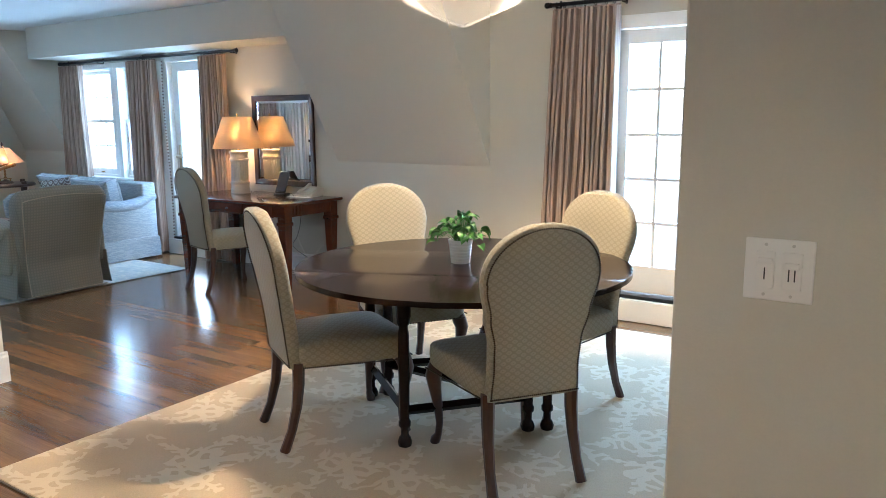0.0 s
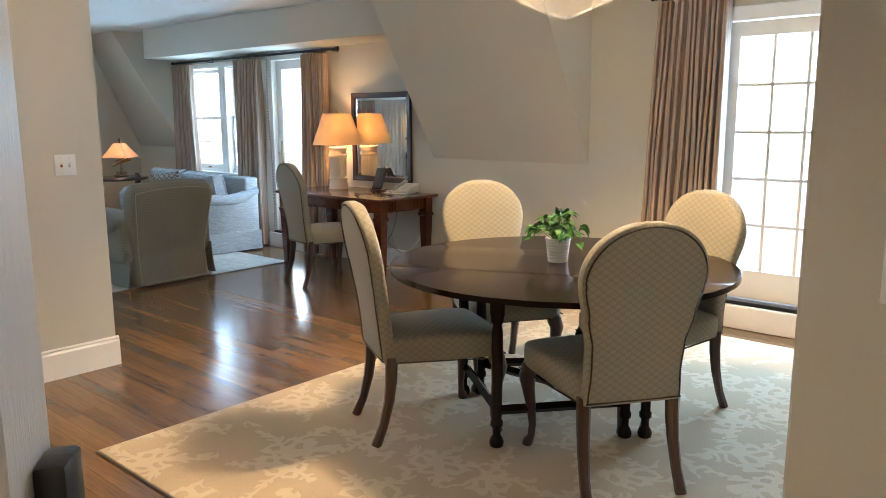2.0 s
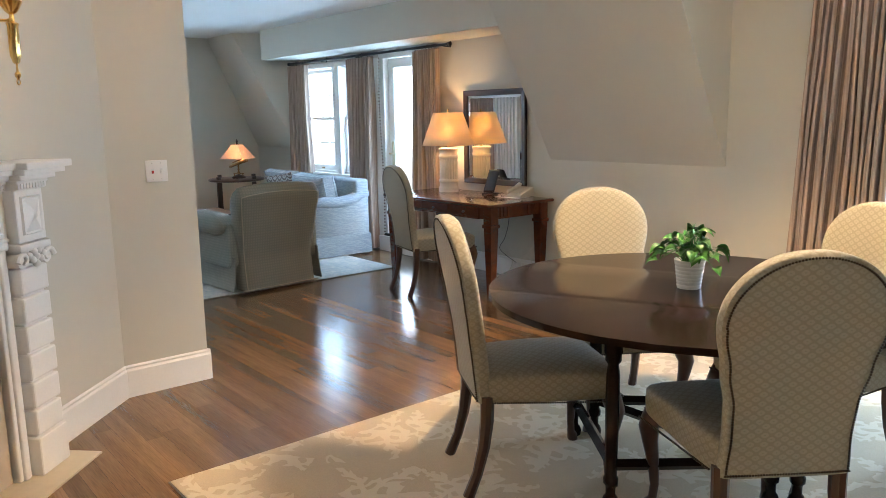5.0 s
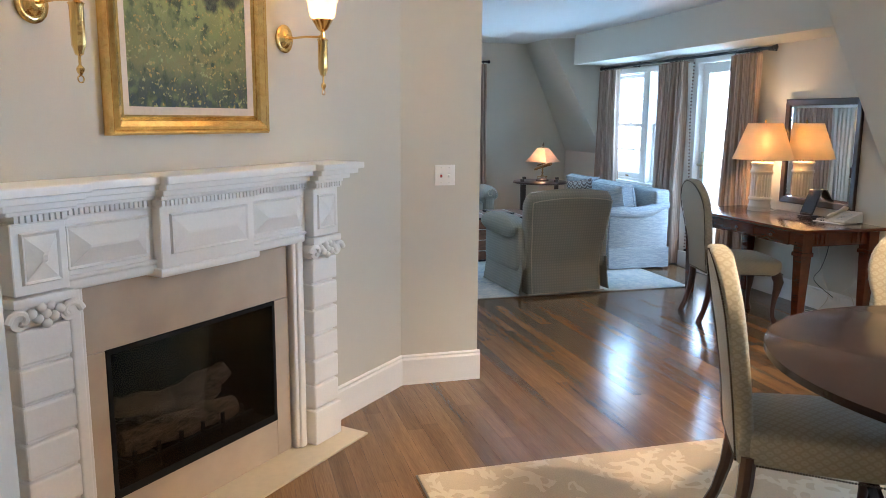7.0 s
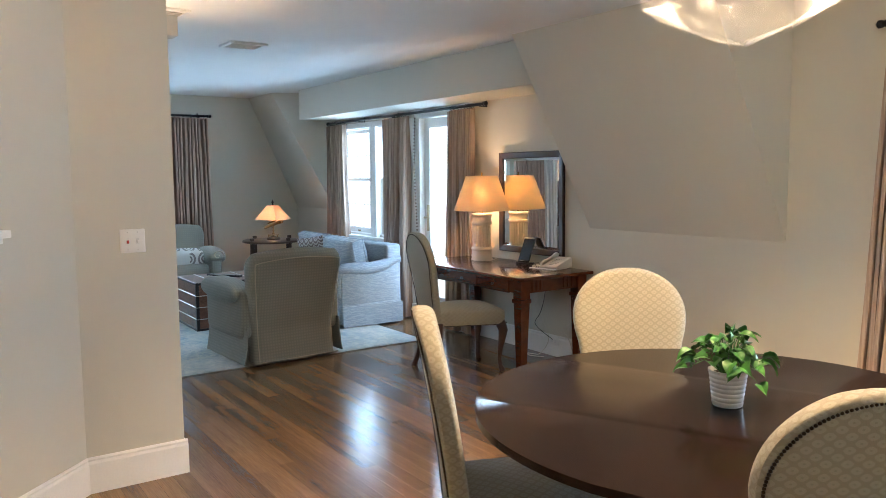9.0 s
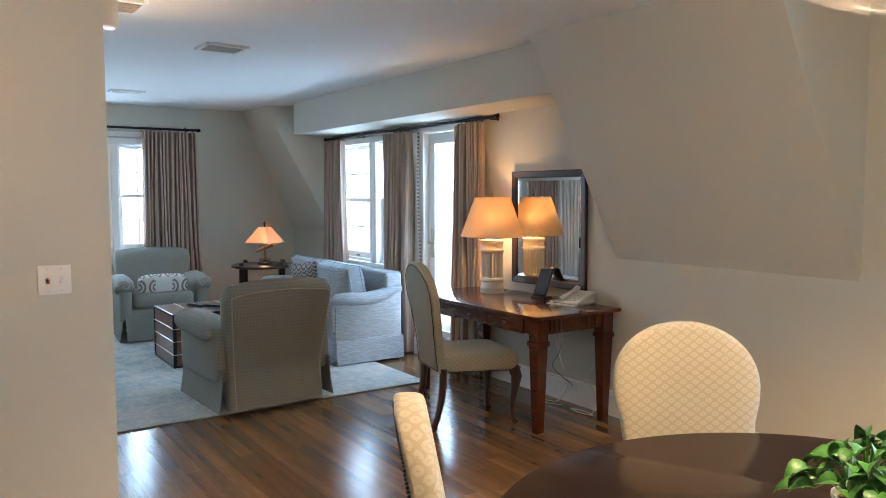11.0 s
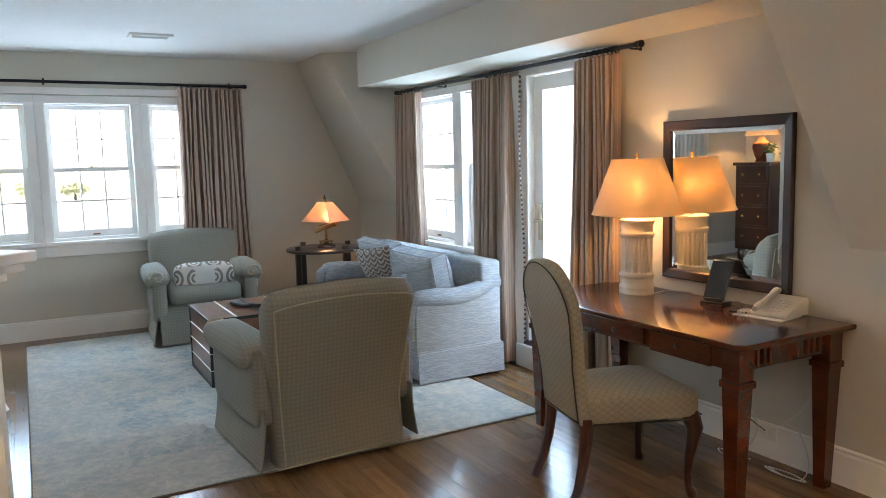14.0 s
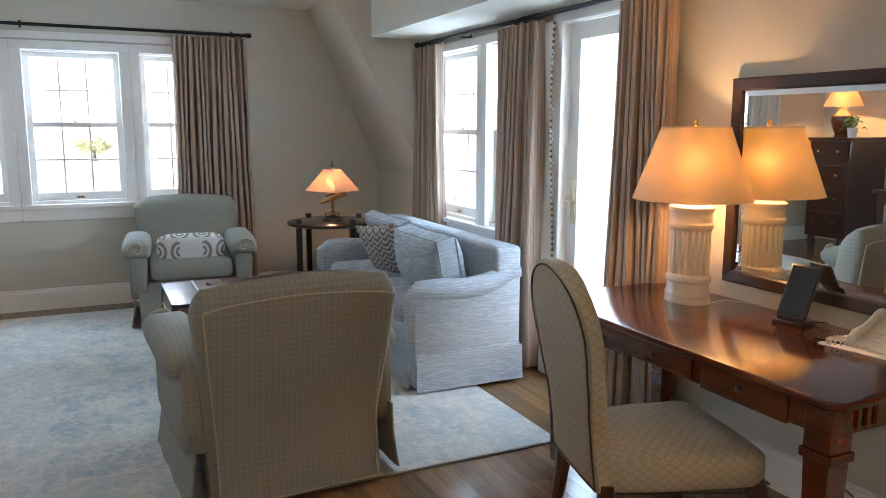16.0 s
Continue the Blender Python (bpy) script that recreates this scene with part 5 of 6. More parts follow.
for x in (-0.023, 0.023):
    part("rocker", boxes(((x - 0.0165, 0.006, -0.034), (x + 0.0165, 0.0095, 0.034)), bevel=0.0015), SWITCH, dim)
    part("slider", boxes(((x - 0.013, 0.0095, 0.012 if x > 0 else 0.004), (x + 0.013, 0.014, 0.022 if x > 0 else 0.016)), bevel=0.002), SWITCH, dim)
    for dx in ((0,) if x > 0 else (-0.005, 0.005)):
        part("slot", boxes(((x + dx - 0.0012, 0.0094, -0.018), (x + dx + 0.0012, 0.0099, 0.004))), BLACKPL, dim)
    for z in (-0.046, 0.046):
        part("screw", lathe([(0.003, 0), (0.003, 0.0015)], 8, m=Matrix.Translation((x, 0.006, z)) @ Matrix.Rotation(-math.pi / 2, 4, "X")), NICKEL, dim)

# ---- curtains and rods ----


def curtain(m, w_top, w_bot, z0, z1, folds, seed, label, lean=0.0, lining=False, cloth=DRAPE):
    """A pleated drape: local x along the wall from 0, y into the room."""
    rnd = random.Random(seed)
    root = thing("curtain", m, label, "curtain", "striped curtains")
    ph = [rnd.uniform(-0.9, 0.9) for _ in range(folds + 2)]
    wid = [rnd.uniform(0.45, 1.6) for _ in range(folds)]
    ends = [sum(wid[:k]) / sum(wid) for k in range(folds + 1)]
    nu, nz = folds * 12, 16
    bm = bmesh.new()
    sides = []
    for off in (0.0, 0.006):
        grid = []
        for j in range(nz + 1):
            v = j / nz
            z = z0 + (z1 - z0) * v
            w = w_bot + (w_top - w_bot) * v
            row = []
            for i in range(nu + 1):
                u = i / nu
                k = u * folds
                p = ph[int(k)] * (1 - (k % 1)) + ph[int(k) + 1] * (k % 1)
                amp = (0.027 + 0.018 * (1 - v)) * (1 + 0.5 * p)
                f = min(int(k), folds - 1)
                e = ends[f] + (ends[f + 1] - ends[f]) * (k - f)
                e = u * 0.6 * v + e * (1 - 0.6 * v)
                x = w * e + lean * (1 - v) + 0.012 * math.sin(6.283 * k * 2) * (0.4 + 0.6 * (1 - v)) + (0.012 * p * math.sin(2.2 * v + p * 3) * (1 - v) + 0.016 * noise.noise(Vector((k * 0.55, v * 2.4, seed)))) * min(1, 8 * u * (1 - u))
                y = 0.065 + amp * (2.1 * abs(math.sin(math.pi * k)) ** 0.7 - 1.15 + 0.16 * math.sin(9.4 * k + p)) + 0.012 * p * (1 - v) + 0.03 * noise.noise(Vector((k * 0.35, v * 1.5, seed + 9))) + off
                row.append(bm.verts.new((x, y, z)))
            grid.append(row)
        sides.append(grid)
        for a, b in zip(grid, grid[1:]):
            for i in range(nu):
                bm.faces.new((a[i], a[i + 1], b[i + 1], b[i]))
    for j in range(nz):
        for i in (0, nu):
            bm.faces.new((sides[0][j][i], sides[0][j + 1][i], sides[1][j + 1][i], sides[1][j][i]))
    for i in range(nu):
        for j in (0, nz):
            bm.faces.new((sides[0][j][i], sides[0][j][i + 1], sides[1][j][i + 1], sides[1][j][i]))
    part("drape", bm, cloth, root)
    part("heading_tape", boxes(((0.0, 0.03, z1 - 0.004), (w_top, 0.058, z1 + 0.012)), bevel=0.004), cloth, root)
    if lining:
        bm = bmesh.new()
        x = w_top if lining > 0 else 0.0
        xb = w_bot + lean if lining > 0 else lean
        rows = []
        for j in range(21):
            v = j / 20
            z, xx = z0 + 0.01 + (z1 - z0 - 0.02) * v, xb + (x - xb) * v
            rows.append([bm.verts.new((xx + lining * dx, 0.02 + 0.012 * math.sin(v * 7 + dx * 30) + o, z)) for dx in (0, 0.04, 0.085) for o in (0, 0.004)])
        for a, b in zip(rows, rows[1:]):
            for q in ((0, 2), (2, 4), (4, 5), (5, 3), (3, 1), (1, 0)):
                bm.faces.new((a[q[0]], a[q[1]], b[q[1]], b[q[0]]))
        part("lining", bm, LINING, root, "pale curtain lining turned out")
        bm = bmesh.new()
        for j in range(60):
            v = (j + 0.5) / 60
            bmesh.ops.create_icosphere(bm, subdivisions=1, radius=0.010, matrix=Matrix.Translation((xb + (x - xb) * v + lining * 0.092, 0.024 + 0.012 * math.sin(v * 7 + 2.5), z0 + (z1 - z0) * v)))
        tagged(part("pompom_fringe", bm, POMPOM, root, "dark pompom edging"), kind="stuff")
    return root


def curtain_rod(m, x0, x1, z, rings, brackets, label):
    root = thing("curtain_rod", m, label, "curtain rod", "black curtain rods")
    part("pole", sweep([(x0, 0.075, z), (x1, 0.075, z)], [0.013, 0.013], 14), IRON, root)
    for x, s in ((x0, -1), (x1, 1)):
        prof = [(0.013, 0), (0.019, 0.004), (0.019, 0.012), (0.014, 0.018), (0.021, 0.026), (0.021, 0.045), (0.010, 0.056), (0.002, 0.058)]
        part("finial", lathe(prof, 14, m=Matrix.Translation((x, 0.075, z)) @ Matrix.Rotation(s * math.pi / 2, 4, "Y")), IRON, root)
    for x in brackets:
        part("bracket", boxes(((x - 0.008, 0.0, z - 0.025), (x + 0.008, 0.008, z + 0.035)), ((x - 0.006, 0.004, z - 0.022), (x + 0.006, 0.085, z - 0.013)), bevel=0.002), IRON, root)
    for x in rings:
        part("curtain_ring", sweep([(x, 0.075 + 0.021 * math.cos(a), z - 0.006 + 0.021 * math.sin(a)) for a in [k * 0.5236 for k in range(13)]], [0.0028] * 13, 6), IRON, root)


curtain(NORTH @ pose(8.64, 0.02, 0), 0.45, 0.47, 0.02, 2.10, 10, 1, "rosy brown striped curtain behind the sofa", lean=-0.02)
curtain(NORTH @ pose(7.26, 0.02, 0), 0.48, 0.50, 0.02, 2.10, 11, 2, "rosy brown striped curtain between window and glazed door", lean=-0.03, lining=-1)
curtain(NORTH @ pose(6.13, 0.02, 0), 0.37, 0.40, 0.02, 2.10, 9, 4, "rosy brown striped curtain beside the desk", lean=-0.01)
curtain(NORTH @ pose(2.02, 0.02, 0), 0.50, 0.59, 0.02, 2.235, 12, 5, "rosy brown striped curtain beside the dining room door")
curtain(WEST @ pose(-4.30, 0.02, 0), 0.60, 0.64, 0.02, 2.225, 14, 6, "rosy brown striped curtain at the gable window", lean=-0.03)
curtain(WEST @ pose(-1.66, 0.02, 0), 0.60, 0.64, 0.02, 2.225, 14, 7, "rosy brown striped curtain at the gable window", lean=-0.03)
curtain(WEST @ pose(-1.03, 0.02, 0), 0.74, 0.74, 0.02, 2.3, 9, 12, "pale grey lined curtain hanging beside the gable window", cloth=LINING)
curtain_rod(NORTH, 5.98, 9.06, 2.135, [6.14, 6.17, 6.2, 6.24, 6.29, 6.34, 6.40, 6.46, 7.32, 7.36, 7.40, 7.44, 7.48, 8.70, 8.76, 8.82, 8.9, 8.98], (6.02, 7.55, 8.3, 9.02), "black iron curtain rod over the living room dormer")
curtain_rod(NORTH, 0.50, 2.54, 2.275, [2.06, 2.12, 2.2, 2.28, 2.36, 2.44, 2.5], (0.6, 2.0, 2.5), "black iron curtain rod over the dining room door")
curtain_rod(WEST, -4.30, -1.0, 2.262, [-4.26, -4.2, -4.1, -4.0, -3.9, -3.8, -3.74, -1.6, -1.5, -1.4, -1.3, -1.2, -1.1], (-4.2, -2.6, -1.05), "black iron curtain rod over the gable windows")

# ---- the desk and what stands on it ----
desk = thing("writing_desk", pose(0, 0, 0), "polished mahogany writing desk with tapered legs", "desk")
X0, X1, Y0, Y1, DZ = -6.17, -4.665, 4.775, 5.515, 0.758
c = 0.035
bm = prism(bmesh.new(), [(X0 + c, Y0), (X1 - c, Y0), (X1, Y0 + c), (X1, Y1), (X0, Y1), (X0, Y0 + c)], DZ - 0.026, DZ)
bmesh.ops.bevel(bm, geom=[e for e in bm.edges if abs(e.verts[0].co.z - e.verts[1].co.z) < 1e-5], offset=0.007, segments=3, affect="EDGES", profile=0.5)
part("desktop", bm, MAHOG, desk)
I = 0.05
part("apron", boxes(((X0 + I + 0.02, Y0 + I + 0.012, 0.63), (X1 - I - 0.02, Y0 + I + 0.032, DZ - 0.026)), ((X0 + I + 0.02, Y1 - 0.06, 0.63), (X1 - I - 0.02, Y1 - 0.04, DZ - 0.026)),
                      ((X0 + I + 0.012, Y0 + I + 0.02, 0.63), (X0 + I + 0.032, Y1 - 0.05, DZ - 0.026)), ((X1 - I - 0.032, Y0 + I + 0.02, 0.63), (X1 - I - 0.012, Y1 - 0.05, DZ - 0.026)), bevel=0.002, seg=1), MAHOG, desk, smooth=False)
for x0, x1 in ((X1 - 0.55, X1 - 0.20), (X0 + 0.20, X0 + 0.55), (-5.62, -5.26)):
    d = part("drawer", boxes(((x0, Y0 + I + 0.002, 0.625 if x0 != -5.62 else 0.64), (x1, Y0 + I + 0.02, DZ - 0.035)), bevel=0.003), MAHOG, desk, smooth=False)
    part("knob", lathe([(0.006, 0), (0.006, 0.008), (0.012, 0.014), (0.010, 0.02), (0.002, 0.022)], 14, m=Matrix.Translation(((x0 + x1) / 2, Y0 + I + 0.002, 0.678)) @ Matrix.Rotation(math.pi / 2, 4, "X")), CHAIRLEG, d)
for x in (X1 - I - 0.006, ):
    for y in (Y0 + 0.17, Y0 + 0.21, Y0 + 0.25, Y1 - 0.17, Y1 - 0.21, Y1 - 0.25):
        part("reed", boxes(((x - 0.008, y - 0.010, 0.645), (x + 0.004, y + 0.010, DZ - 0.032)), bevel=0.003), MAHOG, desk, smooth=False)
for x in (X0 + I + 0.035, X1 - I - 0.035):
    for y in (Y0 + I + 0.035, Y1 - 0.075):
        bm = sweep([(x, y, 0), (x, y, 0.56)], [0.026, 0.042], 4, square=True)
        box(bm, (x - 0.052, y - 0.052, 0.560), (x + 0.052, y + 0.052, 0.590), 0.004)
        box(bm, (x - 0.044, y - 0.044, 0.590), (x + 0.044, y + 0.044, DZ - 0.026), 0.002)
        part("leg", bm, MAHOG, desk, smooth=False)

lamp = thing("table_lamp", pose(-5.80, 5.30, DZ), "lit ivory ceramic column lamp with a cream empire shade", "lamp")
prof = [(0.110, 0.0), (0.138, 0.0), (0.141, 0.010), (0.134, 0.020), (0.138, 0.030), (0.138, 0.042), (0.128, 0.052), (0.128, 0.088), (0.138, 0.094), (0.139, 0.108), (0.130, 0.116)]
prof += [(0.124, 0.122 + 0.0205 * k) for k in range(10)] + [(0.130, 0.314), (0.137, 0.322), (0.137, 0.336), (0.126, 0.344), (0.124, 0.375), (0.130, 0.385), (0.138, 0.392), (0.138, 0.405), (0.120, 0.412), (0.02, 0.413)]
prof = [(r * 0.75, z) for r, z in prof]
part("column", lathe(prof, 160, flute=20, depth=0.006, fz=(0.119, 0.31), m=Matrix.Diagonal((1.0, 0.82, 1.0, 1.0))), CERAMIC, lamp)
part("stem", sweep([(0, 0, 0.41), (0, 0, 0.48), (0, 0, 0.735)], [0.012, 0.006, 0.004], 8), BRASS, lamp)


def cone_shade(bm, r0, z0, r1, z1, steps=64, t=0.002):
    lathe([(r0, z0), (r1, z1), (r1 - t, z1), (r0 - t, z0)], steps, bm)
    bmesh.ops.delete(bm, geom=[f for f in bm.faces if len(f.verts) > 4], context="FACES")
    n = steps
    bm.verts.ensure_lookup_table()
    vs = list(bm.verts)[-4 * n:]
    for i in range(n):
        bm.faces.new((vs[i], vs[(i + 1) % n], vs[3 * n + (i + 1) % n], vs[3 * n + i]))
    return bm


shade = part("shade", cone_shade(bmesh.new(), 0.245, 0.437, 0.139, 0.735), SHADE, lamp, "glowing cream fabric shade")
part("trim_ring", sweep([(0.244 * math.cos(k * math.pi / 32), 0.244 * math.sin(k * math.pi / 32), 0.438) for k in range(65)], [0.003] * 65, 6), SHADE, shade)
part("trim_ring", sweep([(0.139 * math.cos(k * math.pi / 32), 0.139 * math.sin(k * math.pi / 32), 0.734) for k in range(65)], [0.003] * 65, 6), SHADE, shade)
part("finial", lathe([(0.006, 0.735), (0.009, 0.742), (0.005, 0.75), (0.009, 0.758), (0.002, 0.77)], 12), BRASS, lamp)
part("cord", sweep([(0.09, 0.05, 0.004), (0.16, 0.06, 0.03), (0.23, 0.14, 0.02), (0.21, 0.20, 0.004)], 0.0025, 6), CORD, lamp)

mir = thing("wall_mirror", pose(-5.40, W - 0.006, 0.83, 0.35), "rectangular wall mirror in a dark mahogany frame", "mirror")
MW, MH = 0.815, 0.865
bm = frame_ring(bmesh.new(), MW, MH, [(0, 0), (0, -0.022), (0.006, -0.027), (0.046, -0.022), (0.052, -0.016), (0.052, 0.0)])
part("frame", bm, MIRRORWOOD, mir, smooth=False)
bm = bmesh.new()
a, b = 0.05, 0.075
lp = [[bm.verts.new((x, y, z)) for x, z in ((-MW / 2 + i, i), (MW / 2 - i, i), (MW / 2 - i, MH - i), (-MW / 2 + i, MH - i))] for i, y in ((a, -0.009), (b, -0.0115))]
for i in range(4):
    bm.faces.new((lp[0][i], lp[0][(i + 1) % 4], lp[1][(i + 1) % 4], lp[1][i]))
bm.faces.new(lp[1])
part("glass", bm, MIRROR, mir, smooth=False)
part("backing", boxes(((-MW / 2 + 0.04, -0.006, 0.04), (MW / 2 - 0.04, -0.001, MH - 0.04))), EBONY, mir, smooth=False)

tab = thing("tablet_stand", pose(-5.34, 5.40, DZ, 0, 0, 12), "black tablet propped on a small charging stand", "tablet")
part("dock", boxes(((-0.06, -0.045, 0), (0.06, 0.055, 0.012)), ((-0.05, -0.03, 0.012), (0.05, -0.006, 0.030)), bevel=0.003), BLACKPL, tab)
rot = Matrix.Translation((0, -0.018, 0.022)) @ Matrix.Rotation(radians(-27), 4, "X")
sc = bmesh.new()
box(sc, (-0.058, -0.005, 0), (0.058, 0.005, 0.215), 0.004, 2, rot)
part("case", sc, BLACKPL, tab)
sc = bmesh.new()
box(sc, (-0.052, -0.0065, 0.010), (0.052, -0.0045, 0.205), 0, 2, rot)
part("screen", sc, SCREEN, tab, "dark reflective screen")
part("cable", sweep([(0.05, 0.05, 0.005), (0.10, 0.06, 0.012), (0.13, 0.03, 0.004)], 0.002, 6), BLACKPL, tab)

tel = thing("telephone", pose(-4.97, 5.40, DZ + 0.004, 0, 0, 8), "ivory desk telephone with coiled cord on a notepad", "telephone")
bm = prism(bmesh.new(), [(-0.10, 0.0), (0.10, 0.0), (0.10, 0.070), (0.088, 0.082), (-0.088, 0.026), (-0.10, 0.016)], -0.09, 0.09, "x")
bmesh.ops.bevel(bm, geom=list(bm.edges), offset=0.005, segments=2, affect="EDGES", profile=0.5)
part("base", bm, PLASTIC, tel)
bm = sweep([(-0.062, -0.102, 0.030), (-0.062, -0.07, 0.044), (-0.062, -0.03, 0.054), (-0.062, 0.03, 0.074), (-0.062, 0.075, 0.090), (-0.062, 0.105, 0.090)], [0.016, 0.023, 0.017, 0.017, 0.024, 0.016], 12, flat=(1.25, 0.75))
part("handset", bm, PLASTIC, tel)
for i in range(3):
    for k in range(4):
        o = part("key", boxes(((-0.008, -0.006, 0), (0.008, 0.006, 0.005)), bevel=0.002, seg=1), VENT, tel)
        o.matrix_local = Matrix.Translation((-0.005 + 0.026 * i, -0.045 + 0.024 * k, 0.0400 + 0.0076 * k)) @ Matrix.Rotation(radians(17.6), 4, "X")
part("label_strip", boxes(((0.0, -0.078, 0.030), (0.05, -0.064, 0.0345)), bevel=0.001, seg=1), VENT, tel)
coil = [(-0.075 - 0.055 * math.sin(k / 60 * 3.1) + 0.007 * math.cos(k * 1.3), -0.105 - 0.035 * math.sin(k / 60 * 6.2) + 0.010 * k / 60, 0.012 + 0.009 * math.sin(k * 1.3)) for k in range(61)]
part("coiled_cord", sweep(coil, 0.0028, 6), PLASTIC, tel)
paper = tagged(link_mesh("notepad", boxes(((-0.12, -0.09, 0), (0.12, 0.09, 0.004)), bevel=0.001, seg=1), PAPER), "white notepad lying under the telephone", "notepad")
paper.matrix_world = pose(-5.00, 5.35, DZ, 0, 0, 8)
pen = tagged(link_mesh("pen", sweep([(-0.06, 0, 0.0045), (0.055, 0, 0.0045), (0.068, 0, 0.0045)], [0.0045, 0.0045, 0.001], 8), BLACKPL), "black pen on the notepad", "pen")
pen.matrix_world = pose(-5.08, 5.285, DZ + 0.004, 0, 0, 20)

outlet = thing("wall_outlet", Matrix.Translation((-5.10, W - 0.017, 0.13)) @ Matrix.Rotation(math.pi, 4, "Z"), "white electrical outlet in the baseboard under the desk", "outlet")
part("plate", boxes(((-0.057, 0, -0.035), (0.057, 0.005, 0.035)), bevel=0.002), SWITCH, outlet)
part("socket", boxes(((-0.035, 0.005, -0.014), (-0.008, 0.008, 0.014)), ((0.008, 0.005, -0.014), (0.035, 0.008, 0.014)), bevel=0.002), VENT, outlet)


def eased(pts, n=6):
    """The points joined by a smooth curve through them all."""
    p = [Vector(v) for v in [pts[0]] + list(pts) + [pts[-1]]]
    out = []
    for a, b, c, d in zip(p, p[1:], p[2:], p[3:]):
        for k in range(n):
            t = k / n
            out.append(0.5 * (2 * b + (c - a) * t + (2 * a - 5 * b + 4 * c - d) * t * t + (3 * b - a - 3 * c + d) * t ** 3))
    out.append(p[-1])
    for v in out:
        v.z = max(v.z, 0.004)
    return out


cab = thing("loose_cable", pose(0, 0, 0), "pale cables hanging and coiled under the desk", "cable")
part("cable", sweep(eased([(-4.86, 5.50, 0.70), (-4.85, 5.505, 0.45), (-4.90, 5.49, 0.30), (-5.0, 5.48, 0.20), (-4.90, 5.46, 0.22), (-4.84, 5.47, 0.08), (-4.83, 5.40, 0.006), (-4.95, 5.38, 0.006), (-5.02, 5.40, 0.008), (-4.90, 5.42, 0.010), (-4.80, 5.40, 0.008), (-4.90, 5.37, 0.012), (-5.0, 5.395, 0.012)]), 0.003, 6), CORD, cab)
part("cable", sweep(eased([(-5.30, 5.50, 0.72), (-5.29, 5.49, 0.5), (-5.22, 5.49, 0.3), (-5.14, 5.49, 0.14), (-5.20, 5.44, 0.01), (-5.30, 5.40, 0.005), (-5.22, 5.36, 0.005), (-5.12, 5.42, 0.005)]), 0.003, 6), CORD, cab)
part("cable", sweep(eased([(-5.18, 5.50, 0.70), (-5.16, 5.46, 0.5), (-5.19, 5.44, 0.36), (-5.26, 5.45, 0.25), (-5.10, 5.50, 0.14)]), 0.003, 6), BLACKPL, cab)

# ---- lounge: armchairs, sofa, trunk, side table ----


def skirt_panel(bm, x0, x1, y, z0, z1, out, t=0.008):
    """A hanging cloth panel facing y, its foot swung out."""
    rows = []
    for j in range(5):
        v = j / 4
        rows.append([(x0 + (x1 - x0) * i / 10, y + out * v * v + 0.004 * math.sin(i * 1.9) * v, z1 + (z0 - z1) * v) for i in range(11)])
    a = [[bm.verts.new(p) for p in r] for r in rows]
    b = [[bm.verts.new((p[0], p[1] - math.copysign(t, out), p[2])) for p in r] for r in rows]
    for g in (a, b):
        for p, q in zip(g, g[1:]):
            for i in range(10):
                bm.faces.new((p[i], p[i + 1], q[i + 1], q[i]))
    for j in range(4):
        for i in (0, 10):
            bm.faces.new((a[j][i], a[j + 1][i], b[j + 1][i], b[j][i]))
    for i in range(10):
        for j in (0, 4):
            bm.faces.new((a[j][i], a[j][i + 1], b[j][i + 1], b[j][i]))


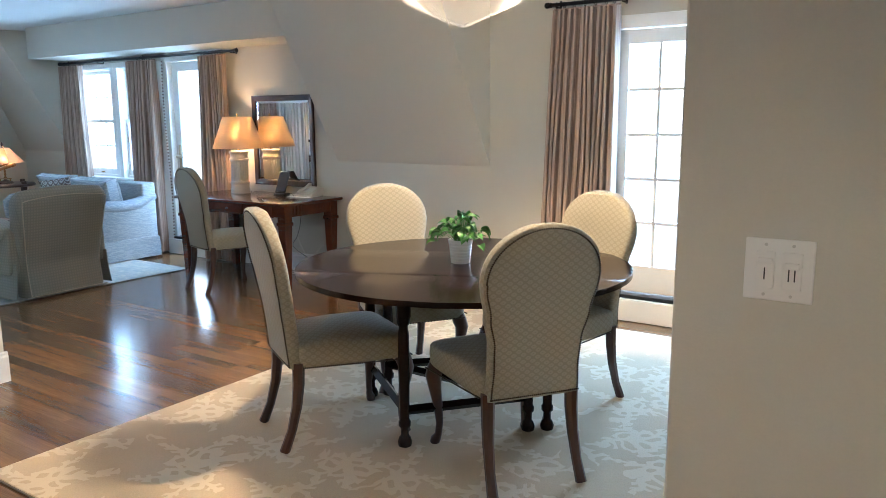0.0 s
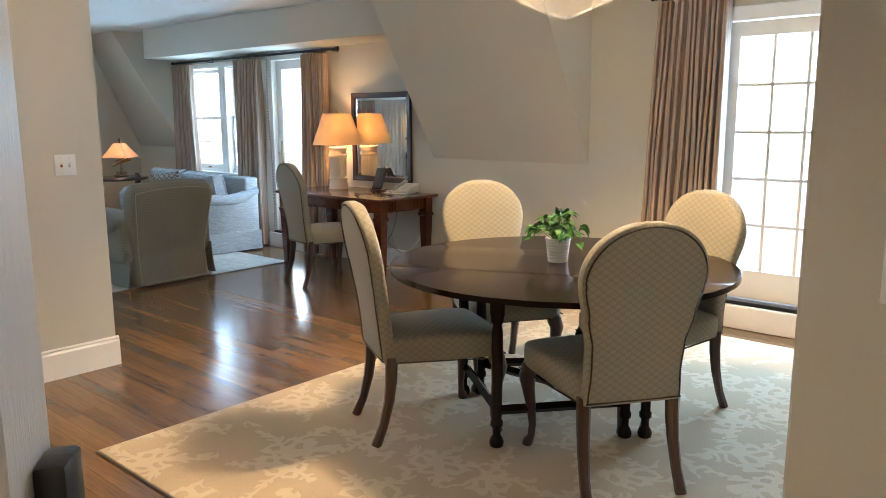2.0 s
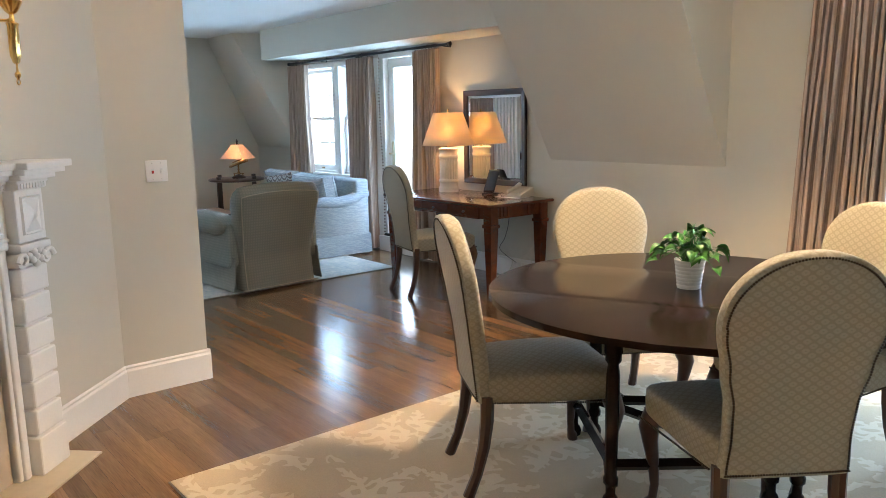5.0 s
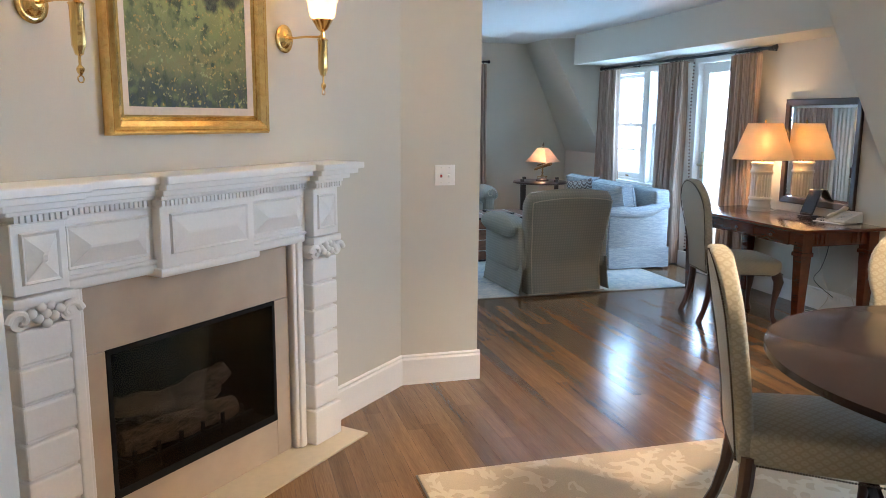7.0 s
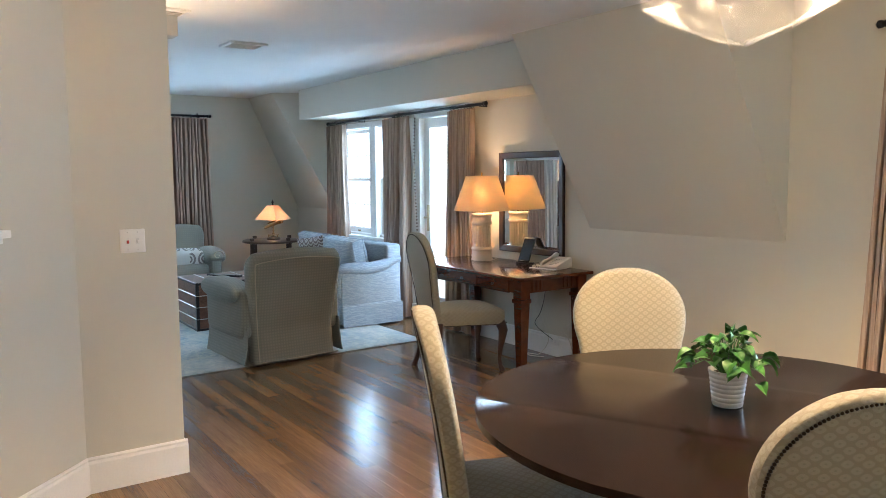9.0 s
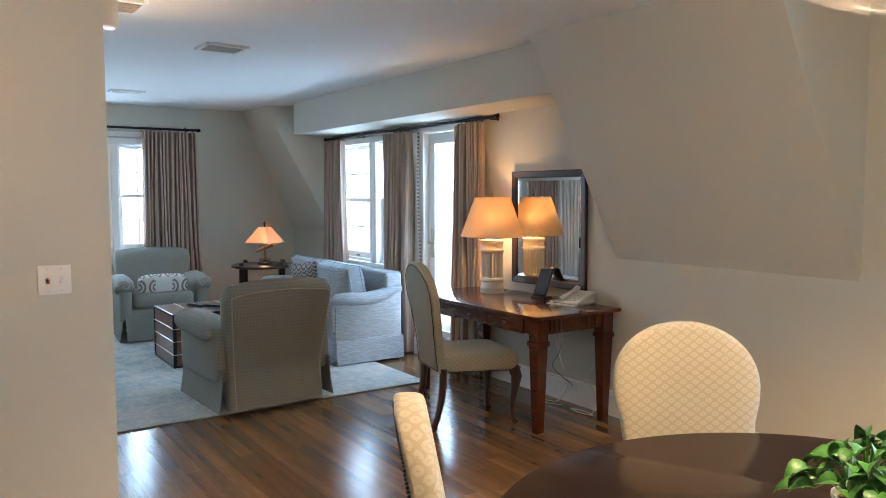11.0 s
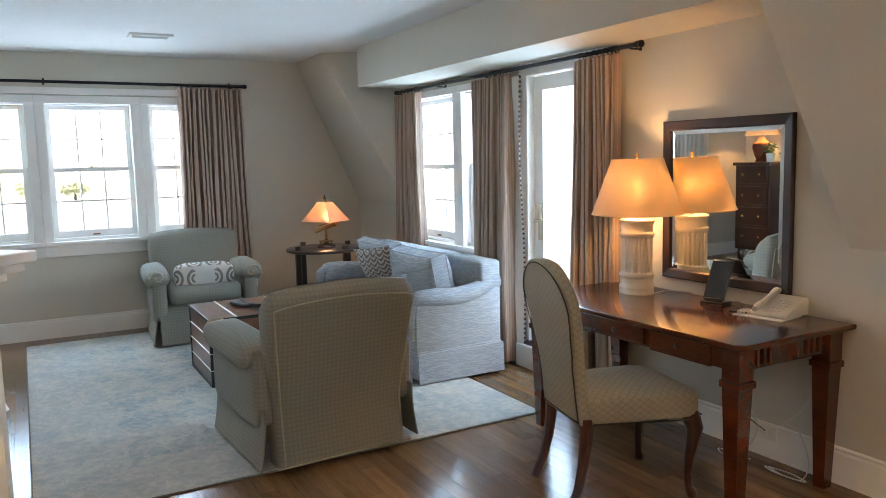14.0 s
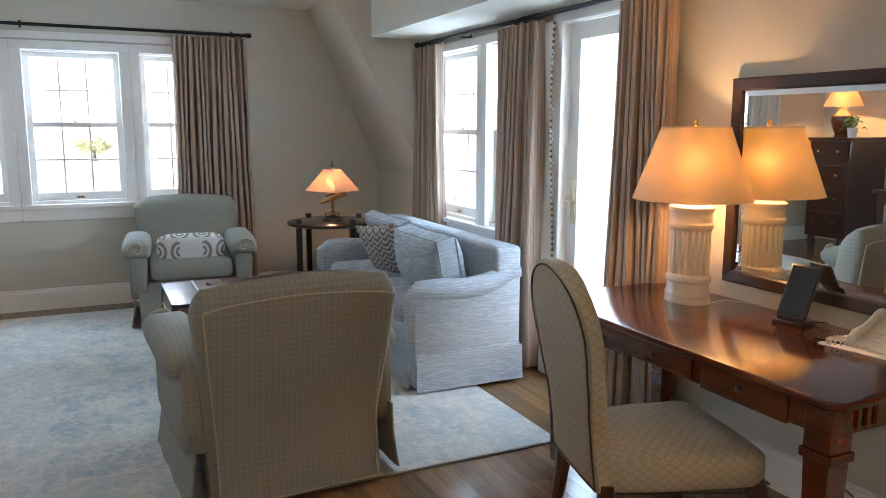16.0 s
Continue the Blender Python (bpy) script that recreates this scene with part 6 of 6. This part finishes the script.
def armchair(m, label):
    """Front to +y, the back's foot at y = -0.42."""
    root = thing("armchair", m, label, "armchair", "sage armchairs")
    part("base", boxes(((-0.36, -0.36, 0.10), (0.36, 0.38, 0.34)), bevel=0.03, seg=3), SAGE, root)
    bm = bmesh.new()
    pillow(bm, (0, 0.09, 0.415), (0.60, 0.64, 0.17), 0.4, 0.2)
    part("seat_cushion", bm, SAGE, root)
    # back: a thick raked slab with a rounded top
    bm = bmesh.new()
    rows = []
    for j in range(25):
        v = j / 24
        z = 0.015 + 0.905 * v
        q = max(0.0, (z - 0.28) / 0.64)
        h = 0.358 + 0.048 * min(1, q * 1.2)
        top = max(0.0, (v - 0.86) / 0.14)
        h *= 1 - 0.10 * top ** 3
        y = -0.30 - 0.12 * q - 0.035 * (max(0, 0.34 - z) / 0.33) ** 1.5
        th = 0.095 * math.sqrt(max(0.02, 1 - max(0, (v - 0.84) / 0.165) ** 2))
        ring = []
        for i in range(36):
            a = 2 * math.pi * i / 36
            c, s = math.cos(a), math.sin(a)
            x = h * math.copysign(abs(c) ** 0.32, c)
            crown = -0.035 * (x / 0.4) ** 2 * v
            ring.append(bm.verts.new((x, y + th * math.copysign(abs(s) ** 0.42, s), z + crown)))
        rows.append(ring)
    for a, b in zip(rows, rows[1:]):
        for i in range(36):
            bm.faces.new((a[i], a[(i + 1) % 36], b[(i + 1) % 36], b[i]))
    bm.faces.new(rows[0][::-1])
    bm.faces.new(rows[-1])
    back = part("backrest", bm, SAGE, root)
    # piping round the outside back
    pts = []
    for j in range(19):
        z = 0.03 + 0.81 * j / 18
        v = max(0.0, (z - 0.28) / 0.64)
        pts.append((-(0.358 + 0.048 * min(1, v * 1.2)) + 0.03, -0.30 - 0.12 * v - 0.093 - 0.035 * (max(0, 0.34 - z) / 0.33) ** 1.5, z - 0.03 * v))
    for k in range(1, 16):
        x = -0.365 + 0.73 * k / 16
        pts.append((x, -0.30 - 0.12 * 0.88 - 0.094, 0.28 + 0.64 * 0.885 - 0.032 * (x / 0.4) ** 2))
    pts += [(-x, y, z) for x, y, z in reversed(pts[:19])]
    part("piping", sweep(pts, 0.0045, 6), PIPING, back)
    for s in (-1, 1):
        bm = bmesh.new()
        pillow(bm, (s * 0.375, 0.02, 0.40), (0.13, 0.74, 0.40), 0.25, 0.2)
        arm = part("arm", bm, SAGE, root)
        bm = bmesh.new()
        pillow(bm, (s * 0.385, 0.055, 0.570), (0.205, 0.73, 0.200), 0.9, 0.25, nu=36, nv=18)
        for v in bm.verts:
            v.co.z -= 0.03 * max(0, -v.co.y)
        part("arm_roll", bm, SAGE, arm)
        sp = [(s * (0.385 + (0.070 - 0.0058 * k) * math.cos(k * 0.62)), 0.413, 0.585 + (0.066 - 0.0055 * k) * math.sin(k * 0.62)) for k in range(12)]
        part("scroll", sweep(sp, [0.010 - 0.0004 * k for k in range(12)], 7), PIPING, arm)
    # skirt panels with open corners
    bm = bmesh.new()
    skirt_panel(bm, -0.38, 0.38, 0.385, 0.015, 0.29, 0.03)
    part("skirt", bm, SAGE, root)
    for s in (-1, 1):
        bm = bmesh.new()
        skirt_panel(bm, -0.40, 0.39, 0.415, 0.015, 0.31, 0.03)
        bmesh.ops.transform(bm, matrix=Matrix.Rotation(-s * math.pi / 2, 4, "Z"), verts=bm.verts)
        part("skirt", bm, SAGE, root)
    bm = sweep([(-0.37 + 0.037 * k, -0.432, 0.022) for k in range(21)], 0.0045, 6)
    part("hem_cord", bm, PIPING, root)
    return root


a1 = armchair(facing(-6.63, 3.69, -1.0, -0.06) @ pose(0, 0, 0.012), "sage dotted rolled-arm armchair with a skirt on the rug")
tagged(copy_thing(a1, facing(-9.60, 3.70, 1.0, -0.08) @ pose(0, 0, 0.012)), "sage rolled-arm armchair with a skirt under the gable window")
lum = thing("lumbar_pillow", facing(-9.45, 3.69, 1.0, -0.08) @ pose(0, 0.12, 0.575, -12), "white oblong pillow printed with grey scrolls", "pillow")
bm = bmesh.new()
pillow(bm, (0, 0, 0), (0.50, 0.13, 0.23), 0.55, 0.35)
part("cover", bm, CUSHPRINT, lum)
for nm, x0, x1, sc, cl in (("band", -0.085, 0.085, 1.012, CUSHBAND), ("stripe", -0.075, -0.045, 1.020, LINEN), ("stripe", 0.045, 0.075, 1.020, LINEN)):
    bm = bmesh.new()
    pillow(bm, (0, 0, 0), (0.50 * sc, 0.13 * sc * 1.02, 0.23 * sc), 0.55, 0.35, nu=160)
    bmesh.ops.delete(bm, geom=[f for f in bm.faces if not x0 < f.calc_center_median().x < x1 or f.calc_center_median().y < 0.035 or abs(f.calc_center_median().z) > 0.10], context="FACES")
    part(nm, bm, cl, lum, "white band" if nm == "band" else "grey stripe")

SOFA = Matrix.Translation((-8.02, 4.93, 0.012)) @ Matrix.Rotation(math.pi, 4, "Z")   # front to -y
sofa = thing("sofa", SOFA, "pale blue-grey linen sofa with scroll arms under the windows", "sofa")
SW = 0.86
part("base", boxes(((-SW + 0.02, -0.33, 0.03), (SW - 0.02, 0.34, 0.36)), bevel=0.025, seg=3), LINEN, sofa)
bm = bmesh.new()
for s in (-1, 1):
    skirt_panel(bm, -SW + 0.01, SW - 0.01, 0.345 if s > 0 else -0.335, 0.01, 0.21, 0.012 * s)
part("skirt", bm, LINEN, sofa)
for x in (-0.36, 0.36):
    bm = bmesh.new()
    pillow(bm, (x, 0.07, 0.42), (0.70, 0.58, 0.17), 0.4, 0.2)
    part("seat_cushion", bm, LINEN, sofa)
bm = bmesh.new()
box(bm, (-SW - 0.052, -0.337, 0.03), (SW + 0.052, -0.16, 0.80), 0.032, 3)
part("backrest", bm, LINEN, sofa)
for s in (-1, 1):
    # arm panel whose top sweeps up to the back
    out = [(-0.30, 0.03), (0.345, 0.03), (0.345, 0.50), (0.33, 0.575), (0.28, 0.60), (0.18, 0.585), (0.02, 0.575), (-0.10, 0.59), (-0.20, 0.63), (-0.30, 0.65)]
    bm = prism(bmesh.new(), out, s * SW - 0.055, s * SW + 0.055, "x")
    bmesh.ops.bevel(bm, geom=[e for e in bm.edges if abs(e.verts[0].co.x - e.verts[1].co.x) < 1e-5 or True], offset=0.012, segments=2, affect="EDGES", profile=0.5)
    arm = part("arm", bm, LINEN, sofa)
    bm = sweep([(s * (SW + 0.01), y, z) for y, z in ((-0.325, 0.66), (-0.25, 0.635), (-0.14, 0.585), (0.02, 0.562), (0.18, 0.572), (0.30, 0.575), (0.352, 0.545), (0.356, 0.45), (0.35, 0.30))], [0.058, 0.060, 0.064, 0.066, 0.066, 0.06, 0.045, 0.035, 0.025], 14)
    part("arm_roll", bm, LINEN, arm)
    part("welt", boxes(((s * SW + s * 0.050 - 0.008, -0.33, 0.212), (s * SW + s * 0.050 + 0.008, 0.34, 0.224)), bevel=0.004), LINEN, arm)
    bm = bmesh.new()
    skirt_panel(bm, -0.34, 0.34, SW + 0.066, 0.01, 0.212, 0.012)
    bmesh.ops.transform(bm, matrix=Matrix.Rotation(-s * math.pi / 2, 4, "Z"), verts=bm.verts)
    part("skirt", bm, LINEN, arm)


def stuffed(bm, w, t, h, edge, n, puff, pinch, seed):
    """A sewn cushion in the xz plane: an edge of some thickness, puffed faces, edges drawn in."""
    nu, nv, faces = 28, 20, []
    for side in (-1, 1):
        grid = []
        for j in range(nv + 1):
            v = -math.cos(math.pi * j / nv)
            row = []
            for i in range(nu + 1):
                u = -math.cos(math.pi * i / nu)
                full = ((1 - abs(u) ** n) * (1 - abs(v) ** n)) ** puff
                crease = 0.016 * full * noise.noise(Vector((u * 2.0 + v * 1.5 + seed, v * 8 - u * 2, side)))
                y = side * (edge / 2 + (t - edge) / 2 * full) + crease
                row.append(bm.verts.new((w / 2 * u * (1 - pinch * (1 - v * v)), y, h / 2 * v * (1 - pinch * (1 - u * u)))))
            grid.append(row)
        for a, b in zip(grid, grid[1:]):
            for i in range(nu):
                bm.faces.new((a[i], a[i + 1], b[i + 1], b[i]))
        faces.append(grid)
    p, q = faces
    ring = lambda g: [g[0][i] for i in range(nu)] + [g[j][nu] for j in range(nv)] + [g[nv][nu - i] for i in range(nu)] + [g[nv - j][0] for j in range(nv)]
    a, b = ring(p), ring(q)
    for i in range(len(a)):
        bm.faces.new((a[i], a[(i + 1) % len(a)], b[(i + 1) % len(a)], b[i]))
    bmesh.ops.recalc_face_normals(bm, faces=bm.faces)
    return [v.co.copy() for v in a], [v.co.copy() for v in b]


def cushion(name, m, size, cloth, label, boxy=True, seed=0):
    root = thing(name, m, label, "cushion")
    bm = bmesh.new()
    edges = stuffed(bm, size[0], size[1], size[2], size[1] * (0.40 if boxy else 0.06), 2.3 if boxy else 2.2, 0.5 if boxy else 0.6, 0.035 if boxy else 0.07, seed)
    part("cover", bm, cloth, root)
    for e in edges if boxy else edges[:1]:
        part("piping", sweep(e + e[:1], [0.005] * (len(e) + 1), 6), cloth, root)
    return root


cushion("back_cushion", SOFA @ pose(-0.44, 0.05, 0.665, -12), (0.66, 0.30, 0.36), LINEN, "large linen back cushion leaning on the sofa", seed=1)
cushion("back_cushion", SOFA @ pose(0.40, -0.055, 0.66, -22), (0.72, 0.20, 0.39), LINEN, "large linen back cushion leaning on the sofa", seed=2)
cushion("scatter_cushion", SOFA @ pose(0.13, 0.115, 0.645, -24, 8, 18), (0.42, 0.15, 0.40), CHEVRON, "brown and white chevron scatter cushion on the sofa", False, 3)

trunk = thing("steamer_trunk", pose(-8.17, 3.77, 0.012), "dark wooden steamer trunk with black edges used as a coffee table", "trunk")
TX, TY, THT = 0.345, 0.38, 0.47
part("body", boxes(((-TX + 0.006, -TY + 0.006, 0.0), (TX - 0.006, TY - 0.006, 0.34)), bevel=0.003), LEATHER, trunk, smooth=False)
lid = part("lid", boxes(((-TX + 0.006, -TY + 0.006, 0.346), (TX - 0.006, TY - 0.006, THT)), bevel=0.004), LEATHER, trunk, smooth=False)
for x in (-TX, TX - 0.03):
    for y in (-TY, TY - 0.03):
        part("corner_strip", boxes(((x, y, 0), (x + 0.03, y + 0.03, THT + 0.002)), bevel=0.003), TRUNKEDGE, trunk, smooth=False)
for z, hb in ((0.0, 0.022), (0.112, 0.007), (0.228, 0.007), (0.339, 0.008), (THT - 0.022, 0.022)):
    part("edge_band", boxes(((-TX - 0.001, -TY - 0.001, z), (TX + 0.001, -TY + 0.008, z + hb)), ((-TX - 0.001, TY - 0.008, z), (TX + 0.001, TY + 0.001, z + hb)), ((-TX - 0.0012, -TY, z + 0.0005), (-TX + 0.008, TY, z + hb - 0.0005)), ((TX - 0.008, -TY, z + 0.0005), (TX + 0.0012, TY, z + hb - 0.0005)), bevel=0.002, seg=1), NICKEL if hb < 0.02 else TRUNKEDGE, trunk, smooth=False)
for y in (-0.19, 0.0, 0.19):
    part("lid_strap", boxes(((-TX, y - 0.006, THT - 0.002), (TX, y + 0.006, THT + 0.005)), bevel=0.002, seg=1), NICKEL if y else TRUNKEDGE, lid, smooth=False)
part("handle", sweep([(TX + 0.004, -0.09, 0.27), (TX + 0.03, -0.07, 0.25), (TX + 0.035, 0, 0.235), (TX + 0.03, 0.07, 0.25), (TX + 0.004, 0.09, 0.27)], 0.009, 8), TRUNKEDGE, trunk)
for x, y, r in ((-0.05, -0.05, 20), (0.10, 0.08, 35)):
    bk = tagged(link_mesh("remote_control", boxes(((-0.10, -0.028, 0), (0.10, 0.028, 0.022)), bevel=0.006), BLACKPL), "black remote control lying on the trunk", "remote control")
    bk.matrix_world = pose(-8.15 + x, 3.75 + y, 0.012 + THT + 0.006, 0, 0, r)

st = thing("side_table", pose(-9.36, 4.78, 0), "dark round side table with square corner posts", "table")
part("tabletop", lathe([(0.02, 0.70), (0.33, 0.70), (0.345, 0.706), (0.345, 0.722), (0.335, 0.730), (0.02, 0.731)], 48), EBONY, st)
part("lower_shelf", lathe([(0.02, 0.20), (0.29, 0.20), (0.295, 0.21), (0.29, 0.222), (0.02, 0.222)], 40), EBONY, st)
for k in range(4):
    a = radians(20 + 90 * k)
    x, y = 0.30 * math.cos(a), 0.30 * math.sin(a)
    part("leg", boxes(((x - 0.021, y - 0.021, 0.0), (x + 0.021, y + 0.021, 0.765)), bevel=0.004), EBONY, st, smooth=False)

tl = thing("telescope_lamp", pose(-9.33, 4.80, 0.731, 0, 0, 30), "lit small lamp with a brass telescope stem and pleated shade", "lamp")
part("base", lathe([(0.02, 0), (0.085, 0), (0.085, 0.018), (0.075, 0.026), (0.065, 0.030), (0.02, 0.045), (0.012, 0.05)], 32), EBONY, tl)
for k in range(3):
    a = k * 2.094
    part("foot_rod", sweep([(0.06 * math.cos(a), 0.06 * math.sin(a), 0.03), (0.06 * math.cos(a), 0.06 * math.sin(a), 0.06)], 0.006, 8), OLDBRASS, tl)
part("gallery", lathe([(0.058, 0.056), (0.066, 0.056), (0.066, 0.064), (0.058, 0.064)], 28), OLDBRASS, tl)
part("stem", lathe([(0.012, 0.045), (0.02, 0.07), (0.008, 0.09), (0.014, 0.11), (0.008, 0.13), (0.012, 0.15), (0.006, 0.17), (0.005, 0.46)], 16), OLDBRASS, tl)
part("telescope", sweep([(-0.13, 0, 0.140), (-0.11, 0, 0.147), (-0.108, 0, 0.148), (0.0, 0, 0.185), (0.002, 0, 0.186), (0.09, 0, 0.216), (0.092, 0, 0.217), (0.13, 0, 0.230)], [0.012, 0.012, 0.017, 0.017, 0.021, 0.021, 0.026, 0.026], 16), OLDBRASS, tl)
part("telescope", sweep([(-0.08, 0, 0.195), (0.0, 0, 0.222), (0.05, 0, 0.240)], [0.008, 0.010, 0.012], 12), OLDBRASS, tl)
bm = bmesh.new()
rr = []
for z, h in ((0.245, 0.165), (0.30, 0.128), (0.36, 0.090), (0.42, 0.052)):
    rr.append([bm.verts.new((h * x, h * y * 0.9, z)) for x, y in ((-1, -1), (0, -1.0), (1, -1), (1, 0), (1, 1), (0, 1), (-1, 1), (-1, 0))])
for p, q in zip(rr, rr[1:]):
    for i in range(8):
        bm.faces.new((p[i], p[(i + 1) % 8], q[(i + 1) % 8], q[i]))
bmesh.ops.solidify(bm, geom=list(bm.faces), thickness=0.002)
part("shade", bm, SHADE2, tl, "glowing square linen shade")
part("finial", lathe([(0.005, 0.42), (0.014, 0.43), (0.008, 0.44), (0.016, 0.455), (0.010, 0.47), (0.004, 0.485), (0.002, 0.49)], 14), EBONY, tl)

# ---- the far side of the lounge, seen in the mirror ----
chest = thing("chest_of_drawers", pose(-9.58, -0.18, 0), "tall dark chest of drawers on bun feet", "chest")
part("carcass", boxes(((-0.27, -0.38, 0.14), (0.27, 0.26, 1.28)), ((-0.30, -0.40, 1.28), (0.30, 0.29, 1.32)), bevel=0.006), CHAIRLEG, chest, smooth=False)
for z in (0.20, 0.48, 0.76, 1.04):
    d = part("drawer", boxes(((-0.24, 0.262, z), (0.24, 0.285, z + 0.24)), bevel=0.005), CHAIRLEG, chest, smooth=False)
    for x in (-0.13, 0.13):
        part("knob", lathe([(0.007, 0), (0.016, 0.012), (0.003, 0.02)], 12, m=Matrix.Translation((x, 0.285, z + 0.12)) @ Matrix.Rotation(-math.pi / 2, 4, "X")), BRASS, d)
for x in (-0.22, 0.22):
    for y in (-0.32, 0.20):
        part("foot", lathe([(0.03, 0), (0.05, 0.04), (0.05, 0.08), (0.035, 0.12), (0.04, 0.14)], 16, m=Matrix.Translation((x, y, 0))), CHAIRLEG, chest)
cl = thing("ginger_jar_lamp", pose(-9.62, -0.15, 1.32), "lit oxblood ceramic lamp with a pleated shade", "lamp")
part("jar", lathe([(0.05, 0), (0.08, 0.0), (0.085, 0.02), (0.07, 0.03), (0.10, 0.10), (0.125, 0.19), (0.12, 0.25), (0.06, 0.30), (0.05, 0.33), (0.01, 0.34)], 32), REDPOT, cl)
part("stem", sweep([(0, 0, 0.33), (0, 0, 0.62)], 0.006, 8), BRASS, cl)
part("shade", cone_shade(bmesh.new(), 0.22, 0.36, 0.10, 0.60, 48), SHADE, cl)
pothos(pose(-9.38, -0.02, 1.32), "small green potted plant on the chest", 9, 34, 0.8)
side = thing("door_4", pose(-8.95, -0.58, 0, 0, 0, 12), "white painted inner door standing ajar", "door", kind="structure")
part("door_leaf", boxes(((0, 0, 0.01), (0.85, 0.04, 2.05)), bevel=0.004), TRIM, side, smooth=False)
part("door_handle", lathe([(0.012, 0), (0.012, 0.03), (0.026, 0.04), (0.026, 0.06), (0.006, 0.07)], 16, m=Matrix.Translation((0.07, 0.04, 1.0)) @ Matrix.Rotation(-math.pi / 2, 4, "X")), IRON, side)
con = thing("console_table", pose(-8.35, 0.10, 0), "dark console table with one drawer", "table")
part("tabletop", boxes(((-0.50, -0.2, 0.74), (0.50, 0.2, 0.77)), bevel=0.005), CHAIRLEG, con, smooth=False)
part("drawer", boxes(((-0.46, -0.16, 0.62), (0.46, 0.17, 0.74)), bevel=0.004), CHAIRLEG, con, smooth=False)
part("knob", lathe([(0.006, 0), (0.015, 0.012), (0.003, 0.02)], 12, m=Matrix.Translation((0, 0.17, 0.68)) @ Matrix.Rotation(-math.pi / 2, 4, "X")), WHITEPOT, con)
for x in (-0.43, 0.43):
    for y in (-0.14, 0.14):
        part("leg", boxes(((x - 0.025, y - 0.025, 0), (x + 0.025, y + 0.025, 0.62)), bevel=0.004), CHAIRLEG, con, smooth=False)

# ---- ceiling vents ----


def vent(x0, x1, y0, y1, label):
    root = thing("ceiling_vent", pose(0, 0, 0), label, "vent", "ceiling vents")
    z = CE
    part("frame", boxes(((x0, y0, z - 0.018), (x1, y0 + 0.03, z)), ((x0, y1 - 0.03, z - 0.018), (x1, y1, z)), ((x0, y0 + 0.03, z - 0.0179), (x0 + 0.03, y1 - 0.03, z)), ((x1 - 0.03, y0 + 0.03, z - 0.0179), (x1, y1 - 0.03, z)), bevel=0.003, seg=1), VENT, root, smooth=False)
    part("backing", boxes(((x0 + 0.03, y0 + 0.03, z - 0.004), (x1 - 0.03, y1 - 0.03, z - 0.001))), STONE, root, smooth=False)
    n = 6
    for i in range(n):
        xx = x0 + 0.04 + (x1 - x0 - 0.08) * i / (n - 1)
        bm = bmesh.new()
        box(bm, (-0.010, y0 + 0.03, -0.001), (0.010, y1 - 0.03, 0.001), 0, 1, Matrix.Translation((xx, 0, z - 0.012)) @ Matrix.Rotation(radians(35), 4, "Y"))
        part("slat", bm, VENT, root, smooth=False)


vent(-6.46, -6.20, 3.24, 3.54, "white slatted ceiling vent")
vent(-9.10, -8.93, 3.16, 3.48, "white slatted ceiling vent near the gable windows")
vent(-5.61, -5.31, 2.40, 2.69, "white slatted ceiling vent by the chimney")

# ---- oak strip floor ----
FLOOR = bpy.data.objects["floor"]
PWD, rnd = 0.083, random.Random(11)
shared = {}


def plank_mesh(ln):
    if ln not in shared:
        bm = boxes(((0, 0, 0), (ln, PWD - 0.0012, 0.006)), bevel=0.0008, seg=1)
        me = bpy.data.meshes.new("plank")
        bm.to_mesh(me)
        bm.free()
        me.materials.append(OAK)
        shared[ln] = me
    return shared[ln]


vs, fs, count = [], [], 0
y = -0.60
row = 0
while y < W - 0.02:
    x = XF + rnd.choice((0, -0.4, -0.8, -1.1, -0.2, -0.6))
    while x < 1.04:
        ln = rnd.choice((0.7, 0.95, 1.2, 1.45))
        x0, x1 = max(x, XF), min(x + ln, 1.04)
        if x1 - x0 > 0.02:
            near = -6.15 < x and x + ln < -3.2 and 1.3 < y < W - 0.1 and x1 - x0 == ln
            if near and count < 290:
                o = new("plank", plank_mesh(ln))
                o.parent = FLOOR
                o.location = (x, y, -0.006)
                count += 1
            else:
                n = len(vs)
                a, b = y, min(y + PWD - 0.0012, W)
                vs += [(x0, a, -0.006), (x1 - 0.0008, a, -0.006), (x1 - 0.0008, b, -0.006), (x0, b, -0.006), (x0, a, 0), (x1 - 0.0008, a, 0), (x1 - 0.0008, b, 0), (x0, b, 0)]
                fs += [(n + 4, n + 5, n + 6, n + 7), (n, n + 1, n + 5, n + 4), (n + 1, n + 2, n + 6, n + 5), (n + 2, n + 3, n + 7, n + 6), (n + 3, n, n + 4, n + 7)]
        x += ln
    y += PWD
me = bpy.data.meshes.new("planks")
me.from_pydata(vs, [], fs)
me.materials.append(OAK)
o = new("planks", me)
o.parent = FLOOR
tagged(o, "oak strips", kind="stuff")

# ---- ceiling fixture added around the corridor fill, out of view ----
cl2 = thing("ceiling_light", pose(-0.15, -0.85, 0), "round ceiling fixture added for the unseen corridor fill", "ceiling light")
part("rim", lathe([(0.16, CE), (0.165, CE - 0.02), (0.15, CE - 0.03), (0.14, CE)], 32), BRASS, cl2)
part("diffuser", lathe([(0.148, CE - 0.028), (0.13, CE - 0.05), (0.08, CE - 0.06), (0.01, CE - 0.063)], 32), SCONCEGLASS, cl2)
